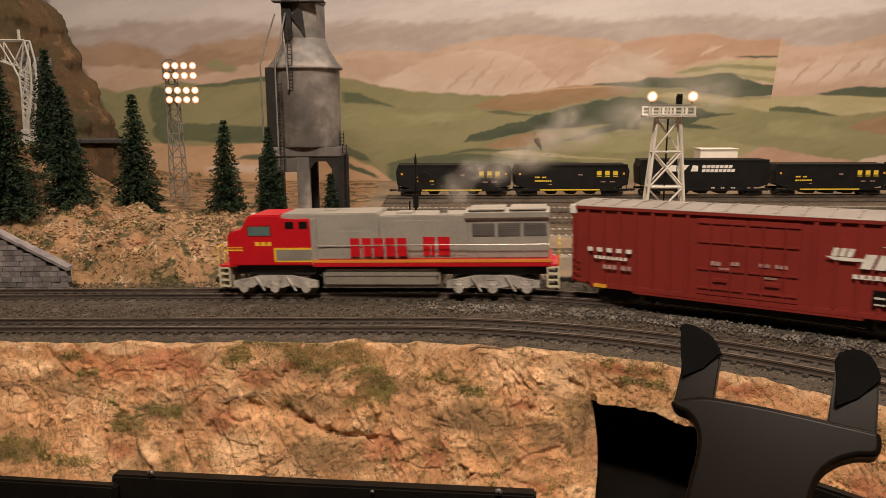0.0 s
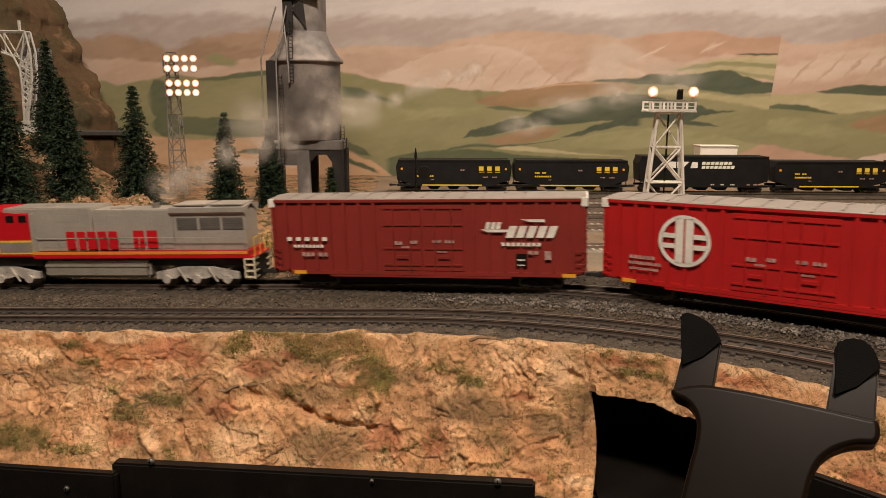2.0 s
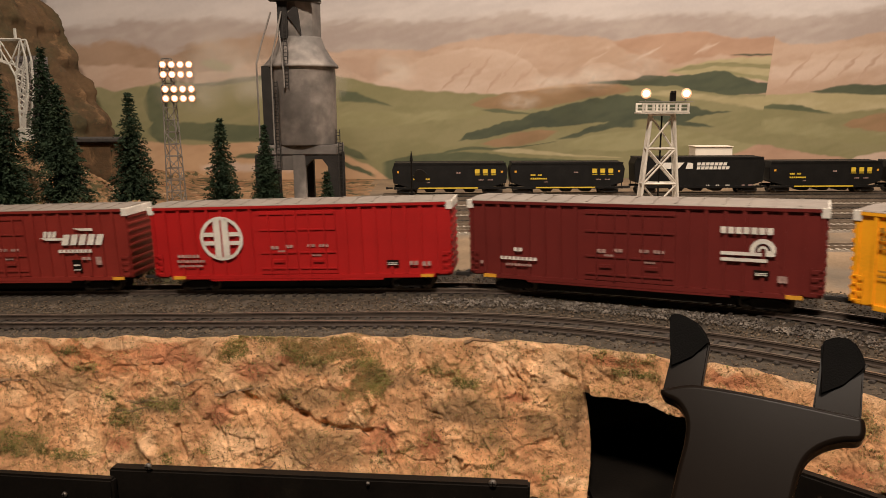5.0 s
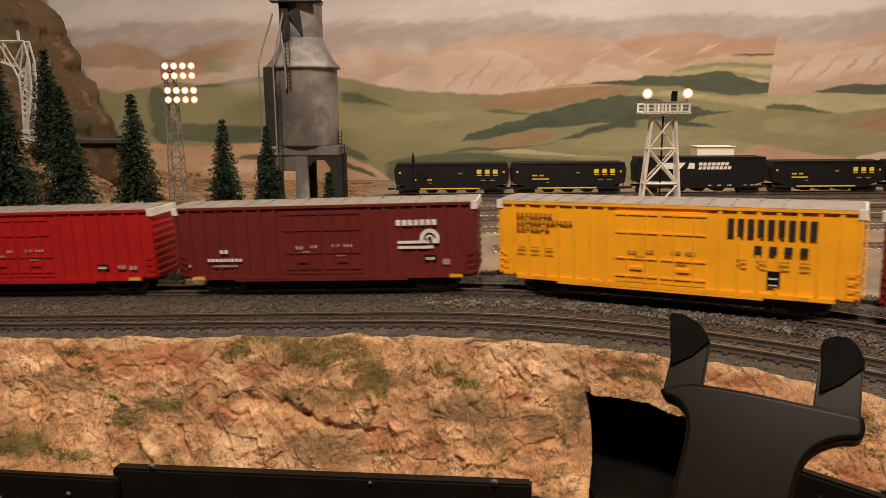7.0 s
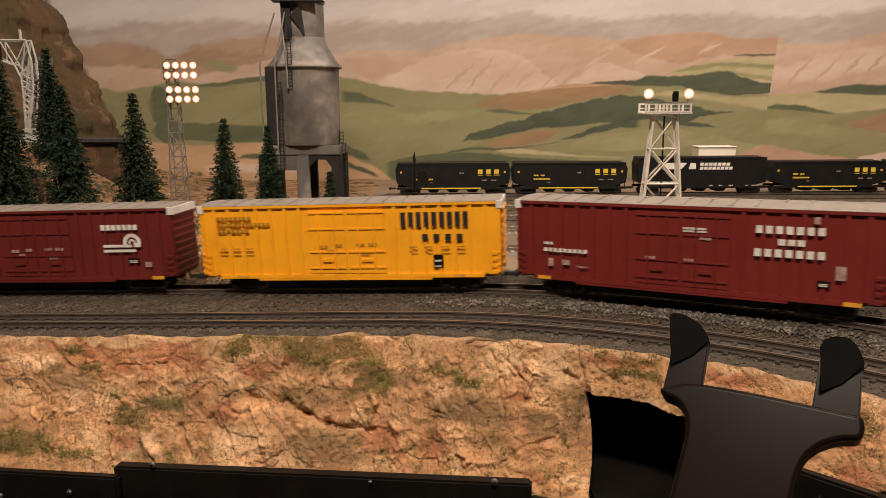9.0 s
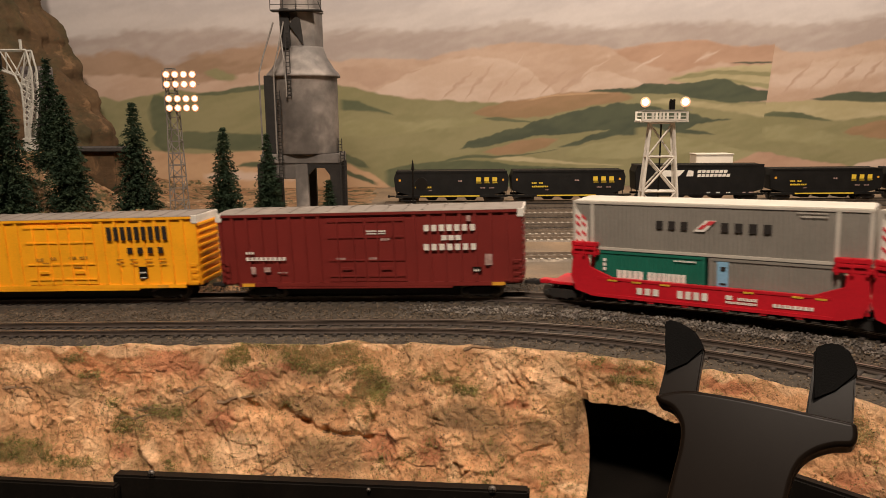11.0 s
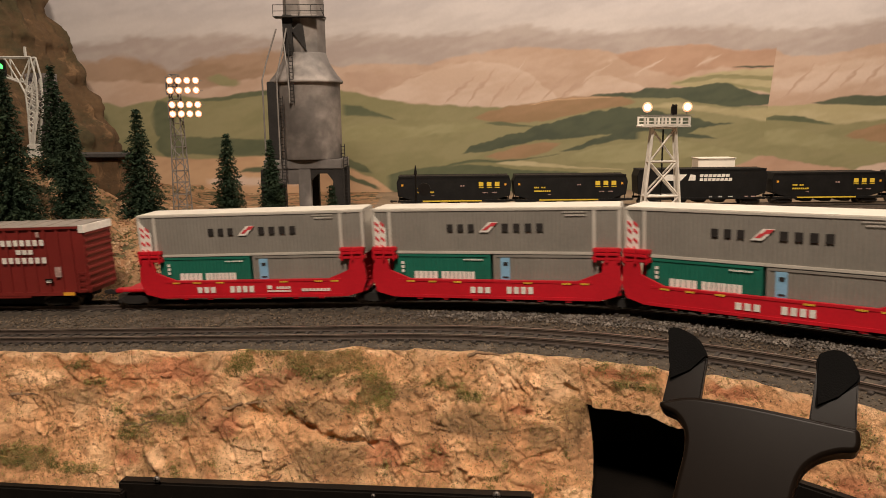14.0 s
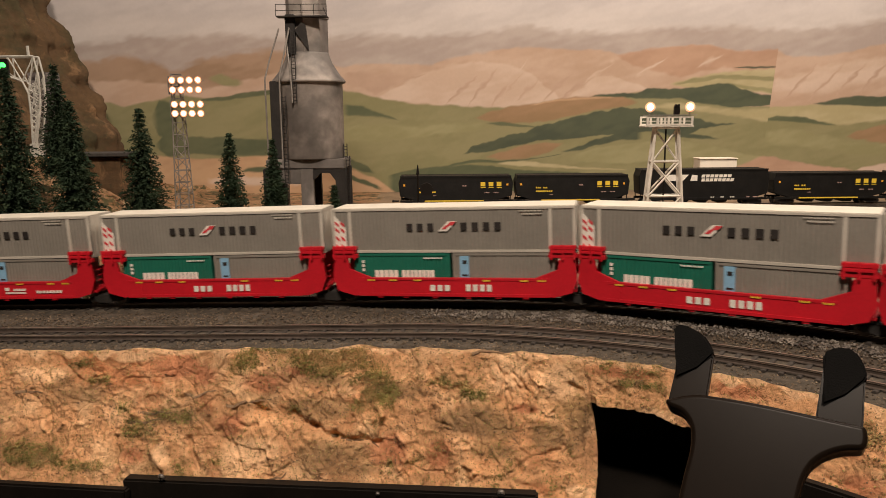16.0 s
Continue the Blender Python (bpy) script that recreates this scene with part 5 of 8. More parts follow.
def stacked_marks(car):
    word(car, "name_lettering", M_WHITE_MARK, 0.0420, 0.0795, 0.0495, 0.0540, 7, YF, "white railway name blocks, first line", 0, 0.34)
    word(car, "name_lettering", M_WHITE_MARK, 0.0540, 0.0690, 0.0430, 0.0465, 3, YF, "white railway name blocks, middle line")
    word(car, "name_lettering", M_WHITE_MARK, 0.0415, 0.0800, 0.0360, 0.0405, 7, YF, "white railway name blocks, last line", 0, 0.34)
    bars(car, M_WHITE_MARK, [(-0.0900, -0.0830, 0.0348, 0.0365), (-0.0900, -0.0590, 0.0300, 0.0325), (0.0010, 0.0150, 0.0496, 0.0508), (0.0010, 0.0150, 0.0480, 0.0490)], YF)
    bars(car, M_FAINT_MARK, [(-0.0870, -0.0820, 0.0200, 0.0255), (-0.0770, -0.0700, 0.0215, 0.0250), (-0.0670, -0.0590, 0.0205, 0.0215), (0.0110, 0.0180, 0.0435, 0.0450),
                             (0.0840, 0.0910, 0.0250, 0.0330), (-0.0220, -0.0150, 0.0300, 0.0315), (0.0020, 0.0080, 0.0300, 0.0315), (0.0720, 0.0760, 0.0560, 0.0600)], YF)
    black_plate(car, 0.0750, 0.0815, 0.0205, 0.0240)


rio = boxcar("brown_boxcar", "mineral-red double-door boxcar with white slanted lettering", (0.230, 0.026, 0.019), rio_marks, M_ROOF_GALV, True, (-0.0900, 0.0990))
cross = boxcar("red_boxcar", "bright red double-door boxcar with a ringed white cross", (0.43, 0.013, 0.013), cross_marks, M_ROOF_GALV, True, (-0.0915, 0.0920))
arc = boxcar("maroon_boxcar", "dark maroon double-door boxcar with a white arc emblem", (0.150, 0.019, 0.016), arc_marks, M_ROOF_GALV, True, (-0.0950, 0.0950))
yellow = boxcar("yellow_boxcar", "orange-yellow double-door boxcar with black lettering", (1.0, 0.44, 0.015), yellow_marks, M_ROOF_GALV, True, (-0.0800, 0.0800))
stacked = boxcar("oxide_boxcar", "oxide-red double-door boxcar with three lines of white lettering", (0.185, 0.021, 0.017), stacked_marks, M_ROOF_GALV, True, (-0.0900, 0.0930))



def shorten(ob, k):
    """A shorter car of the same pattern."""
    for c in ob.children_recursive:
        c.location.x *= k
        if c.data.users == 1:
            c.data.transform(Matrix.Diagonal((k, 1, 1, 1)))


shorten(yellow, 0.992)

M_WELL = mat("well_car_red", (0.52, 0.011, 0.022), 0.4, 0, 50, 0.10, 0.06)
M_BOX_GREY = mat("grey_container", (0.245, 0.225, 0.195), 0.5, 0.1, 50, 0.08, 0.06)
M_BOX_PALE = mat("container_frame", (0.50, 0.46, 0.40), 0.5, 0.05, 60, 0.08, 0.05)
M_BOX_ROOF = mat("container_roof", (0.62, 0.58, 0.50), 0.55, 0.05, 60, 0.08, 0.05)
M_BOX_GREEN = mat("green_container", (0.010, 0.135, 0.088), 0.5, 0, 50, 0.10, 0.06)
M_BLUE_MARK = mat("pale_blue_patch", (0.22, 0.42, 0.60), 0.6, 0, 90, 0.1, 0.0)
M_RED_MARK = mat("red_stripe", (0.62, 0.05, 0.06), 0.6, 0, 90, 0.1, 0.0)
CY = 0.0147


def corrugated(bm, x0, x1, z0, z1, y_half, n):
    """A container shell with folded sides."""
    w = (x1 - x0) / n
    deep, flush = y_half - 0.00045, y_half - 0.0002
    plan = []
    for i in range(n):
        a = x0 + w * i
        plan += [(a, deep), (a + w * 0.18, deep), (a + w * 0.30, flush), (a + w * 0.82, flush), (a + w * 0.94, deep)]
    plan.append((x1, deep))
    ring = [(x, -y) for x, y in plan] + [(x, y) for x, y in reversed(plan)]
    lo = [bm.verts.new((x, y, z0)) for x, y in ring]
    hi = [bm.verts.new((x, y, z1)) for x, y in ring]
    for i in range(len(ring)):
        bm.faces.new((lo[i], lo[(i + 1) % len(ring)], hi[(i + 1) % len(ring)], hi[i]))
    bm.faces.new(lo[::-1])
    bm.faces.new(hi)


def container(parent, x0, x1, z0, z1, material, label, long_box):
    bm = bmesh.new()
    corrugated(bm, x0, x1, z0, z1, CY, 64 if long_box else 26)
    c = part("container", bm, material, parent, label)
    fm = M_BOX_PALE if long_box else material
    for s in (-1, 1):
        ya, yb = sorted((s * (CY - 0.0012), s * (CY + 0.0003)))
        part("side_rail", boxes((x0, x1, ya, yb, z1 - 0.0016, z1 + 0.0001), (x0, x1, ya, yb, z0, z0 + 0.0020), bevel=0.0002), fm, c)
        posts = (x0, x1 - 0.0024) + ((x0 + 0.0120, x1 - 0.0185) if long_box else ())
        for x in posts:
            part("corner_post", boxes((x, x + 0.0024, ya, yb, z0 + 0.001, z1 - 0.001), bevel=0.0002), fm, c)
    part("container_roof", boxes((x0 + 0.0008, x1 - 0.0008, -CY + 0.0006, CY - 0.0006, z1, z1 + 0.0006), bevel=0.0002), M_BOX_ROOF if long_box else material, c, "pale container roof")
    if long_box:
        for x in (x0 - 0.0006, x1 + 0.0006):
            bm = bmesh.new()
            for y in (-0.009, -0.004, 0.004, 0.009):
                rod(bm, (x, y, z0 + 0.002), (x, y, z1 - 0.002), 0.0004, 6)
            box(bm, min(x, x * 0.997), max(x, x * 0.997), -CY + 0.001, CY - 0.001, z0, z1)
            part("door_end", bm, M_BOX_PALE, c, "pale ribbed door end with lock rods")
    return c


def well_car(first):
    car = thing("well_car", "red double-stack well car carrying grey and green containers", "well car", group="cars of the passing train")
    h = 0.0862
    zt = 0.0200
    for s in (-1, 1):
        ya, yb = sorted((s * (CW - 0.0022), s * (CW - 0.0004)))
        bm = boxes((-h + 0.018, h - 0.018, ya, yb, 0.0085, zt), bevel=0.0003)
        box(bm, -h + 0.018, h - 0.018, ya - 0.0004, yb + 0.0004, zt - 0.0012, zt + 0.0004)
        box(bm, -h + 0.018, h - 0.018, ya - 0.0005, yb + 0.0005, 0.0072, 0.0092)
        part("side_sill", bm, M_WELL, car)
        bm = boxes(*[(x - 0.0018, x + 0.0018, ya, yb, 0.0058, 0.0073) for x in (-0.052, -0.033, -0.012, 0.012, 0.033, 0.052)])
        part("sill_feet", bm, M_WELL, car)
    for e in (-1, 1):
        for s in (-1, 1):
            bm = bmesh.new()
            ya, yb = sorted((s * (CW - 0.0022), s * (CW - 0.0002)))
            out = [(e * (h - 0.0150), 0.0072), (e * (h - 0.0030), 0.0105), (e * (h + 0.0005), 0.0200), (e * (h - 0.0010), 0.0345), (e * (h - 0.0110), 0.0345),
                   (e * (h - 0.0125), 0.0265), (e * (h - 0.0290), zt), (e * (h - 0.0290), 0.0085)]
            prism(bm, out if e > 0 else out[::-1], ya, yb)
            part("end_frame", bm, M_WELL, car, "red gusseted end frame")
        a, b = sorted((e * (h + 0.0004), e * (h - 0.0185)))
        for z0, z1, o in ((0.0345, 0.0375, 0.0000), (0.0378, 0.0400, 0.0010), (0.0402, 0.0428, 0.0004)):
            for s in (-1, 1):
                ya, yb = sorted((s * (CY - 0.001), s * (CW + o)))
                part("stacking_bracket", boxes((a + o, b - o, ya, yb, z0, z1), bevel=0.0004), M_WELL, car, "red inter-box bracket")
        for x in (a + 0.002, (a + b) / 2, b - 0.002):
            part("bracket_rib", boxes((x - 0.0007, x + 0.0007, -CW - 0.0016, -CW, 0.0335, 0.0436), bevel=0.0003), M_WELL, car)
        bm = boxes((min(e * h, e * (h - 0.016)), max(e * h, e * (h - 0.016)), -CW + 0.003, CW - 0.003, 0.0105, 0.0125), bevel=0.0003)
        part("end_platform", bm, M_WELL, car)
        bm = bmesh.new()
        for s in (-1, 1):
            for z in (0.016, 0.020, 0.024, 0.028):
                rod(bm, (e * (h + 0.0012), s * 0.008, z), (e * (h + 0.0012), s * 0.0135, z), 0.0004, 5)
        part("ladder", bm, M_WELL, car)
    part("well_floor", boxes((-h + 0.02, h - 0.02, -CW + 0.002, CW - 0.002, 0.0068, 0.0078)), M_UNDER, car)
    green = container(car, -0.0715, -0.0010, 0.0100, 0.0372, M_BOX_GREEN, "green half-length lower container", False)
    word(green, "white_lettering", M_WHITE_MARK, -0.0560, -0.0385, 0.0200, 0.0255, 5, -CY - 0.0004, "white name blocks", 0, 0.15)
    word(green, "white_lettering", M_WHITE_MARK, -0.0360, -0.0120, 0.0200, 0.0255, 8, -CY - 0.0004, "white name blocks", 0, 0.15)
    bars(green, M_WHITE_MARK, [(-0.0655, -0.0625, 0.0245, 0.0265), (-0.0655, -0.0625, 0.0275, 0.0295), (-0.0655, -0.0625, 0.0305, 0.0325), (-0.0200, -0.0060, 0.0335, 0.0345)], -CY - 0.0004)
    grey = container(car, 0.0010, 0.0715, 0.0100, 0.0372, M_BOX_GREY, "plain grey half-length lower container", False)
    part("blue_patch", boxes((0.0060, 0.0125, -CY - 0.0006, -CY - 0.0003, 0.0200, 0.0355)), M_BLUE_MARK, grey, "pale blue company panel")
    part("panel_mark", boxes((0.0080, 0.0110, -CY - 0.0009, -CY - 0.0006, 0.0300, 0.0325), (0.0075, 0.0115, -CY - 0.0009, -CY - 0.0006, 0.0215, 0.0225)), M_BLACK_MARK, grey, "dark panel mark")
    top = container(car, -0.0862, 0.0862, 0.0378, 0.0692, M_BOX_GREY, "long grey upper container with pale frame", True)
    yc = -CY - 0.0004
    word(top, "name_lettering", M_BLACK_MARK, -0.0310, -0.0085, 0.0535, 0.0586, 3, yc, "spaced black name blocks", 0, 0.45)
    word(top, "name_lettering", M_BLACK_MARK, 0.0075, 0.0390, 0.0535, 0.0590, 4, yc, "spaced black name blocks", 0, 0.45)
    bm = bmesh.new()
    prism(bm, [(-0.0085, 0.0530), (-0.0020, 0.0530), (0.0050, 0.0600), (-0.0015, 0.0600)], yc - 0.0002, yc)
    part("emblem", bm, M_WHITE_MARK, top, "white slanted emblem")
    bm = bmesh.new()
    prism(bm, [(-0.0060, 0.0545), (-0.0030, 0.0545), (0.0000, 0.0572), (-0.0030, 0.0572)], yc - 0.0004, yc - 0.0002)
    prism(bm, [(-0.0020, 0.0572), (0.0020, 0.0572), (0.0045, 0.0597), (0.0005, 0.0597)], yc - 0.0004, yc - 0.0002)
    part("emblem_stripe", bm, M_RED_MARK, top, "red emblem stripes")
    bm = bmesh.new()
    prism(bm, [(-0.0845, 0.0400), (-0.0760, 0.0400), (-0.0760, 0.0560), (-0.0845, 0.0655)], yc - 0.0002, yc)
    part("stripe_panel", bm, M_WHITE_MARK, top, "white striped end panel")
    bm = bmesh.new()
    for z in (0.0425, 0.0485, 0.0545, 0.0590):
        for x in (-0.0840, -0.0800):
            if z + (x + 0.084) * -1 < 0.062:
                prism(bm, [(x, z), (x + 0.0030, z - 0.0025), (x + 0.0030, z - 0.0005), (x, z + 0.0020)], yc - 0.0005, yc - 0.0002)
    part("red_stripes", bm, M_RED_MARK, top, "slanted red hazard stripes")
    bars(top, M_BOX_PALE, [(0.0500, 0.0640, 0.0640, 0.0650), (0.0480, 0.0640, 0.0662, 0.0668)], yc)
    ys = -CW + 0.0001
    mid = 0.0 if first else 0.0270
    word(car, "sill_lettering", M_WHITE_MARK, mid - 0.0420, mid - 0.0265, 0.0112, 0.0155, 3, ys, "white name blocks on the red sill", 0, 0.32)
    word(car, "sill_lettering", M_WHITE_MARK, mid - 0.0165, mid + 0.0030, 0.0112, 0.0160, 4, ys, "white name blocks on the red sill", 0, 0.32)
    bars(car, M_YELLOW_MARK, [(x, x + 0.006, 0.0182, 0.0193) for x in (-0.061, -0.045, -0.027, 0.022, 0.048, 0.06)], ys, "reflector", "yellow reflector dash")
    if first:
        bars(car, M_WHITE_MARK, [(0.0120, 0.0170, 0.0135, 0.0160), (0.0190, 0.0300, 0.0135, 0.0152), (0.0120, 0.0300, 0.0112, 0.0126), (0.0380, 0.0600, 0.0115, 0.0135)], ys)
    if first:
        freight_truck(car, -0.0965)
        part("coupler_beam", boxes((-0.117, -0.086, -0.0035, 0.0035, 0.0085, 0.0115), (-0.104, -0.086, -CW + 0.004, CW - 0.004, 0.0115, 0.0135), bevel=0.0005), M_WELL, car)
        coupler(car, -0.1150, -1)
    freight_truck(car, 0.0908)
    return car


wells = [well_car(i == 0) for i in range(5)]


# ---- diesel locomotive ----
M_LOCO_RED = mat("loco_red", (0.52, 0.009, 0.016), 0.35, 0, 50, 0.08, 0.04)
M_LOCO_SILVER = mat("loco_silver", (0.42, 0.385, 0.335), 0.30, 0.25, 50, 0.10, 0.05)
M_LOCO_DARK = mat("loco_grille", (0.16, 0.145, 0.13), 0.5, 0.3, 50, 0.15, 0.1)
M_LOCO_YELLOW = mat("loco_yellow", (0.80, 0.50, 0.03), 0.45, 0, 50, 0.08, 0.03)
M_LOCO_ORANGE = mat("loco_orange_stripe", (0.75, 0.26, 0.04), 0.45, 0, 50, 0.08, 0.03)
M_TRUCK_SILVER = mat("silver_truck", (0.66, 0.61, 0.55), 0.25, 0.45, 120, 0.3, 0.1)
M_TANK = mat("grey_fuel_tank", (0.29, 0.26, 0.22), 0.38, 0.2, 60, 0.15, 0.05)
M_STEP = mat("cream_steps", (0.60, 0.53, 0.38), 0.55, 0, 90, 0.15, 0.05)
M_GLASS = mat("cab_glass", (0.10, 0.16, 0.15), 0.06, 0, 90, 0.1, 0.0, spec=1.0)


def locomotive():
    loco = thing("diesel_locomotive", "red and silver six-axle diesel locomotive with a wide cab", "locomotive", group="cars of the passing train")
    hw = 0.0112
    bm = bmesh.new()
    nose = [(-0.1150, 0.0225), (-0.1150, 0.0440), (-0.1125, 0.0472), (-0.1040, 0.0490), (-0.1015, 0.0500), (-0.1000, 0.0570), (-0.0960, 0.0592), (-0.0735, 0.0592), (-0.0735, 0.0560),
            (-0.0515, 0.0560), (-0.0515, 0.0225)]
    prism(bm, nose, -0.0162, 0.0162)
    bmesh.ops.bevel(bm, geom=bm.edges[:], offset=0.0009, segments=2, affect="EDGES", clamp_overlap=True)
    part("cab", bm, M_LOCO_RED, loco, "glossy red wide-nose cab")
    for s in (-1, 1):
        y = s * 0.0164
        ya, yb = sorted((y, s * 0.0158))
        w = part("cab_window", boxes((-0.0985, -0.0815, ya, yb, 0.0442, 0.0514), bevel=0.0003), M_GLASS, loco, "pale green cab side glass")
        part("window_frame", boxes((-0.0990, -0.0810, ya + 0.0002, yb - 0.0002, 0.0437, 0.0519)), M_BLACK, w)
        for x in (-0.0705, -0.0603):
            part("vent_window", boxes((x, x + 0.0068, ya, yb, 0.0490, 0.0545), bevel=0.0003), M_BLACK, loco, "small black square window")
        bm = boxes((-0.1152, -0.1035, ya, yb, 0.0335, 0.0346), (-0.1152, -0.1035, ya, yb, 0.0356, 0.0362))
        part("nose_stripe", bm, M_LOCO_YELLOW, loco, "yellow nose stripe")
        panel = part("silver_panel", boxes((-0.0785, -0.0514, ya, yb, 0.0262, 0.0345), bevel=0.0003), M_TANK, loco, "grey panel outlined in yellow")
        part("panel_border", boxes((-0.0800, -0.0514, ya + 0.0001, yb - 0.0001, 0.0250, 0.0358), bevel=0.0003), M_LOCO_YELLOW, panel)
        bars(loco, M_LOCO_YELLOW, [(-0.0935, -0.0800, 0.0372, 0.0400)], -0.0163, "cab_number", "yellow cab number bars") if s < 0 else None
    bm = boxes((-0.1013, -0.0999, -0.0125, 0.0125, 0.0508, 0.0560))
    part("windshield", bm, M_GLASS, loco, "dark cab windshield")
    part("headlight", boxes((-0.1012, -0.0995, -0.0025, 0.0025, 0.0568, 0.0588), bevel=0.0004), M_WHITE_MARK, loco)
    bm = boxes((-0.0735, -0.0029, -hw - 0.0035, hw + 0.0035, 0.0265, 0.0596), bevel=0.0008)
    part("front_hood", bm, M_LOCO_SILVER, loco, "silver front hood")
    bm = boxes((-0.0520, -0.0475, -hw - 0.0050, hw + 0.0050, 0.0225, 0.0560), bevel=0.0006)
    part("hood_band", bm, M_LOCO_SILVER, loco, "silver rear cab wall")
    part("middle_hood", boxes((-0.0035, 0.0600, -hw - 0.0008, hw + 0.0008, 0.0265, 0.0572), bevel=0.0007), M_LOCO_SILVER, loco, "silver engine hood")
    part("rear_hood", boxes((0.0590, 0.1145, -hw - 0.0008, hw + 0.0008, 0.0265, 0.0560), bevel=0.0007), M_LOCO_SILVER, loco, "silver radiator hood")
    for s in (-1, 1):
        bm = bmesh.new()
        q = [(0.0575, s * (hw + 0.0005), 0.0525), (0.0575, s * 0.0142, 0.0550), (0.0575, s * 0.0142, 0.0585), (0.0575, 0, 0.0600)]
        a = [bm.verts.new(p) for p in q]
        b = [bm.verts.new((0.1150, p[1], p[2])) for p in q]
        for i in range(3):
            bm.faces.new((a[i], a[i + 1], b[i + 1], b[i]))
        bm.faces.new((a[3], a[0], b[0], b[3]))
        bm.faces.new(a)
        bm.faces.new(b[::-1])
        part("radiator_wing", bm, M_LOCO_SILVER, loco, "overhanging silver radiator")
    for s in (-1, 1):
        y = s * (hw + 0.0012)
        ya, yb = sorted((y, s * hw))
        for i in range(8):
            x = 0.0000 + i * 0.0074
            part("hood_door", boxes((x, x + 0.0066, ya, yb, 0.0285, 0.0535), bevel=0.0002), M_LOCO_SILVER, loco)
        for i in range(3):
            bm = bmesh.new()
            x = 0.0625 + i * 0.0175
            box(bm, x, x + 0.0155, ya, yb, 0.0420, 0.0510, bevel=0.0002)
            for k in range(6):
                box(bm, x + 0.0006, x + 0.0150, ya - 0.0002, yb + 0.0002, 0.0428 + k * 0.0013, 0.0434 + k * 0.0013)
            part("radiator_grille", bm, M_LOCO_DARK, loco, "slatted radiator grille")
        yf = s * (hw + 0.0037)
        ya2, yb2 = sorted((yf, s * (hw + 0.003)))
        for r in ((-0.0300, -0.0120, ya2, yb2, 0.0490, 0.0545), (-0.0440, -0.0340, ya2, yb2, 0.0300, 0.0520), (-0.0330, -0.0060, ya2, yb2, 0.0300, 0.0470)):
            part("side_panel", boxes(r, bevel=0.0003), M_LOCO_SILVER, loco)
    # walkway with its stripes
    part("walkway", boxes((-0.0515, 0.1165, -0.0165, 0.0165, 0.0215, 0.0268), bevel=0.0004), M_LOCO_RED, loco, "red walkway sill")
    for s in (-1, 1):
        ya, yb = sorted((s * 0.0167, s * 0.0162))
        part("sill_stripe", boxes((-0.0515, 0.1165, ya, yb, 0.0248, 0.0268)), M_LOCO_ORANGE, loco, "orange sill stripe")
    # the name on the hood
    word(loco, "name_lettering", M_LOCO_RED, -0.0235, 0.0185, 0.0270, 0.0400, 5, -hw - 0.0042, "red condensed railway name blocks", 0, 0.18).matrix_basis = Matrix.Translation((0.0, -0.0003, 0.0020))
    word(loco, "name_lettering", M_LOCO_RED, 0.0280, 0.0490, 0.0290, 0.0420, 2, -hw - 0.0016, "red condensed railway name blocks", 0, 0.2)
    bm = bmesh.new()
    rod(bm, (0.0413, 0, 0.0570), (0.0413, 0, 0.0605), 0.0028, 14)
    part("exhaust_stack", bm, M_LOCO_DARK, loco, "round exhaust stack")
    for r in ((-0.0450, -0.0360, -0.004, 0.004, 0.0594, 0.0608), (0.0080, 0.0200, -0.006, 0.006, 0.0570, 0.0584), (0.0600, 0.0850, -0.012, 0.012, 0.0596, 0.0606), (0.0880, 0.1130, -0.012, 0.012, 0.0596, 0.0606)):
        part("roof_hatch", boxes(r, bevel=0.0003), M_LOCO_SILVER, loco)
    # handrails
    for s in (-1, 1):
        bm = bmesh.new()
        y = s * 0.0160
        rod(bm, (-0.0480, y, 0.0370), (0.1150, y, 0.0370), 0.00032, 6)
        for i in range(10):
            x = -0.0300 + i * 0.0160
            rod(bm, (x, y, 0.0262), (x, y, 0.0372), 0.0003, 6)
        part("handrail", bm, M_LOCO_SILVER, loco, "thin silver handrail")
    # tank, trucks, ends
    bm = boxes((-0.0455, 0.0395, -0.0150, 0.0150, 0.0065, 0.0195), bevel=0.0022)
    box(bm, -0.0440, 0.0380, -0.0155, 0.0155, 0.0150, 0.0162)
    part("fuel_tank", bm, M_TANK, loco, "grey fuel tank")
    part("frame", boxes((-0.1120, 0.1140, -0.0110, 0.0110, 0.0150, 0.0218), bevel=0.0003), M_UNDER, loco)
    for x in (-0.0813, 0.0760):
        bm = bmesh.new()
        for s in (-1, 1):
            ya, yb = sorted((s * 0.0125, s * 0.0150))
            prism(bm, [(x - 0.0320, 0.0110), (x - 0.0320, 0.0062), (x - 0.0170, 0.0062), (x - 0.0140, 0.0085), (x - 0.0060, 0.0062), (x + 0.0060, 0.0062), (x + 0.0140, 0.0085),
                       (x + 0.0170, 0.0062), (x + 0.0320, 0.0062), (x + 0.0320, 0.0110), (x + 0.0120, 0.0150), (x - 0.0120, 0.0150)], ya, yb)
            for d in (-0.0235, 0.0, 0.0235):
                rod(bm, (x + d, s * 0.0140, 0.0060), (x + d, s * 0.0168, 0.0060), 0.0032, 12)
                box(bm, x + d - 0.0045, x + d + 0.0045, ya - 0.0006, yb + 0.0006, 0.0080, 0.0118, bevel=0.0006)
            for d in (-0.0118, 0.0118):
                rod(bm, (x + d - 0.003, s * 0.0158, 0.0145), (x + d + 0.004, s * 0.0158, 0.0040), 0.0008, 6)
        tr = part("truck", bm, M_TRUCK_SILVER, loco, "silver three-axle truck frame")
        wheels(tr, x, 0.00835, 0.0056, 0.0235, 3, M_WHEEL)
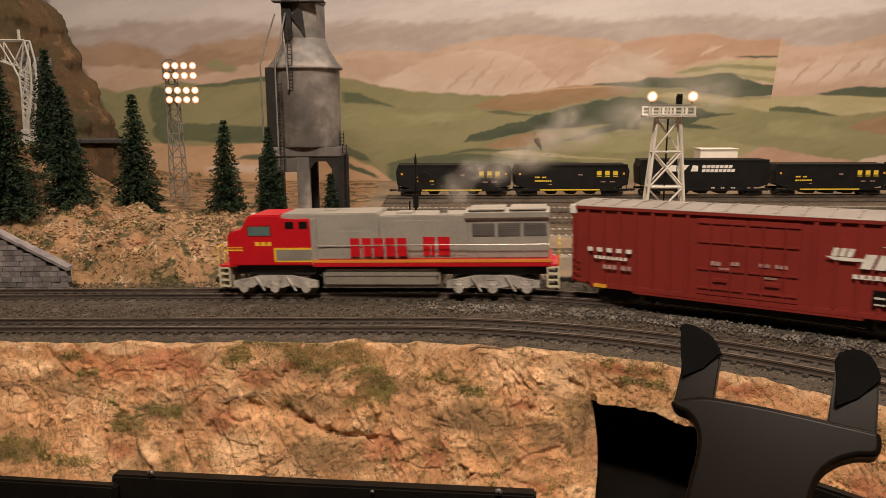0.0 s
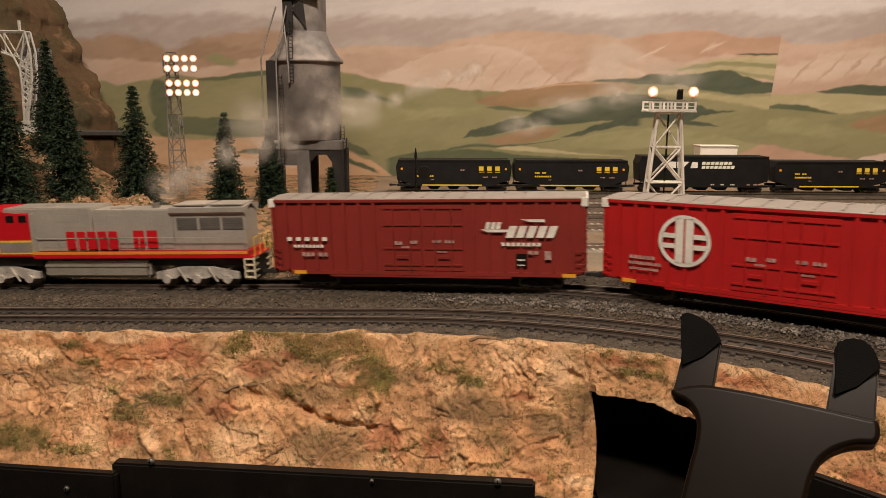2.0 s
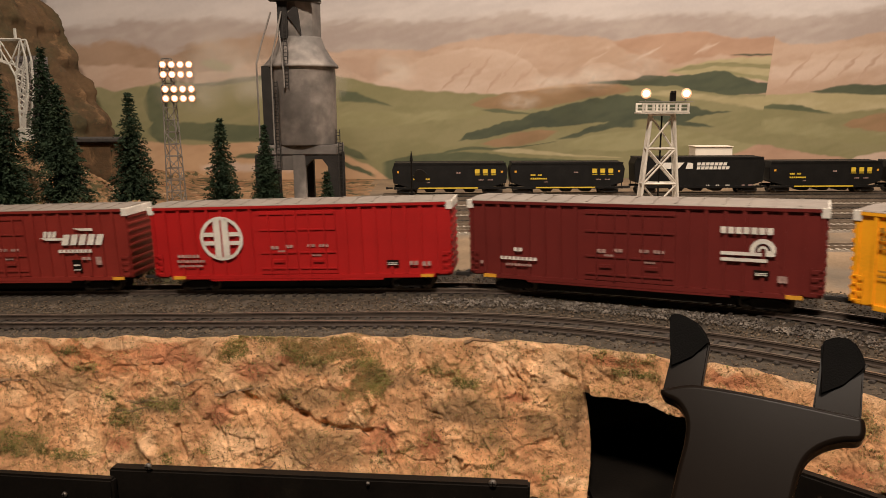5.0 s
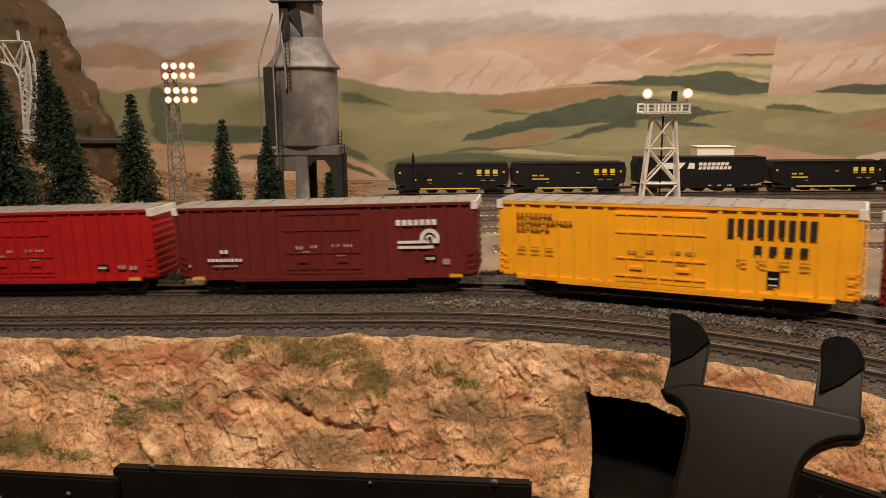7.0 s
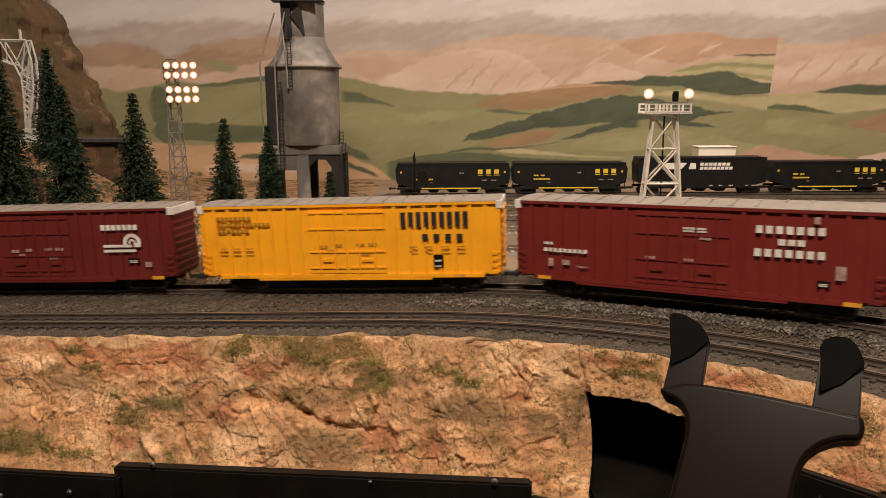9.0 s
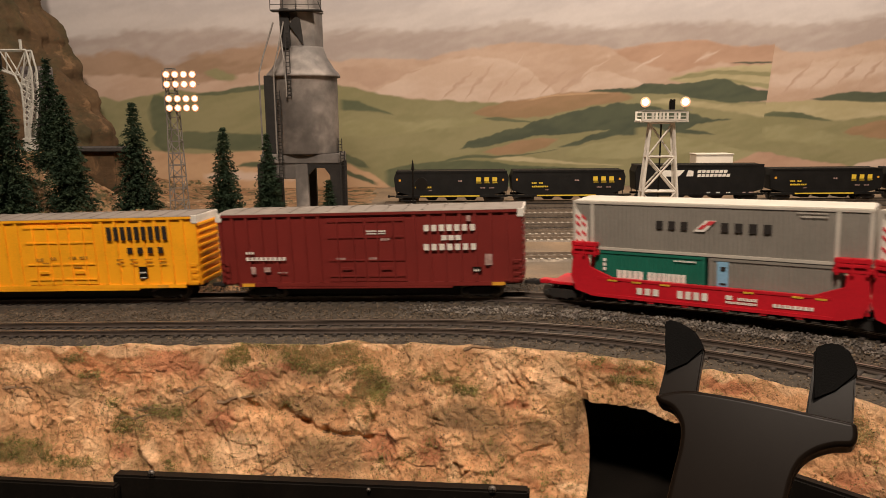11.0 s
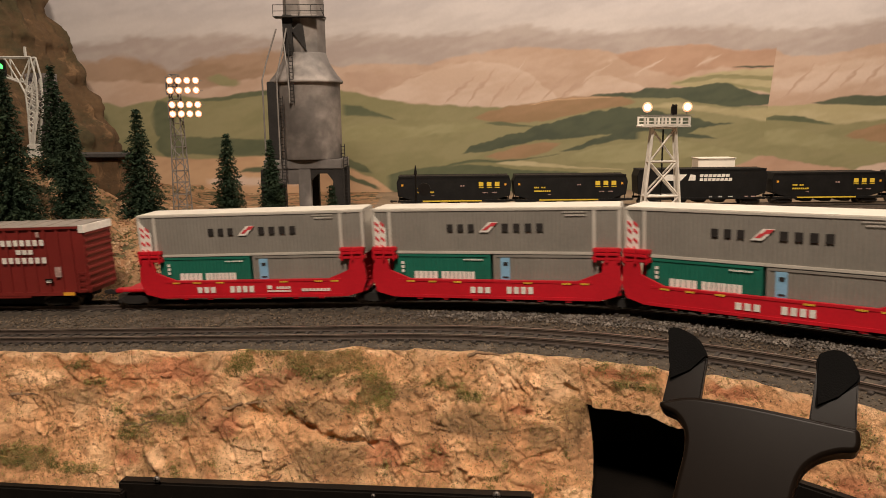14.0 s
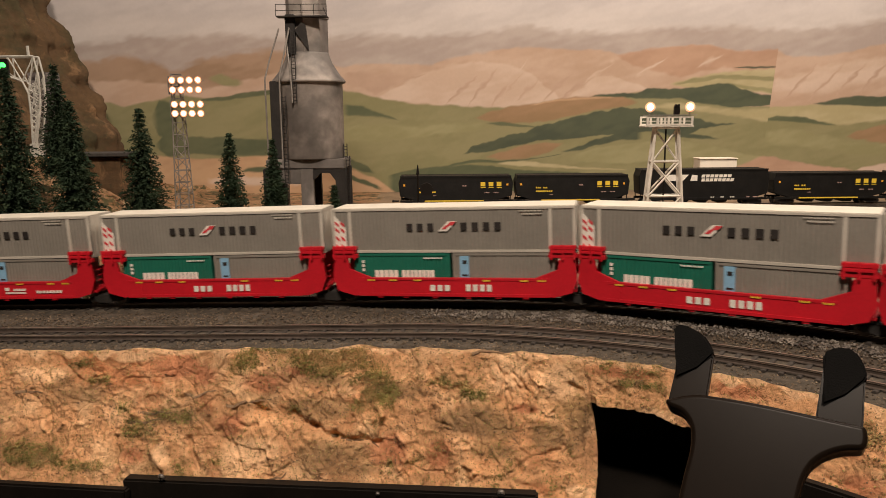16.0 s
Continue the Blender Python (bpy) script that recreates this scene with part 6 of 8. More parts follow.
    for e in (-1, 1):
        xo = -0.1230 if e < 0 else 0.1215
        for s in (-1, 1):
            bm = bmesh.new()
            for k in range(4):
                z = 0.0070 + k * 0.0045
                a, b = sorted((xo, xo - e * 0.0085))
                ya, yb = sorted((s * 0.0085, s * 0.0165))
                box(bm, a, b, ya, yb, z, z + 0.0011)
            a, b = sorted((xo - e * 0.0085, xo - e * 0.0075))
            ya, yb = sorted((s * 0.0085, s * 0.0165))
            box(bm, a, b, ya, yb, 0.0070, 0.0215)
            yc = s * 0.0163
            box(bm, *sorted((xo, xo - e * 0.0012)), *sorted((yc, yc + s * 0.0004)), 0.0065, 0.0225)
            part("end_steps", bm, M_STEP, loco, "cream end steps")
        part("platform", boxes((*sorted((xo, xo - e * 0.0140)), -0.0160, 0.0160, 0.0218, 0.0230), bevel=0.0002), M_LOCO_RED, loco)
        bm = bmesh.new()
        for s in (-1, 1):
            rod(bm, (xo, s * 0.0155, 0.0225), (xo, s * 0.0155, 0.0365), 0.0004, 6)
            rod(bm, (xo, s * 0.0155, 0.0365), (xo, s * 0.0050, 0.0365), 0.0004, 6)
            rod(bm, (xo, s * 0.0050, 0.0225), (xo, s * 0.0050, 0.0365), 0.0004, 6)
        part("end_rail", bm, M_LOCO_YELLOW, loco, "yellow end handrail")
        part("pilot", boxes((*sorted((xo - e * 0.001, xo - e * 0.003)), -0.0145, 0.0145, 0.0045, 0.0215), bevel=0.0004), M_STEP if e < 0 else M_UNDER, loco)
        coupler(loco, xo, e)
    return loco


loco = locomotive()

# middles of the cars along the line at the start, and half the distance of their trucks
TRAIN = [(loco, 0.0080, 0.0790), (rio, 0.2550, 0.0800), (cross, 0.4935, 0.0800), (arc, 0.7310, 0.0800), (yellow, 0.9715, 0.0795), (stacked, 1.2075, 0.0800)]
TRAIN += [(w, 1.4460 + 0.1812 * i, 0.0907) for i, w in enumerate(wells)]
RUN = [(0, 0.0), (2, -0.2175), (4, -0.4340), (6.5, -0.7095), (9, -0.9880), (11.5, -1.2635), (14, -1.5380), (16, -1.7520)]


def run(t):
    for (a, u), (b, v) in zip(RUN, RUN[1:]):
        if t <= b:
            return u + (v - u) * (t - a) / (b - a)
    return RUN[-1][1]


def car_pose(middle, half, t):
    s = middle + run(t)
    xa, ya, _ = line(FAR, s - half)
    xb, yb, _ = line(FAR, s + half)
    return TILT @ Matrix.Translation(((xa + xb) / 2, (ya + yb) / 2, 0)) @ Matrix.Rotation(math.atan2(yb - ya, xb - xa), 4, "Z")


def motions():
    for ob, middle, half in TRAIN:
        walk(ob, [(i * 0.5, car_pose(middle, half, i * 0.5)) for i in range(33)])
    smoke_motions()


# ---- fascia boards and the recess ----
def board(name, a, b, z0, z1, thick, material, label, category="fascia"):
    """An upright board from a to b (x, y), its top running from z1[0] to z1[1]."""
    (ax, ay), (bx, by) = a, b
    d = Vector((bx - ax, by - ay, 0)).normalized()
    n = Vector((d.y, -d.x, 0)) * thick
    bm = bmesh.new()
    v = [bm.verts.new((x + o.x, y + o.y, z)) for o in (Vector(), n) for x, y, z in ((ax, ay, z0), (bx, by, z0), (bx, by, z1[1]), (ax, ay, z1[0]))]
    for f in ((3, 2, 1, 0), (4, 5, 6, 7), (0, 1, 5, 4), (1, 2, 6, 5), (2, 3, 7, 6), (3, 0, 4, 7)):
        bm.faces.new([v[i] for i in f])
    bmesh.ops.bevel(bm, geom=bm.edges[:], offset=0.0012, segments=2, affect="EDGES", clamp_overlap=True)
    return tagged(link(name, bm, material), label, category, kind="structure")


board("fascia", (-1.3, 0.534), (-0.1865, 0.3900), -0.40, (-0.0790, -0.0772), 0.006, M_BLACK, "black painted fascia board under the rock")
main_board = board("fascia", (-0.1905, 0.3985), (0.0450, 0.3620), -0.40, (-0.0736, -0.0668), 0.008, M_BLACK, "black painted fascia board held by screws")
board("fascia", (0.0450, 0.3600), (0.150, 0.3100), -0.40, (-0.0742, -0.0752), 0.006, M_BLACK, "black painted fascia board below the recess")
board("fascia", (0.1440, 0.3157), (0.30, 0.1529), -0.40, (-0.0300, -0.0300), 0.006, M_BLACK, "black painted fascia board by the curve")
recess = thing("fascia_recess", "open black box let into the rock face", "recess", kind="structure")
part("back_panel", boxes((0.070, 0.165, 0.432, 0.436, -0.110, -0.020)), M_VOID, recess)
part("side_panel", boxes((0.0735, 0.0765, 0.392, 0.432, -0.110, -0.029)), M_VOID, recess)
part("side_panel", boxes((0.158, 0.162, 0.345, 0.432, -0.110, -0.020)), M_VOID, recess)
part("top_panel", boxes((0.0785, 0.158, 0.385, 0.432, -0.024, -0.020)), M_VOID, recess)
part("bottom_panel", boxes((0.0760, 0.140, 0.345, 0.432, -0.0790, -0.0715)), M_BLACK, recess)


def screw(x, y, z, r):
    s = thing("screw", "small steel screw in the black fascia", "screw", Matrix.Translation((x, y, z)) @ Matrix.Rotation(radians(-9), 4, "Z"), group="fascia screws")
    bm = bmesh.new()
    rod(bm, (0, 0, 0), (0, -0.0012, 0), r, 16, r * 0.75)
    part("head", bm, M_SCREW, s, smooth=True)
    part("slot", boxes((-r * 0.7, r * 0.7, -0.0014, -0.0011, -0.0002, 0.0002), (-0.0002, 0.0002, -0.0014, -0.0011, -r * 0.7, r * 0.7)), M_BLACK, s)


screw(-0.1672, 0.3868, -0.0705, 0.0022)
screw(-0.0420, 0.3672, -0.0715, 0.0012)
screw(0.0245, 0.3570, -0.0665, 0.0022)
screw(-0.2160, 0.3876, -0.0875, 0.0018)
screw(-0.2590, 0.3933, -0.0925, 0.0018)

for p, paint_of, words in (((-0.106, 0.374, -0.088), (0.55, 0.02, 0.02), "small red push button in the black fascia"), ((-0.09, 0.369, -0.086), (0.62, 0.46, 0.03), "small yellow push button in the black fascia")):
    button = thing("push_button", words, "button", Matrix.Translation((p[0], p[1], p[2] - 0.0015)) @ Matrix.Rotation(radians(-9), 4, "Z"), group="fascia buttons")
    bm = bmesh.new()
    rod(bm, (0, 0, 0), (0, -0.0045, 0), 0.0020, 14, 0.0016)
    part("cap", bm, mat("button_plastic", paint_of, 0.4, 0, 90, 0.05, 0.0), button, smooth=True)
    bm = bmesh.new()
    rod(bm, (0, 0.0030, 0), (0, -0.0006, 0), 0.0023, 16)
    part("collar", bm, M_SCREW, button)

knob = thing("throttle_knob", "black round control knob on the fascia by the curve", "knob", Matrix.Translation((0.1612, 0.2925, -0.0430)) @ Matrix.Rotation(radians(44), 4, "Z"))
bm = bmesh.new()
lathe(bm, [(0.0062, 0.0), (0.0062, 0.0016), (0.0050, 0.0022), (0.0047, 0.0085), (0.0040, 0.0095)], 24)
bmesh.ops.transform(bm, verts=bm.verts[:], matrix=Matrix.Rotation(radians(90), 4, "X"))
part("dial", bm, M_PLASTIC, knob, smooth=True)
part("pointer", boxes((-0.0004, 0.0004, -0.0100, -0.0094, 0.0006, 0.0040)), M_WHITE_MARK, knob, "pale pointer line")


# ---- phone holder in front of the layout ----
def holder():
    ob = thing("phone_holder", "black plastic clamp holder with two padded arms", "phone holder")
    m = Matrix(((0.9279, 0.0, 0.3729, 0.10894), (-0.2867, 0.6395, 0.7134, 0.23790), (0.2385, 0.7688, -0.5934, 0.02896), (0, 0, 0, 1)))
    ob.matrix_world = m

    def plate(name, outline, z0, z1, material, label, bevel, parent=ob):
        bm = bmesh.new()
        a = [bm.verts.new((x / 1000, y / 1000, z0)) for x, y in outline]
        b = [bm.verts.new((x / 1000, y / 1000, z1)) for x, y in outline]
        n = len(a)
        for i in range(n):
            bm.faces.new((a[i], a[(i + 1) % n], b[(i + 1) % n], b[i]))
        bm.faces.new(a)
        bm.faces.new(b[::-1])
        bmesh.ops.bevel(bm, geom=bm.edges[:], offset=bevel, segments=3, affect="EDGES", clamp_overlap=True)
        return part(name, bm, material, parent, label)

    def rounded(name, outline, z0, z1, radius, material, label):
        """A plate with a smooth outline and a broadly rounded front edge."""
        pts = [Vector((x / 1000, y / 1000)) for x, y in outline]
        n, fine = len(pts), []
        for i in range(n):
            a, b, c, d = pts[i - 1], pts[i], pts[(i + 1) % n], pts[(i + 2) % n]
            steps = max(2, int((c - b).length / 0.0012))
            for k in range(steps):
                u = k / steps
                h = (c - b).length
                ta, tb = (c - a).normalized() * h, (d - b).normalized() * h
                fine.append(b * (2 * u ** 3 - 3 * u ** 2 + 1) + ta * (u ** 3 - 2 * u ** 2 + u) + c * (3 * u ** 2 - 2 * u ** 3) + tb * (u ** 3 - u ** 2))
        n = len(fine)
        turn = sum(fine[i - 1].cross(fine[i]) for i in range(n))
        bm, prev, first = bmesh.new(), None, None
        for step in range(7):
            ang = math.pi / 2 * step / 6
            inset, z = radius * (1 - math.sin(ang)), z0 + radius * (1 - math.cos(ang))
            ring = []
            for i in range(n):
                d = (fine[(i + 2) % n] - fine[i - 2]).normalized()
                side = Vector((-d.y, d.x)) * (1 if turn > 0 else -1)
                p = fine[i] + side * inset
                ring.append(bm.verts.new((p.x, p.y, z)))
            if prev:
                for i in range(n):
                    bm.faces.new((prev[i], prev[(i + 1) % n], ring[(i + 1) % n], ring[i]))
            else:
                first = bm.faces.new(ring)
            prev = ring
        ring = [bm.verts.new((v.co.x, v.co.y, z1)) for v in prev]
        for i in range(n):
            bm.faces.new((prev[i], prev[(i + 1) % n], ring[(i + 1) % n], ring[i]))
        bm.faces.new(ring)
        bmesh.ops.recalc_face_normals(bm, faces=bm.faces[:])
        made = part(name, bm, material, ob, label, smooth=True)
        for f in made.data.polygons:
            f.use_smooth = len(f.vertices) == 4
        return made

    rounded("body", [(-35, 8), (-34.5, 5.5), (-30.5, 2.7), (-28.3, -2.7), (-29.3, -9.6), (-33.5, -20), (-38, -31), (-44, -44), (-52, -62), (-20, -70), (-10, -53), (-4.5, -43), (0.5, -33), (4.4, -25),
                   (8, -20.5), (13, -17.7), (19, -16.5), (24.3, -16.7), (26.2, -14.5), (26.9, -10.3), (25.6, -9), (-21, 7.8)], -0.001, 0.009, 0.0017, M_PLASTIC, "broad satin black plate")
    # Each pad's outline also takes in the slanting shadow across its arm.
    left = plate("arm", [(-34.9, 6.5), (-28, 24), (-26, 31), (-18, 28.5), (-15.3, 23), (-21, 6)], 0.0005, 0.0045, M_PLASTIC, "satin black arm", 0.0006)
    plate("grip_pad_and_shade", [(-27.9, 36.1), (-26.3, 37), (-22.4, 35.4), (-17.4, 30.9), (-15.5, 26.1), (-15.1, 22.5), (-22.1, 18.7), (-31.0, 14.9), (-28.2, 23.5), (-27.5, 29.6)], -0.0006, 0.0056, M_RUBBER, "matt black rubber pad and the shaded arm below it", 0.0012, left)
    right = plate("arm", [(12.4, -5.5), (18.7, 10.7), (20.9, 16.5), (31.0, 13), (31.6, 7.8), (26.1, -10)], 0.0005, 0.0045, M_PLASTIC, "satin black arm", 0.0006)
    plate("grip_pad_and_shade", [(20.6, 17.4), (23.3, 18.9), (27.7, 18.8), (30.7, 16.7), (32, 12.4), (32.1, 7.2), (31, 5.7), (23.6, 2), (15.2, -1.5), (18.1, 6.7)], -0.0006, 0.0056, M_RUBBER, "matt black rubber pad and the shaded arm below it", 0.0012, right)
    bm = bmesh.new()
    rod(bm, (-0.030, -0.058, 0.006), (-0.036, -0.075, 0.10), 0.009, 18)
    part("stem", bm, M_PLASTIC, ob, "black mounting stem")
    return ob


holder()

# ---- stone wing wall beside the track ----


def wing_wall():
    wall = thing("wing_wall", "grey cut-stone wing wall with a sloping coping", "stone wall", kind="structure")
    # runs along the far line, its top falling towards the viewer's side
    sx = lambda s: beside(FAR, s, 0.0225, 0)
    lo, hi = -0.56, -0.2620

    def top(s):
        return 0.0125 + (hi - s) * 0.52

    bm = bmesh.new()
    prev = None
    for i in range(13):
        s = lo + (hi - lo) * i / 12
        ring = [bm.verts.new(beside(FAR, s, o, z)) for o, z in ((0.0232, -0.012), (0.0232, min(top(s), 0.10)), (0.0275, min(top(s), 0.10)), (0.0275, -0.012))]
        if prev:
            for k in range(4):
                bm.faces.new((prev[k], prev[(k + 1) % 4], ring[(k + 1) % 4], ring[k]))
        else:
            bm.faces.new(ring)
        prev = ring
    bm.faces.new(prev[::-1])
    part("wall_core", bm, M_MORTAR, wall)
    rng = random.Random(8)
    h = 0.0044
    for r in range(24):
        z = -0.0105 + r * h
        s = hi + (r % 2) * 0.003
        while s > lo + 0.08:
            w = rng.uniform(0.0062, 0.0098)
            if z + h < top(s - w) + 0.004 and z + h * 0.3 < top(s):
                zt = min(z + h - 0.0004, top(s) - 0.0002)
                if zt > z + 0.0008:
                    bm = bmesh.new()
                    d = rng.uniform(0.0, 0.0008)
                    a = [bm.verts.new(beside(FAR, q, o, zz)) for o in (0.0234, 0.0222 - d) for q, zz in ((s - w + 0.0004, z), (s, z), (s, zt), (s - w + 0.0004, zt))]
                    for f in ((0, 1, 2, 3), (7, 6, 5, 4), (0, 4, 5, 1), (1, 5, 6, 2), (2, 6, 7, 3), (3, 7, 4, 0)):
                        bm.faces.new([a[i] for i in f])
                    part("stone", bm, M_STONE, wall)
            s -= w
    bm = bmesh.new()
    prev = None
    for i in range(25):
        s = lo + 0.20 + (hi + 0.002 - lo - 0.20) * i / 24
        j = noise.noise((s * 200, 1, 1)) * 0.0006
        ring = [bm.verts.new(beside(FAR, s, o, top(s) + z + j)) for o, z in ((0.0205, 0.0002), (0.0205, 0.0030), (0.0285, 0.0034), (0.0285, 0.0002))]
        if prev:
            for k in range(4):
                bm.faces.new((prev[k], prev[(k + 1) % 4], ring[(k + 1) % 4], ring[k]))
        else:
            bm.faces.new(ring)
        prev = ring
    bm.faces.new(prev[::-1])
    part("coping", bm, M_STONE, wall, "rough sloping coping stones")


wing_wall()


# ---- trees ----
def conifer(x, y, top, radius, seed, label="dark green miniature conifer on the hillside"):
    rng = random.Random(seed)
    base = height(x, y) - 0.002
    tree = thing("conifer", label, "tree", Matrix.Translation((x, y, base)), group="conifers")
    h = top - base
    bm = bmesh.new()
    rod(bm, (0, 0, -0.004), (0, 0, h * 0.92), 0.0022, 8, 0.0004)
    part("trunk", bm, M_TRUNK, tree)
    verts, faces = [], []
    levels = max(10, int(h / 0.0048))
    for k in range(levels):
        u = (k + 0.3) / levels
        z = h * (0.05 + 0.93 * u)
        r = radius * (1 - u) ** 0.80 * rng.uniform(0.85, 1.15) + 0.0018
        n = max(6, int(17 * (1 - u) + 6))
        for i in range(n):
            a = math.tau * (i + rng.uniform(-0.35, 0.35)) / n + k * 0.7
            reach = r * rng.uniform(0.62, 1.12)
            steps = max(2, int(reach / 0.0030))
            for q in range(steps + 1):
                f = (q + 0.5) / (steps + 1)
                px, py = math.cos(a) * reach * f, math.sin(a) * reach * f
                pz = z - reach * f * 0.42 + rng.uniform(-0.0010, 0.0010)
                for _ in range(6):
                    c = Vector((px + rng.gauss(0, 0.0010), py + rng.gauss(0, 0.0010), pz + rng.gauss(0, 0.0010)))
                    d = Vector((math.cos(a + rng.uniform(-1, 1)), math.sin(a + rng.uniform(-1, 1)), rng.uniform(-0.8, 0.4))).normalized() * rng.uniform(0.0014, 0.0027)
                    w = d.cross(Vector((rng.uniform(-1, 1), rng.uniform(-1, 1), 1))).normalized() * rng.uniform(0.0006, 0.0011)
                    up = d.cross(w).normalized() * 0.0006
                    b = len(verts)
                    verts.extend([tuple(c - d * 0.4), tuple(c + w), tuple(c - w), tuple(c + up), tuple(c + d)])
                    faces.extend([(b, b + 1, b + 3), (b, b + 3, b + 2), (b + 4, b + 3, b + 1), (b + 4, b + 2, b + 3), (b, b + 2, b + 4, b + 1)])
    me = bpy.data.meshes.new("crown")
    me.from_pydata(verts, [], faces)
    me.materials.append(M_PINE)
    c = new("crown", me)
    c.parent = tree
    return tree


conifer(-0.325, 0.790, 0.1474, 0.031, 1)
conifer(-0.234, 0.800, 0.1195, 0.0235, 2)
conifer(-0.203, 0.870, 0.1110, 0.0215, 3, "dark green miniature conifer beside the coaling tower")
conifer(-0.1318, 0.870, 0.0560, 0.0135, 4, "small dark conifer beside the coaling tower")
conifer(-0.416, 0.800, 0.1930, 0.027, 5)
conifer(-0.369, 0.730, 0.1540, 0.0265, 6)
conifer(-0.400, 0.680, 0.1830, 0.0285, 7)


# ---- coaling tower ----
def coaling_tower():
    cx, cy, g = -0.1680, 0.935, -0.010
    t = thing("coaling_tower", "weathered grey coaling tower with ladders and pipes", "coaling tower", Matrix.Translation((cx, cy, 0)))
    bm = bmesh.new()
    lathe(bm, [(0.0410, 0.0820), (0.0415, 0.0830), (0.0415, 0.1740), (0.0418, 0.1750)], 48)
    part("tank", bm, M_SILO, t, "smoke-stained cylindrical tank", smooth=True)
    bm = bmesh.new()
    lathe(bm, [(0.0452, 0.1745), (0.0455, 0.1762), (0.0450, 0.1778), (0.0385, 0.1850), (0.0300, 0.1985), (0.0262, 0.2090), (0.0255, 0.2110)], 48)
    part("cone_roof", bm, M_SILO, t, "flaring conical roof", smooth=True)
    bm = bmesh.new()
    lathe(bm, [(0.0258, 0.208), (0.0258, 0.2500), (0.0275, 0.2510), (0.0275, 0.2540), (0.0250, 0.2550), (0.0250, 0.36)], 8)
    part("head_house", bm, M_SILO, t, "faceted upper shaft")
    part("hoist_shaft", boxes((-0.0430, -0.0250, -0.030, -0.004, 0.0830, 0.1760), (-0.0215, -0.0100, -0.0270, -0.015, 0.2080, 0.2540), bevel=0.0008), M_SILO_DARK, t, "dark hoist shaft")
    bm = bmesh.new()
    prism(bm, [(-0.0100, 0.2350), (0.0060, 0.2120), (0.0030, 0.2420), (-0.0020, 0.2440)], -0.0285, -0.0235)
    part("chute", bm, M_SILO_DARK, t, "dark steel chute")
    part("base_cap", boxes((-0.0505, 0.0455, -0.035, 0.035, 0.0705, 0.0820), bevel=0.001), M_SILO, t, "concrete base slab")
    for x, y, w in ((-0.046, -0.028, 0.009), (-0.0010, -0.0300, 0.0075), (0.040, -0.028, 0.0065), (-0.046, 0.028, 0.008), (0.000, 0.028, 0.007), (0.040, 0.028, 0.0065)):
        part("leg", boxes((x - w, x + w, y - 0.0055, y + 0.0055, g, 0.0706), bevel=0.0007), M_SILO if x == -0.0010 else M_SILO_DARK, t, "concrete leg")
    bm = bmesh.new()
    prism(bm, [(0.0066, 0.0706), (0.0066, 0.0560), (0.0150, 0.0650), (0.0270, 0.0650), (0.0335, 0.0560), (0.0335, 0.0706)], -0.033, -0.024)
    part("arch", bm, M_SILO_DARK, t, "dark arched beam")
    part("beam", boxes((-0.037, -0.0085, -0.033, -0.024, 0.0520, 0.0706), bevel=0.0005), M_SILO, t)

    def ladder(x, y, z0, z1, w=0.0022, step=0.0042):
        bm = bmesh.new()
        for s in (-w, w):
            rod(bm, (x + s, y, z0), (x + s, y, z1), 0.0006, 5)
        z = z0 + step / 2
        while z < z1:
            rod(bm, (x - w, y, z), (x + w, y, z), 0.00045, 5)
            z += step
        part("ladder", bm, M_SILO_DARK, t, "thin steel ladder")

    ladder(-0.0235, -0.0445, g, 0.158)
    ladder(0.0500, -0.036, g, 0.0860)
    ladder(0.0440, -0.010, 0.082, 0.100)
    ladder(-0.0100, -0.0440, 0.150, 0.235)
    for pts in ([(-0.030, -0.022, 0.238), (-0.042, -0.028, 0.200), (-0.0475, -0.032, 0.178), (-0.0475, -0.032, 0.010)], [(-0.016, -0.030, 0.238), (-0.022, -0.040, 0.205), (-0.0275, -0.0445, 0.180), (-0.0275, -0.0445, 0.083)],
                [(-0.020, -0.030, 0.220), (-0.015, -0.042, 0.190), (-0.0130, -0.0455, 0.165), (-0.0130, -0.0455, 0.150)]):
        bm = bmesh.new()
        for a, b in zip(pts, pts[1:]):
            rod(bm, a, b, 0.0010, 8)
        part("pipe", bm, M_GREY, t, "bent grey pipe")
    bm = boxes((-0.030, 0.030, -0.036, -0.020, 0.2500, 0.2512))
    for x in (-0.030, -0.015, 0.0, 0.015, 0.030):
        rod(bm, (x, -0.0355, 0.2505), (x, -0.0355, 0.2640), 0.0004, 5)
    for z in (0.2570, 0.2640):
        rod(bm, (-0.030, -0.0355, z), (0.030, -0.0355, z), 0.0004, 5)
    rod(bm, (0.030, -0.0300, 0.2500), (0.024, -0.0200, 0.2620), 0.0006, 5)
    part("platform", bm, M_SILO_DARK, t, "railed steel platform")


coaling_tower()


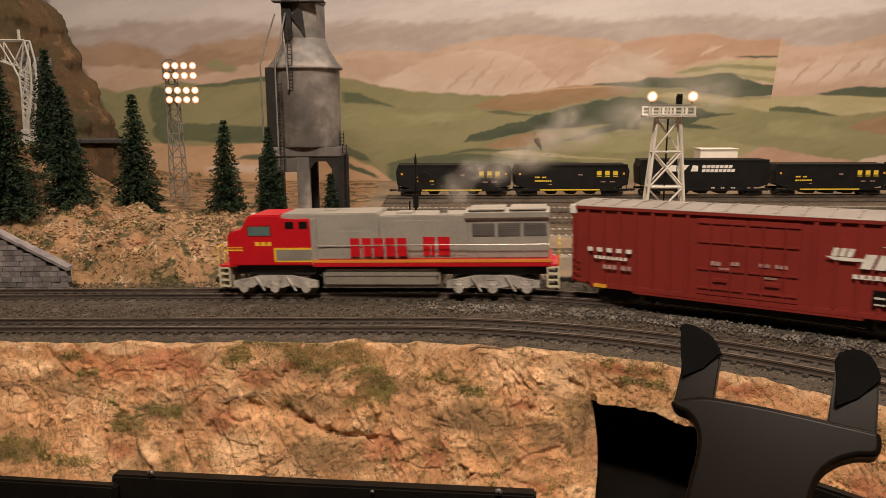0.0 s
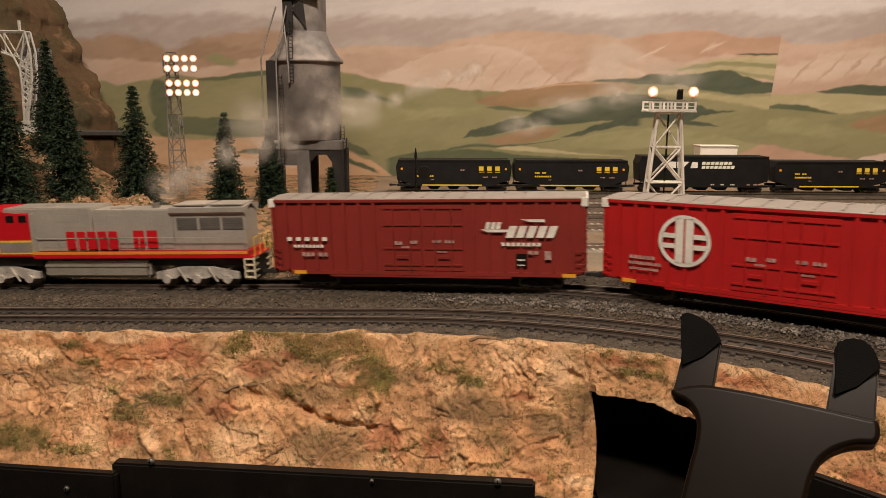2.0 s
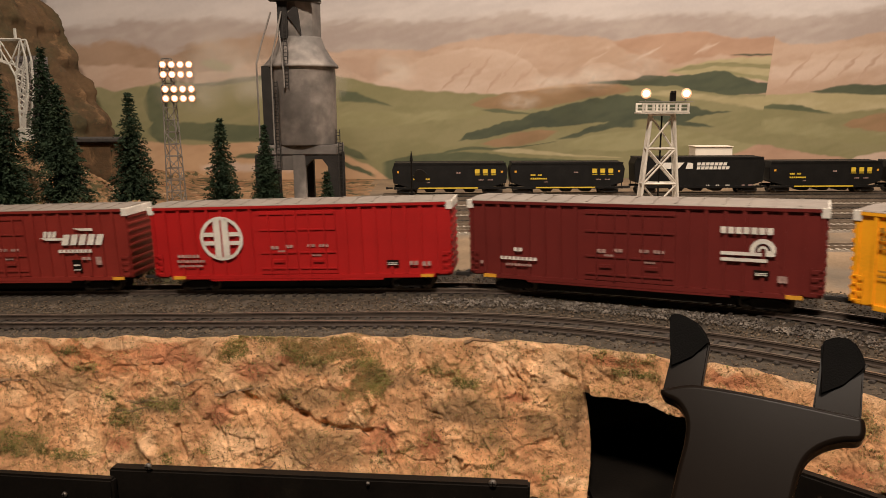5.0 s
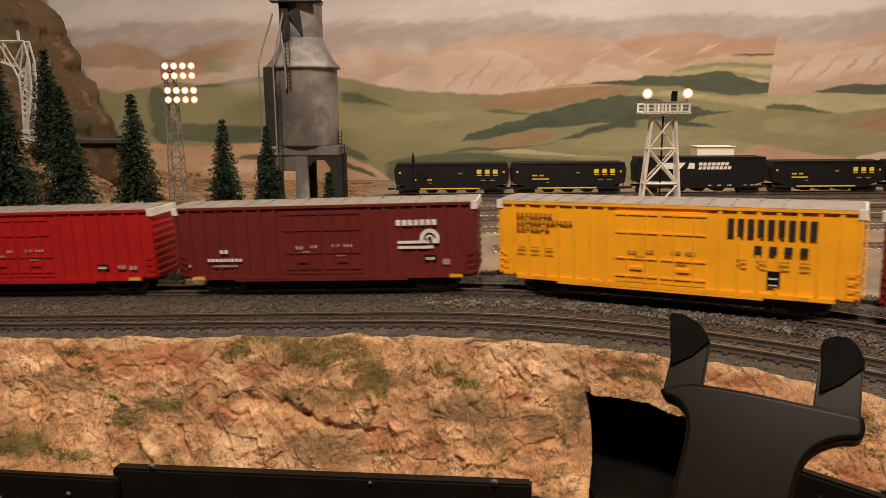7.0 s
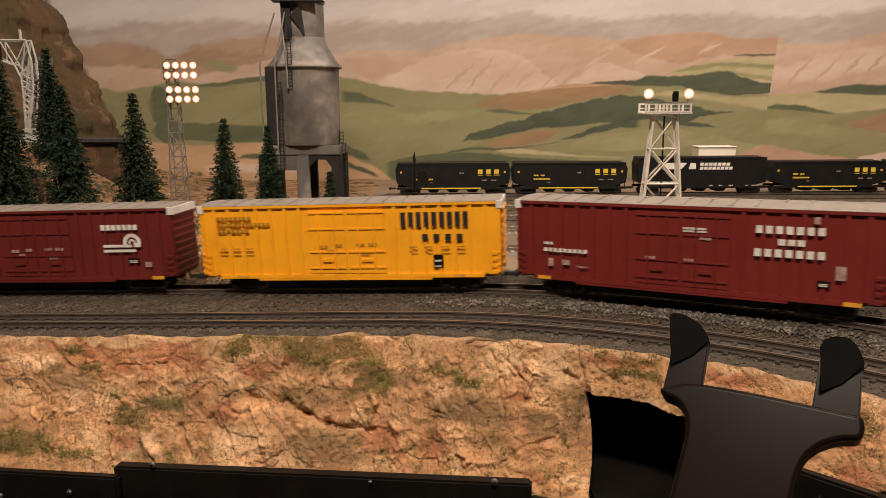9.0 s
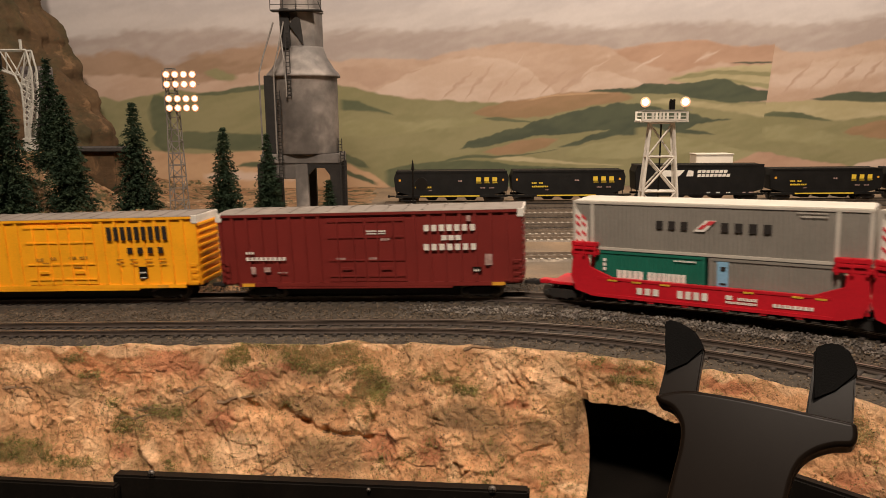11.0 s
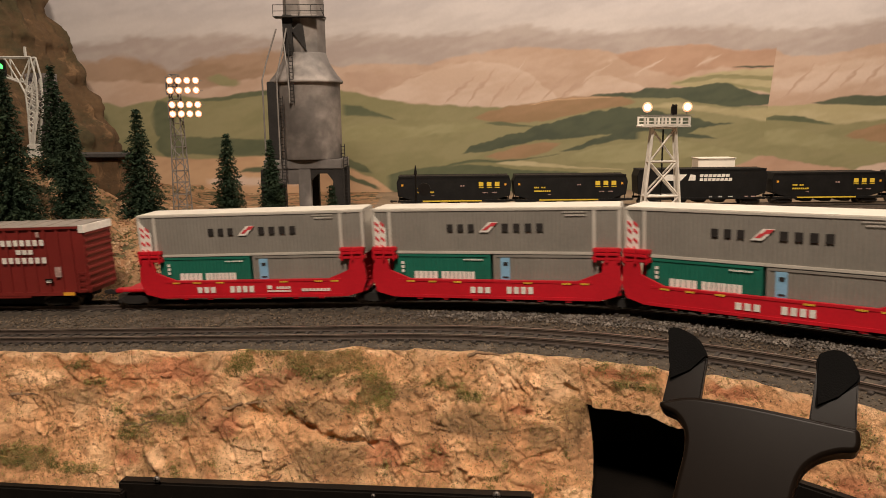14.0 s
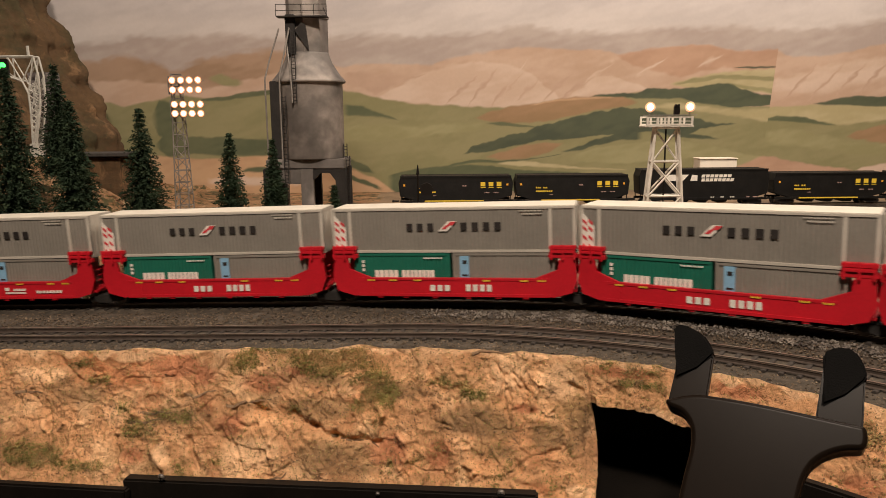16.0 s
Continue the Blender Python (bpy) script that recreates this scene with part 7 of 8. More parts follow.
# ---- lattice masts ----
def lattice(bm, cx, cy, z0, z1, h0, h1, bays, r):
    levels = [(z0 + (z1 - z0) * i / bays, h0 + (h1 - h0) * i / bays) for i in range(bays + 1)]
    corners = ((-1, -1), (1, -1), (1, 1), (-1, 1))
    for sx, sy in corners:
        rod(bm, (cx + sx * h0, cy + sy * h0, z0), (cx + sx * h1, cy + sy * h1, z1), r, 5)
    for i, ((za, ha), (zb, hb)) in enumerate(zip(levels, levels[1:])):
        for k in range(4):
            a, b = corners[k], corners[(k + 1) % 4]
            if i % 2:
                a, b = b, a
            rod(bm, (cx + a[0] * ha, cy + a[1] * ha, za), (cx + b[0] * hb, cy + b[1] * hb, zb), r * 0.7, 4)
            rod(bm, (cx + a[0] * hb, cy + a[1] * hb, zb), (cx + b[0] * hb, cy + b[1] * hb, zb), r * 0.7, 4)


def flood_mast():
    t = thing("floodlight_mast", "tall grey lattice mast with sixteen glowing floodlights", "floodlight mast")
    bm = bmesh.new()
    lattice(bm, -0.3850, 1.085, height(-0.385, 1.085) - 0.002, 0.196, 0.0105, 0.0055, 12, 0.0009)
    part("mast", bm, M_GREY, t, "grey lattice mast")
    for x0, zs in ((-0.3862, (0.1868, 0.1732)), (-0.3850, (0.1530, 0.1400))):
        part("lamp_frame", boxes((x0 - 0.008, x0 + 0.044, 1.0760, 1.0785, zs[0] - 0.0003, zs[0] + 0.0003), (x0 - 0.008, x0 + 0.044, 1.0760, 1.0785, zs[1] - 0.0003, zs[1] + 0.0003),
                                 (x0 - 0.0085, x0 - 0.0070, 1.0755, 1.0790, zs[1] - 0.006, zs[0] + 0.006)), M_GREY, t)
        for z in zs:
            for i in range(4):
                x = x0 + i * 0.0123
                bm = bmesh.new()
                lathe(bm, [(0.0024, 0.0), (0.0050, 0.0046), (0.0054, 0.0048), (0.0054, 0.0056), (0.0048, 0.0056)], 16)
                bmesh.ops.transform(bm, verts=bm.verts[:], matrix=Matrix.Translation((x, 1.0760, z)) @ Matrix.Rotation(radians(90), 4, "X"))
                lamp = part("floodlight", bm, M_GREY, t, "round floodlight")
                bm = bmesh.new()
                rod(bm, (x, 1.0703, z), (x, 1.0700, z), 0.0050, 16, 0.0050)
                part("reflector", bm, M_LENS_HALO, lamp, "warm emissive disc for the glow round the lens")
                bm = bmesh.new()
                rod(bm, (x, 1.0700, z), (x, 1.0690, z), 0.0034, 16, 0.0026)
                part("lens", bm, M_LAMP, lamp, "glowing warm lens")


flood_mast()


def light_tower():
    t = thing("light_tower", "white steel yard light tower with a railed platform", "light tower")
    g = height(0.217, 0.7475) - 0.001
    cx, cy, deep = 0.2235, 0.7475, 0.34
    corners = ((-1, -1), (1, -1), (1, 1), (-1, 1))
    lv = [(g, 0.0222), (0.0100, 0.0205), (0.0500, 0.0172), (0.0850, 0.0142), (0.1190, 0.0112)]
    for sx, sy in corners:
        bm = bmesh.new()
        for (za, ha), (zb, hb) in zip(lv[:1], lv[-1:]):
            rod(bm, (cx + sx * ha, cy + sy * ha * deep, za), (cx + sx * hb, cy + sy * hb * deep, zb), 0.0016, 4)
        part("leg", bm, M_WHITE, t, "white angle leg")
    flip = 0
    for (za, ha), (zb, hb) in zip(lv, lv[1:]):
        for k in range(4):
            a, b = corners[k], corners[(k + 1) % 4]
            bm = bmesh.new()
            rod(bm, (cx + a[0] * hb, cy + a[1] * hb * deep, zb), (cx + b[0] * hb, cy + b[1] * hb * deep, zb), 0.0012, 4)
            part("girt", bm, M_WHITE, t)
            if flip % 2 == 0:
                a, b = b, a
            bm = bmesh.new()
            rod(bm, (cx + a[0] * ha, cy + a[1] * ha * deep, za), (cx + b[0] * hb, cy + b[1] * hb * deep, zb), 0.0011, 4)
            part("brace", bm, M_WHITE, t)
            if flip == 2:
                bm = bmesh.new()
                rod(bm, (cx + b[0] * ha, cy + b[1] * ha * deep, za), (cx + a[0] * hb, cy + a[1] * hb * deep, zb), 0.0011, 4)
                part("brace", bm, M_WHITE, t)
        flip += 1
    bm = bmesh.new()
    rod(bm, (cx, cy, g), (cx, cy, 0.125), 0.0009, 8)
    part("conduit", bm, M_BLACK, t, "black wire conduit")
    part("deck", boxes((0.1990, 0.2475, 0.735, 0.760, 0.1195, 0.1212), bevel=0.0003), M_WHITE, t, "white platform deck")
    for y in (0.7352, 0.7596):
        bm = boxes((0.2000, 0.2465, y - 0.0005, y + 0.0005, 0.1286, 0.1302), (0.2000, 0.2465, y - 0.0005, y + 0.0005, 0.1212, 0.1228), (0.2000, 0.2465, y - 0.0004, y + 0.0004, 0.1250, 0.1258))
        for x in (0.2010, 0.2110, 0.2185, 0.2220, 0.2335, 0.2455):
            box(bm, x - 0.0010, x + 0.0010, y - 0.0006, y + 0.0006, 0.1205, 0.1300)
        part("railing", bm, M_WHITE, t, "white railing")
    part("cross_arm", boxes((0.1960, 0.2495, 0.7335, 0.7350, 0.1310, 0.1318)), M_GREY, t)
    for x in (0.2025, 0.2420):
        bm = bmesh.new()
        lathe(bm, [(0.0020, -0.004), (0.0048, 0.0), (0.0052, 0.0012), (0.0046, 0.0012)], 20)
        bmesh.ops.transform(bm, verts=bm.verts[:], matrix=Matrix.Translation((x, 0.7340, 0.1392)) @ Matrix.Rotation(radians(90), 4, "X"))
        lamp = part("floodlight", bm, M_WHITE, t, "round floodlight")
        bm = bmesh.new()
        rod(bm, (x, 0.7330, 0.1392), (x, 0.7327, 0.1392), 0.0048, 20)
        part("reflector", bm, M_LENS_HALO, lamp, "warm emissive disc for the glow round the lens")
        bm = bmesh.new()
        lathe(bm, [(0.0034, 0.0), (0.0030, 0.0018), (0.0018, 0.0030), (0.0004, 0.0034)], 20)
        bmesh.ops.transform(bm, verts=bm.verts[:], matrix=Matrix.Translation((x, 0.7326, 0.1392)) @ Matrix.Rotation(radians(90), 4, "X"))
        part("lens", bm, M_LAMP, lamp, "glowing warm lens")
        part("bracket", boxes((x - 0.0006, x + 0.0006, 0.7340, 0.7350, 0.1318, 0.1345)), M_GREY, t)
    part("horn", boxes((0.2290, 0.2345, 0.7400, 0.7440, 0.1318, 0.1400), (0.2297, 0.2311, 0.7385, 0.7440, 0.1395, 0.1420), (0.2325, 0.2340, 0.7385, 0.7440, 0.1395, 0.1420), bevel=0.0004), M_BLACK, t, "small black horn unit")


light_tower()


# ---- arched signal bridge on the hill ----
def signal_bridge():
    t = thing("signal_bridge", "pale arched lattice signal bridge with a green signal", "signal bridge")
    y = 0.90
    bm = bmesh.new()
    for dy in (0.0, 0.012):
        out = [(-0.4990, 0.102), (-0.5000, 0.104), (-0.4985, 0.1400), (-0.4990, 0.1640), (-0.5050, 0.1780), (-0.5200, 0.1835), (-0.5500, 0.1850)]
        inn = [(-0.4960, 0.102), (-0.4905, 0.1280), (-0.4862, 0.1500), (-0.4850, 0.1840), (-0.4890, 0.2070), (-0.5200, 0.2070), (-0.5500, 0.2070)]
        for line_pts in (out, inn):
            for a, b in zip(line_pts, line_pts[1:]):
                rod(bm, (a[0], y + dy, a[1]), (b[0], y + dy, b[1]), 0.0013, 5)
        for i in range(1, 7):
            rod(bm, (out[i][0], y + dy, out[i][1]), (inn[i][0], y + dy, inn[i][1]), 0.0009, 5)
            rod(bm, (out[i - 1][0], y + dy, out[i - 1][1]), (inn[i][0], y + dy, inn[i][1]), 0.0009, 5)
        n = 10
        for i in range(n):
            za, zb = 0.106 + 0.070 * i / n, 0.106 + 0.070 * (i + 1) / n
            xa, xb = -0.4995, -0.4955 + 0.0100 * i / n
            if i % 2:
                xa, xb = xb, xa
            rod(bm, (xa, y + dy, za), (xb, y + dy, zb), 0.0008, 4)
            rod(bm, (xb, y + dy, za), (xa, y + dy, zb), 0.0008, 4)
    part("lattice_frame", bm, M_LATTICE, t, "pale lattice arch")
    part("leg_base", boxes((-0.5030, -0.4930, y - 0.003, y + 0.015, height(-0.498, y) - 0.003, 0.1040), bevel=0.0008), M_LATTICE, t)
    bm = bmesh.new()
    rod(bm, (-0.4945, y, 0.207), (-0.4945, y, 0.219), 0.0018, 6)
    part("finial", bm, M_LATTICE, t)
    part("signal_head", boxes((-0.5295, -0.5175, y - 0.006, y - 0.001, 0.1840, 0.2040), bevel=0.001), M_BLACK, t, "black signal head")
    bm = bmesh.new()
    rod(bm, (-0.5235, y - 0.006, 0.1955), (-0.5235, y - 0.0075, 0.1955), 0.0042, 16, 0.0034)
    part("green_lens", bm, M_GREEN_GLOW, t, "glowing green lens")


signal_bridge()
portal = thing("tunnel_portal", "grey stone block portal behind the conifers", "tunnel portal")
bm = bmesh.new()
for r in range(5):
    for c in range(2):
        box(bm, -0.515 + c * 0.0125 + (r % 2) * 0.003, -0.5035 + c * 0.0125 + (r % 2) * 0.003, 0.930, 0.940, 0.148 + r * 0.0085, 0.1558 + r * 0.0085, bevel=0.0006)
box(bm, -0.515, -0.490, 0.934, 0.960, 0.02, 0.1905)
part("masonry", bm, M_STONE, portal)

# ---- yard: tracks, hoppers, dwarf signal ----


def yard_track(y, x0, x1, pale):
    t = thing("yard_track", "straight yard track with pale weathered ties" if pale else "straight yard track with dark ties", "railway track", kind="structure")
    zr = -0.0055
    for s in (-1, 1):
        c = y + s * 0.00825
        part("rail", boxes((x0, x1, c - 0.0006, c + 0.0006, zr - 0.0026, zr)), M_RAIL, t)
    bm = bmesh.new()
    x = x0
    k = 0
    while x < x1:
        box(bm, x, x + 0.0028, y - 0.0150, y + 0.0150, zr - 0.0042, zr - 0.0024)
        x += 0.0075
        k += 1
    tagged(part("ties", bm, M_TIE_PALE if pale else M_TIE, t), kind="stuff")
    bm = bmesh.new()
    prev = None
    n = int((x1 - x0) / 0.02)
    for i in range(n + 1):
        xx = x0 + (x1 - x0) * i / n
        ring = [bm.verts.new((xx, y + o, z)) for o, z in ((-0.022, -0.0105), (-0.0175, zr - 0.0034), (0.0175, zr - 0.0034), (0.022, -0.0105))]
        if prev:
            for a in range(3):
                bm.faces.new((prev[a], ring[a], ring[a + 1], prev[a + 1]))
        prev = ring
    part("roadbed", bm, M_BALLAST if not pale else M_YARD_BED, t)


M_YARD_BED = mat("yard_ballast", (0.20, 0.165, 0.13), 0.95, 0, 90, 0.35, 0.8, 900, (0.32, 0.27, 0.21), 0, 0.55)
for y, pale in ((1.139, False), (1.085, False), (1.035, True), (0.985, False), (0.938, True), (0.893, False), (0.850, True), (0.808, True)):
    yard_track(y, -0.085, 1.7, pale)
yard_track(0.700, 0.05, 1.7, True)


def hopper(name, x0, length, ztop, letters, label):
    car = thing(name, label, "hopper car", Matrix.Translation((x0 + length / 2, 1.139, -0.0055)), group="parked hopper cars")
    h, zt = length / 2, ztop + 0.0055
    bm = bmesh.new()
    prism(bm, [(-h, zt - 0.010), (-h + 0.004, zt), (h - 0.004, zt), (h, zt - 0.010), (h - 0.002, 0.0180), (h - 0.030, 0.0095), (-h + 0.030, 0.0095), (-h + 0.002, 0.0180)], -0.0175, 0.0175)
    bmesh.ops.bevel(bm, geom=bm.edges[:], offset=0.0006, segments=1, affect="EDGES", clamp_overlap=True)
    part("body", bm, M_HOPPER, car)
    part("top_chord", boxes((-h + 0.003, h - 0.003, -0.0183, -0.0165, zt - 0.0024, zt + 0.0004), (-h + 0.003, h - 0.003, 0.0165, 0.0183, zt - 0.0024, zt + 0.0004), bevel=0.0002), M_HOPPER, car)
    part("side_sill", boxes((-h + 0.002, h - 0.002, -0.0185, -0.0170, 0.0085, 0.0120), (-h + 0.002, h - 0.002, 0.0170, 0.0185, 0.0085, 0.0120), bevel=0.0002), M_HOPPER, car)
    for e in (-1, 1):
        for y in (-0.016, 0.016):
            bm = bmesh.new()
            rod(bm, (e * (h - 0.004), y, zt - 0.012), (e * (h - 0.004), y, 0.011), 0.0007, 5)
            part("corner_post", bm, M_HOPPER, car)
        coupler(car, e * h, e)
    for x in (-0.03, 0.0, 0.03):
        bm = bmesh.new()
        prism(bm, [(x - 0.011, 0.0096), (x + 0.011, 0.0096), (x + 0.006, 0.0035), (x - 0.006, 0.0035)], -0.012, 0.012)
        part("discharge_gate", bm, M_UNDER, car)
    for x in (-h + 0.022, h - 0.022):
        freight_truck(car, x)
    letters(car, h, zt)
    return car


def yellow_letters(car, h, zt):
    y = -0.0180
    word(car, "name_lettering", M_YELLOW_MARK, h - 0.0500, h - 0.0130, zt - 0.0160, zt - 0.0095, 3, y, "yellow spaced name blocks", 0, 0.42)
    for i in range(3):
        part("underline", boxes((h - 0.0500 + i * 0.0123, h - 0.0420 + i * 0.0123, y - 0.0002, y, zt - 0.0186, zt - 0.0176)), M_YELLOW_MARK, car, "yellow underline")
    part("yellow_stripe", boxes((-h + 0.040, h - 0.045, -0.0189, -0.0184, 0.0096, 0.0114)), M_YELLOW_MARK, car, "yellow sill stripe")
    bars(car, M_YELLOW_MARK, [(-h + 0.0320, -h + 0.0400, zt - 0.0200, zt - 0.0178), (-h + 0.0430, -h + 0.0500, zt - 0.0200, zt - 0.0178), (-h + 0.0320, -h + 0.0580, zt - 0.0255, zt - 0.0232)], y, "reporting_marks", "yellow reporting mark bars")
    bars(car, M_FAINT_MARK, [(0.010, 0.017, zt - 0.0160, zt - 0.0140), (h - 0.044, h - 0.036, zt - 0.0265, zt - 0.0250), (h - 0.030, h - 0.022, zt - 0.0265, zt - 0.0250), (-0.035, -0.030, zt - 0.030, zt - 0.029)], y)
    for x in (-h + 0.0075, h - 0.0105):
        part("reflector", boxes((x, x + 0.0030, y - 0.0003, y, zt - 0.0150, zt - 0.0120)), M_ORANGE_MARK, car, "small orange plate")


def white_letters(car, h, zt):
    y = -0.0180
    word(car, "name_lettering", M_WHITE_MARK, -0.0050, 0.0420, zt - 0.0125, zt - 0.0080, 7, y, "white name blocks", 0.2, 0.2)
    word(car, "name_lettering", M_WHITE_MARK, -0.0050, 0.0460, zt - 0.0185, zt - 0.0140, 8, y, "white name blocks", 0.2, 0.2)
    bm = bmesh.new()
    prism(bm, [(-0.0620, zt - 0.0175), (-0.0440, zt - 0.0175), (-0.0440, zt - 0.0080), (-0.0620, zt - 0.0080)], y - 0.0002, y)
    prism(bm, [(-0.0425, zt - 0.0175), (-0.0330, zt - 0.0175), (-0.0245, zt - 0.0080), (-0.0425, zt - 0.0080)], y - 0.0002, y)
    prism(bm, [(-0.0220, zt - 0.0175), (-0.0110, zt - 0.0175), (-0.0110, zt - 0.0090), (-0.0190, zt - 0.0080)], y - 0.0002, y)
    part("emblem", bm, M_WHITE_MARK, car, "white block emblem")
    bars(car, M_WHITE_MARK, [(0.011, 0.017, zt - 0.0440, zt - 0.0420), (0.026, 0.032, zt - 0.0440, zt - 0.0420), (0.041, 0.048, zt - 0.0440, zt - 0.0420)], y)
    bars(car, M_FAINT_MARK, [(0.066, 0.073, zt - 0.0470, zt - 0.0420), (0.076, 0.085, zt - 0.0470, zt - 0.0420)], y)


LAB = "black hopper car with yellow markings on the yard track"
h1 = hopper("hopper_car", -0.0691, 0.1760, 0.0430, yellow_letters, LAB)
for x in (0.1085, 0.5060, 0.6900):
    copy_thing(h1, Matrix.Translation((x + 0.0895, 1.139, -0.0055)))
hopper("tall_hopper_car", 0.3000, 0.2010, 0.0500, white_letters, "taller black hopper car with white markings")

M_CREAM = mat("cream_card", (0.88, 0.80, 0.68), 0.7, 0, 40, 0.05, 0.02)
shed = thing("white_shed", "plain white flat-topped box behind the hopper cars", "shed")
part("shed_wall", boxes((0.4310, 0.4930, 1.230, 1.262, -0.010, 0.0590), bevel=0.0006), M_CREAM, shed)
part("shed_roof", boxes((0.4300, 0.4940, 1.228, 1.264, 0.0590, 0.0605), bevel=0.0003), M_CREAM, shed)


def dwarf_signal():
    x, y, g = -0.0330, 0.905, -0.0100
    t = thing("yard_signal", "slender black yard signal with a round target", "signal", Matrix.Translation((x, y, g)))
    bm = bmesh.new()
    rod(bm, (0, 0, 0), (0, 0, 0.078), 0.0014, 8, 0.0009)
    rod(bm, (0, 0, 0.072), (0, 0, 0.084), 0.0022, 8, 0.0004)
    rod(bm, (-0.0075, 0.002, 0.0), (-0.0075, 0.002, 0.026), 0.0009, 6)
    part("mast", bm, M_BLACK, t)
    bm = bmesh.new()
    rod(bm, (0.0105, -0.001, 0.054), (0.0105, -0.003, 0.054), 0.0080, 24)
    rod(bm, (0.0, 0.0, 0.054), (0.0105, -0.001, 0.054), 0.0008, 6)
    part("target", bm, M_BLACK, t, "round black target disc")
    part("relay_box", boxes((-0.0030, 0.0035, -0.004, 0.003, 0.018, 0.034), bevel=0.0004), M_BLACK, t)
    part("base_slab", boxes((-0.0130, 0.0120, -0.006, 0.006, -0.001, 0.0030), bevel=0.0008), M_WHITE, t, "pale base slab")


dwarf_signal()


# ---- scrub, grass and twigs ----
def tufts(name, count, place, material, size, label, seed):
    rng = random.Random(seed)
    verts, faces = [], []
    while count:
        p = place(rng)
        if p is None:
            continue
        for _ in range(3):
            a = rng.uniform(0, math.tau)
            r = size * rng.uniform(0.4, 1.2)
            c = p + Vector((rng.gauss(0, size * 0.6), rng.gauss(0, size * 0.6), rng.uniform(0, size * 0.4)))
            d = Vector((math.cos(a), math.sin(a), rng.uniform(0.1, 1.3))).normalized() * r
            w = Vector((-math.sin(a), math.cos(a), 0)) * r * 0.35
            b = len(verts)
            verts.extend([tuple(c - w), tuple(c + w), tuple(c + d), tuple(c + Vector((0, 0, -r * 0.3)) - d * 0.3)])
            faces.extend([(b, b + 1, b + 2), (b, b + 2, b + 3), (b + 1, b + 3, b + 2)])
        count -= 1
    me = bpy.data.meshes.new(name)
    me.from_pydata(verts, [], faces)
    me.materials.append(material)
    return tagged(new(name, me), label, "grass", kind="stuff")




def on_cliff(rng):
    s, v = rng.uniform(-0.45, 0.34), rng.random()
    q = Vector((s, v * 0.085, 0))
    patch = 0.55 * noise.noise(q * 34 + Vector((1.7, 0.4, 0))) + 0.5 * noise.noise(q * 110) + bed_weight(GRASS_BEDS, s, v)
    if patch < 0.52 + rng.gauss(0, 0.13) - (0.75 if rng.random() < 0.07 else 0) or in_cutout(s, v):
        return None
    return cliff_point(s, v) + Vector((0, -0.0004, 0.0002))


def on_crumb(rng):
    s, v = rng.uniform(-0.30, 0.30), rng.random()
    if in_cutout(s, v) or bed_weight(DULL_BEDS, s, v) + 0.6 * noise.noise((s * 60, v * 5, 9)) < 0.25 - (0.6 if rng.random() < 0.15 else 0):
        return None
    return cliff_point(s, v) + Vector((0, -0.0003, 0.0001))


def on_hill(rng):
    x, y = rng.uniform(-0.50, -0.13), rng.uniform(0.55, 0.98)
    if offset_from_near(x, y) < 0.122:
        return None
    if noise.noise((x * 24, y * 24, 3)) + 0.4 * noise.noise((x * 80, y * 80, 5)) < 0.05 - (0.5 if rng.random() < 0.1 else 0):
        return None
    return Vector((x, y, height(x, y)))


def on_hill_rock(rng):
    x, y = rng.uniform(-0.50, -0.14), rng.uniform(0.54, 0.95)
    if offset_from_near(x, y) < 0.120 or height(x, y) < 0.002 or noise.noise((x * 30, y * 30, 8)) < -0.1:
        return None
    return Vector((x, y, height(x, y)))


tufts("grass_tufts", 30000, on_cliff, M_GRASS, 0.00066, "short olive grass flock on the rock face", 11)
M_SCRUB_TUFT = mat("scrub_flock", (0.125, 0.115, 0.040), 0.95, 0, 120, 0.5, 0.3, 900, (0.24, 0.18, 0.075), 0, 0.55)
tufts("hill_scrub", 14000, on_hill, M_SCRUB_TUFT, 0.0018, "olive scrub tufts on the hillside", 12)
M_RUBBLE = mat("hill_rubble", (0.42, 0.28, 0.165), 0.95, 0, 90, 0.35, 0.5, 900, (0.24, 0.125, 0.065), 0, 0.52)
stones("hill_rubble", 7000, M_RUBBLE, on_hill_rock, 0.0022, "loose tan rubble on the hillside", 13)
stones("rock_crumbs", 3500, M_TWIG, on_crumb, 0.00055, "dark crumbs lying on the rock face", 14)

rng = random.Random(21)
for s, v, length, ang in ((-0.178, 0.40, 0.021, 2), (-0.183, 0.455, 0.022, 3), (-0.150, 0.275, 0.018, 14), (-0.262, 0.27, 0.018, 0), (-0.055, 0.575, 0.030, -9), (-0.118, 0.335, 0.030, 7), (0.030, 0.010, 0.020, 2), (-0.10, 0.80, 0.012, 20)):
    twig = thing("twig", "thin dry root lying against the rock face", "twig", group="dry roots on the rock")
    n = 8
    bm = bmesh.new()
    prev = None
    for k in range(n + 1):
        f = k / n - 0.5
        c = cliff_point(s + length * math.cos(radians(ang)) * f, min(1, max(0, v - length / 0.085 * math.sin(radians(ang)) * f + 0.025 * noise.noise((k * 0.4, s * 50, v * 9))))) + Vector((0, -0.0003, 0.0001))
        r = 0.00075 * (1 - 0.75 * k / n) + 0.0001
        ring = [bm.verts.new(c + Vector((r * math.cos(i * 1.0472), r * math.sin(i * 1.0472) * 0.7, r * math.sin(i * 1.0472)))) for i in range(6)]
        if prev:
            for i in range(6):
                bm.faces.new((prev[i], prev[(i + 1) % 6], ring[(i + 1) % 6], ring[i]))
        prev = ring
    part("stem", bm, M_TWIG, twig)


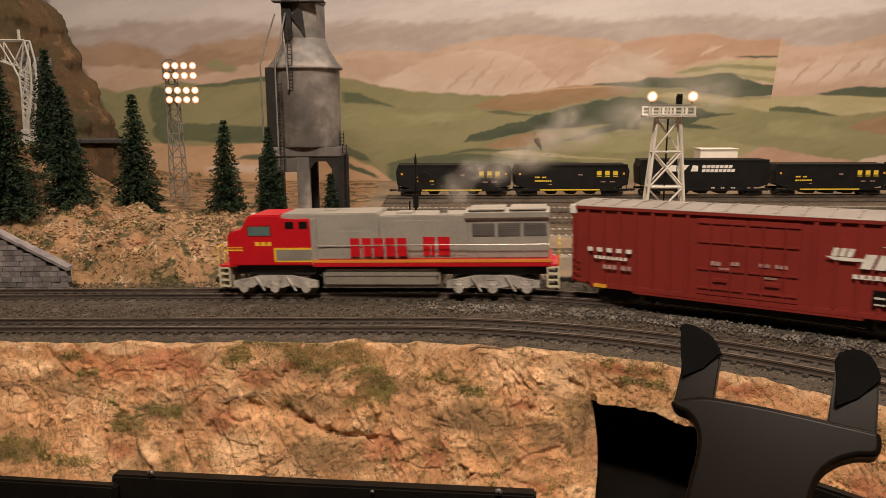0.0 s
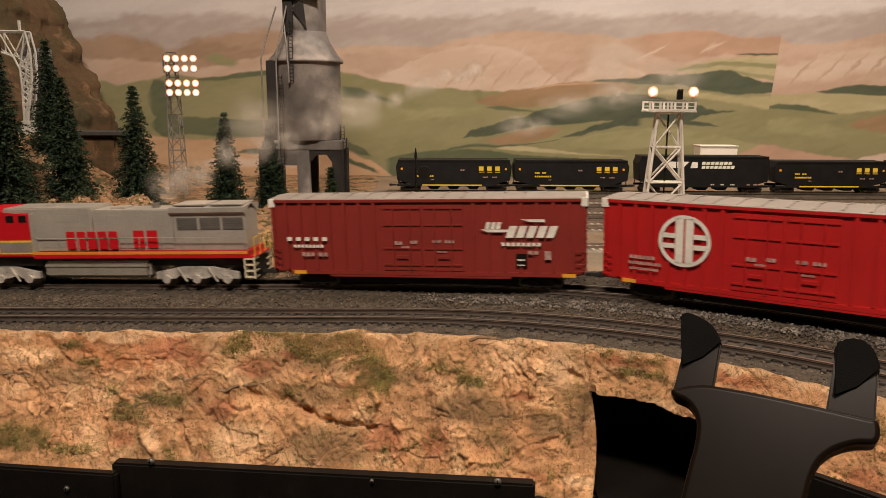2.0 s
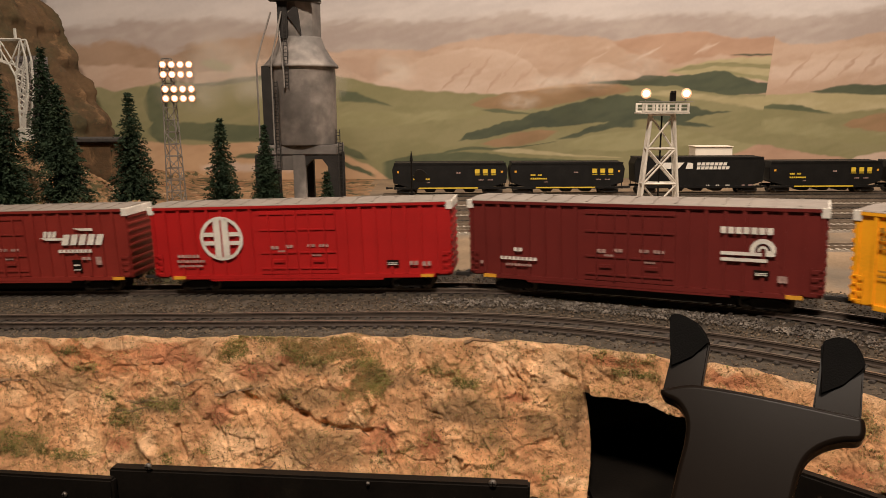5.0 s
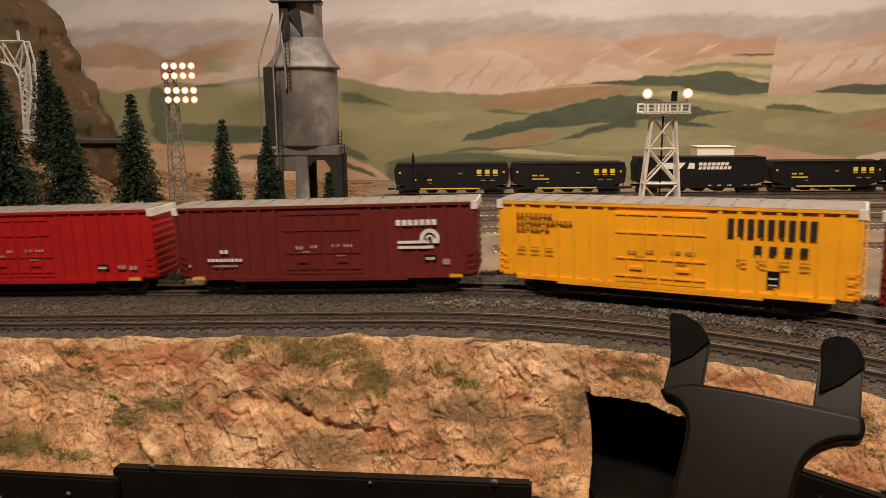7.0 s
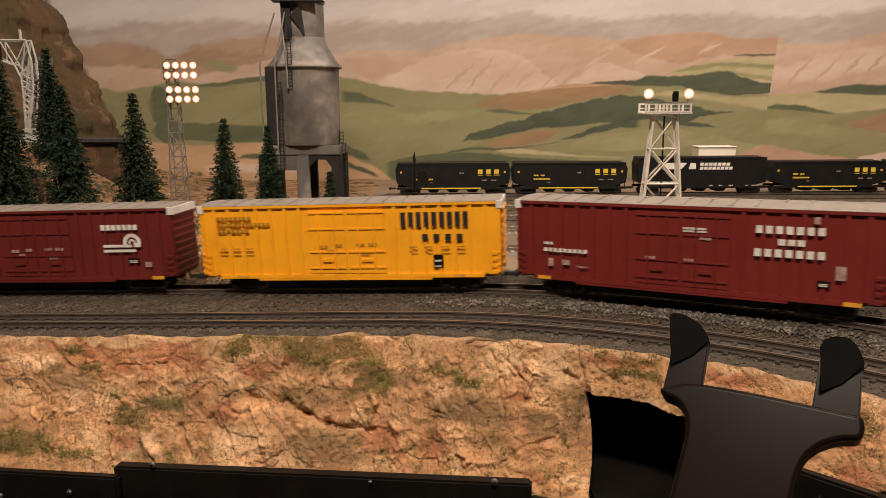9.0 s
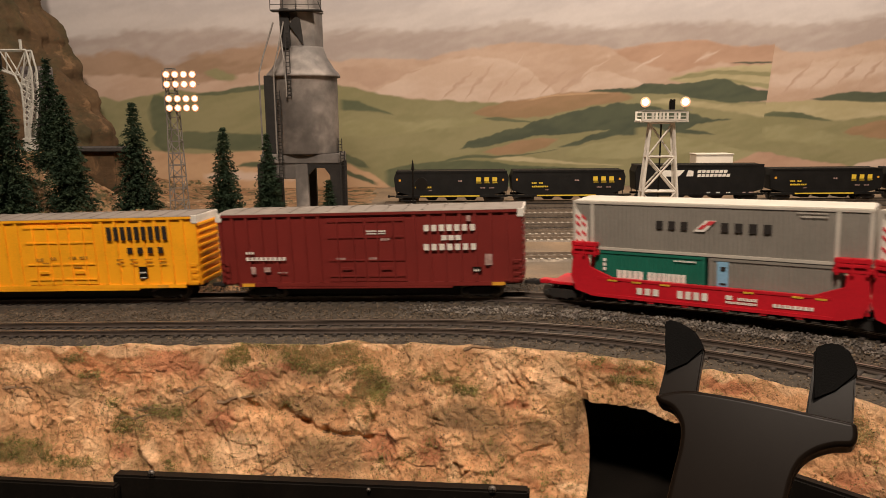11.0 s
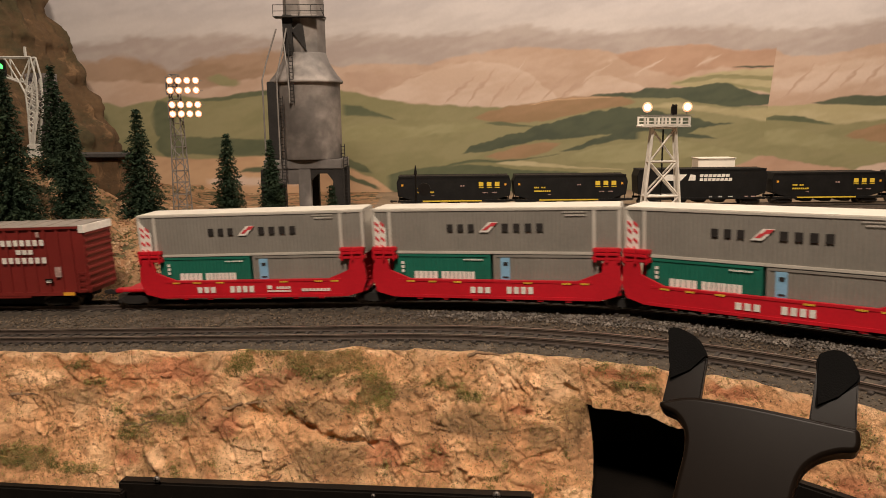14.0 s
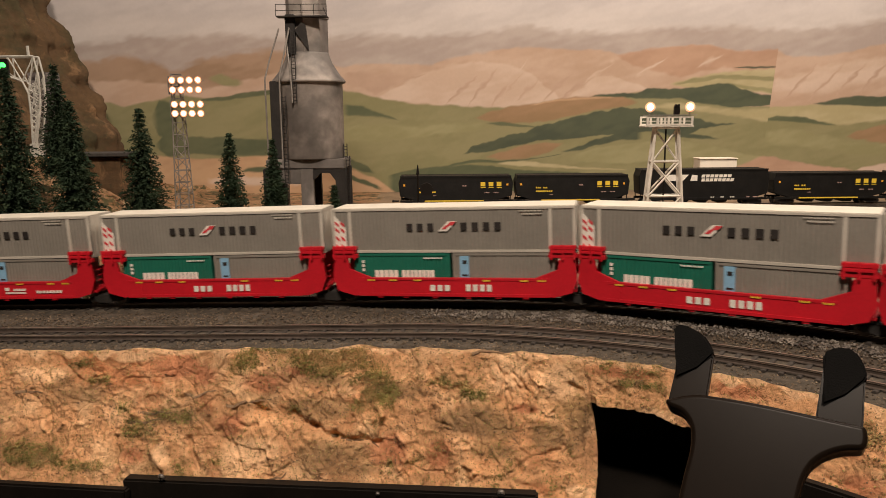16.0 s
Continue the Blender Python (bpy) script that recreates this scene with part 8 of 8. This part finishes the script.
# ---- exhaust smoke: soft rigid puffs ----
def smoke_material(name, dense):
    m = bpy.data.materials.new(name)
    m.use_nodes = True
    n, lk = m.node_tree.nodes, m.node_tree.links
    n.remove(n["Principled BSDF"])
    co, sep = n.new("ShaderNodeTexCoord"), n.new("ShaderNodeVectorMath")
    sep.operation = "MULTIPLY"
    sep.inputs[1].default_value = (1, 0, 1)
    lk.new(co.outputs["Object"], sep.inputs[0])
    ln = n.new("ShaderNodeVectorMath")
    ln.operation = "LENGTH"
    lk.new(sep.outputs[0], ln.inputs[0])
    fall = n.new("ShaderNodeMapRange")
    fall.interpolation_type = "SMOOTHSTEP"
    fall.inputs[1].default_value, fall.inputs[2].default_value, fall.inputs[3].default_value, fall.inputs[4].default_value = 0.0, 0.95, 1.0, 0.0
    lk.new(ln.outputs["Value"], fall.inputs[0])
    ns = n.new("ShaderNodeTexNoise")
    ns.inputs["Scale"].default_value, ns.inputs["Detail"].default_value, ns.inputs["Distortion"].default_value = 1.5, 6, 0.5
    shift = n.new("ShaderNodeVectorMath")
    inf = n.new("ShaderNodeObjectInfo")
    add = n.new("ShaderNodeMath")
    add.operation = "MULTIPLY"
    add.inputs[1].default_value = 40.0
    lk.new(inf.outputs["Random"], add.inputs[0])
    lk.new(co.outputs["Object"], shift.inputs[0])
    lk.new(add.outputs[0], shift.inputs[1])
    lk.new(shift.outputs[0], ns.inputs["Vector"])
    st = n.new("ShaderNodeMapRange")
    st.inputs[1].default_value, st.inputs[2].default_value, st.inputs[3].default_value, st.inputs[4].default_value = 0.30, 0.80, 0.0, dense
    lk.new(ns.outputs["Fac"], st.inputs[0])
    mul = n.new("ShaderNodeMath")
    mul.operation = "MULTIPLY"
    lk.new(st.outputs[0], mul.inputs[0])
    lk.new(fall.outputs[0], mul.inputs[1])
    clear, white, mix = n.new("ShaderNodeBsdfTransparent"), n.new("ShaderNodeBsdfDiffuse"), n.new("ShaderNodeMixShader")
    white.inputs[0].default_value = (0.60, 0.54, 0.47, 1)
    lk.new(mul.outputs[0], mix.inputs[0])
    lk.new(clear.outputs[0], mix.inputs[1])
    lk.new(white.outputs[0], mix.inputs[2])
    lk.new(mix.outputs[0], n["Material Output"].inputs[0])
    return m


M_SMOKE = smoke_material("thin_smoke", 0.60)
M_WISP = smoke_material("fresh_smoke", 0.62)


def puff(name, size, seed, material, label):
    bm = bmesh.new()
    bmesh.ops.create_icosphere(bm, subdivisions=3, radius=1.0)
    for v in bm.verts:
        v.co *= 1 + 0.25 * noise.noise(v.co * 1.7 + Vector((seed * 3.1, 0, 0)))
    ob = link(name, bm, material, smooth=True)
    ob.scale = size
    return tagged(ob, label, "smoke", "exhaust smoke", "")


# old clouds hang behind the train at the start and drift away to the back: place, size, first moment, rise
CLOUDS = [((0.085, 0.80, 0.075), (0.050, 0.02, 0.022), 0.0, 0.012), ((0.150, 0.84, 0.098), (0.055, 0.02, 0.026), 0.0, 0.014), ((0.230, 0.88, 0.118), (0.060, 0.02, 0.030), 0.0, 0.012),
          ((0.320, 0.92, 0.150), (0.070, 0.02, 0.042), 0.0, 0.010), ((0.240, 0.95, 0.175), (0.065, 0.02, 0.050), 0.0, 0.010),
          ((-0.110, 0.78, 0.100), (0.045, 0.02, 0.034), 1.2, 0.022), ((-0.200, 0.80, 0.105), (0.050, 0.02, 0.040), 1.9, 0.020), ((-0.290, 0.84, 0.120), (0.060, 0.02, 0.048), 2.5, 0.018),
          ((-0.380, 0.90, 0.130), (0.075, 0.02, 0.055), 3.0, 0.014), ((-0.330, 0.95, 0.180), (0.085, 0.02, 0.060), 3.3, 0.012)]
clouds = [puff("smoke_cloud", size, i, M_SMOKE, "thin grey drifting cloud of exhaust smoke") for i, (_, size, _, _) in enumerate(CLOUDS)]
wisps = [puff("smoke_wisp", (0.0130 + 0.0012 * (i % 4), 0.0080, 0.0150 + 0.0010 * (i % 3)), 30 + i, M_WISP, "pale wisp of fresh exhaust smoke") for i in range(28)]


def smoke_motions():
    for ob, (p, size, born, rise) in zip(clouds, CLOUDS):
        rows = []
        for i in range(33):
            t = i * 0.5
            age = t - born
            if age < 0:
                q = Vector((p[0], p[1], -0.30))                      # still under the layout
            else:
                q = Vector((p[0] + 0.012 * age, p[1] + 0.10 * age, p[2] + rise * age))
            if q.y > 1.62:
                q.y = 1.62
            rows.append((t, Matrix.Translation(q)))
        walk(ob, rows)
    for i, ob in enumerate(wisps):
        born = -1.0 + i * 0.13
        at_birth = car_pose(0.0080, 0.0790, max(0.0, born)) @ Vector((0.0413, 0, 0.0620))
        if born < 0:
            at_birth = car_pose(0.0080, 0.0790, 0.0) @ Vector((0.0413 - 0.109 * born, 0, 0.0620))
        rows = []
        for k in range(65):
            t = k * 0.25
            age = t - born
            if age < 0:
                q = car_pose(0.0080, 0.0790, t) @ Vector((0.0413, 0, 0.0400))   # inside the hood
            else:
                q = at_birth + Vector((0.015 * age + 0.005 * math.sin(age * 4 + i * 1.7), 0.05 * age + 0.13 * age * age, 0.008 + 0.050 * age + 0.004 * math.sin(i * 2.3)))
                q.y = min(q.y, 1.62)
            rows.append((t, Matrix.Translation(q) @ Matrix.Rotation(min(age, 1.2) * (0.5 + 0.3 * math.sin(i)) if age > 0 else 0.0, 4, "Y")))
        walk(ob, rows)


motions()
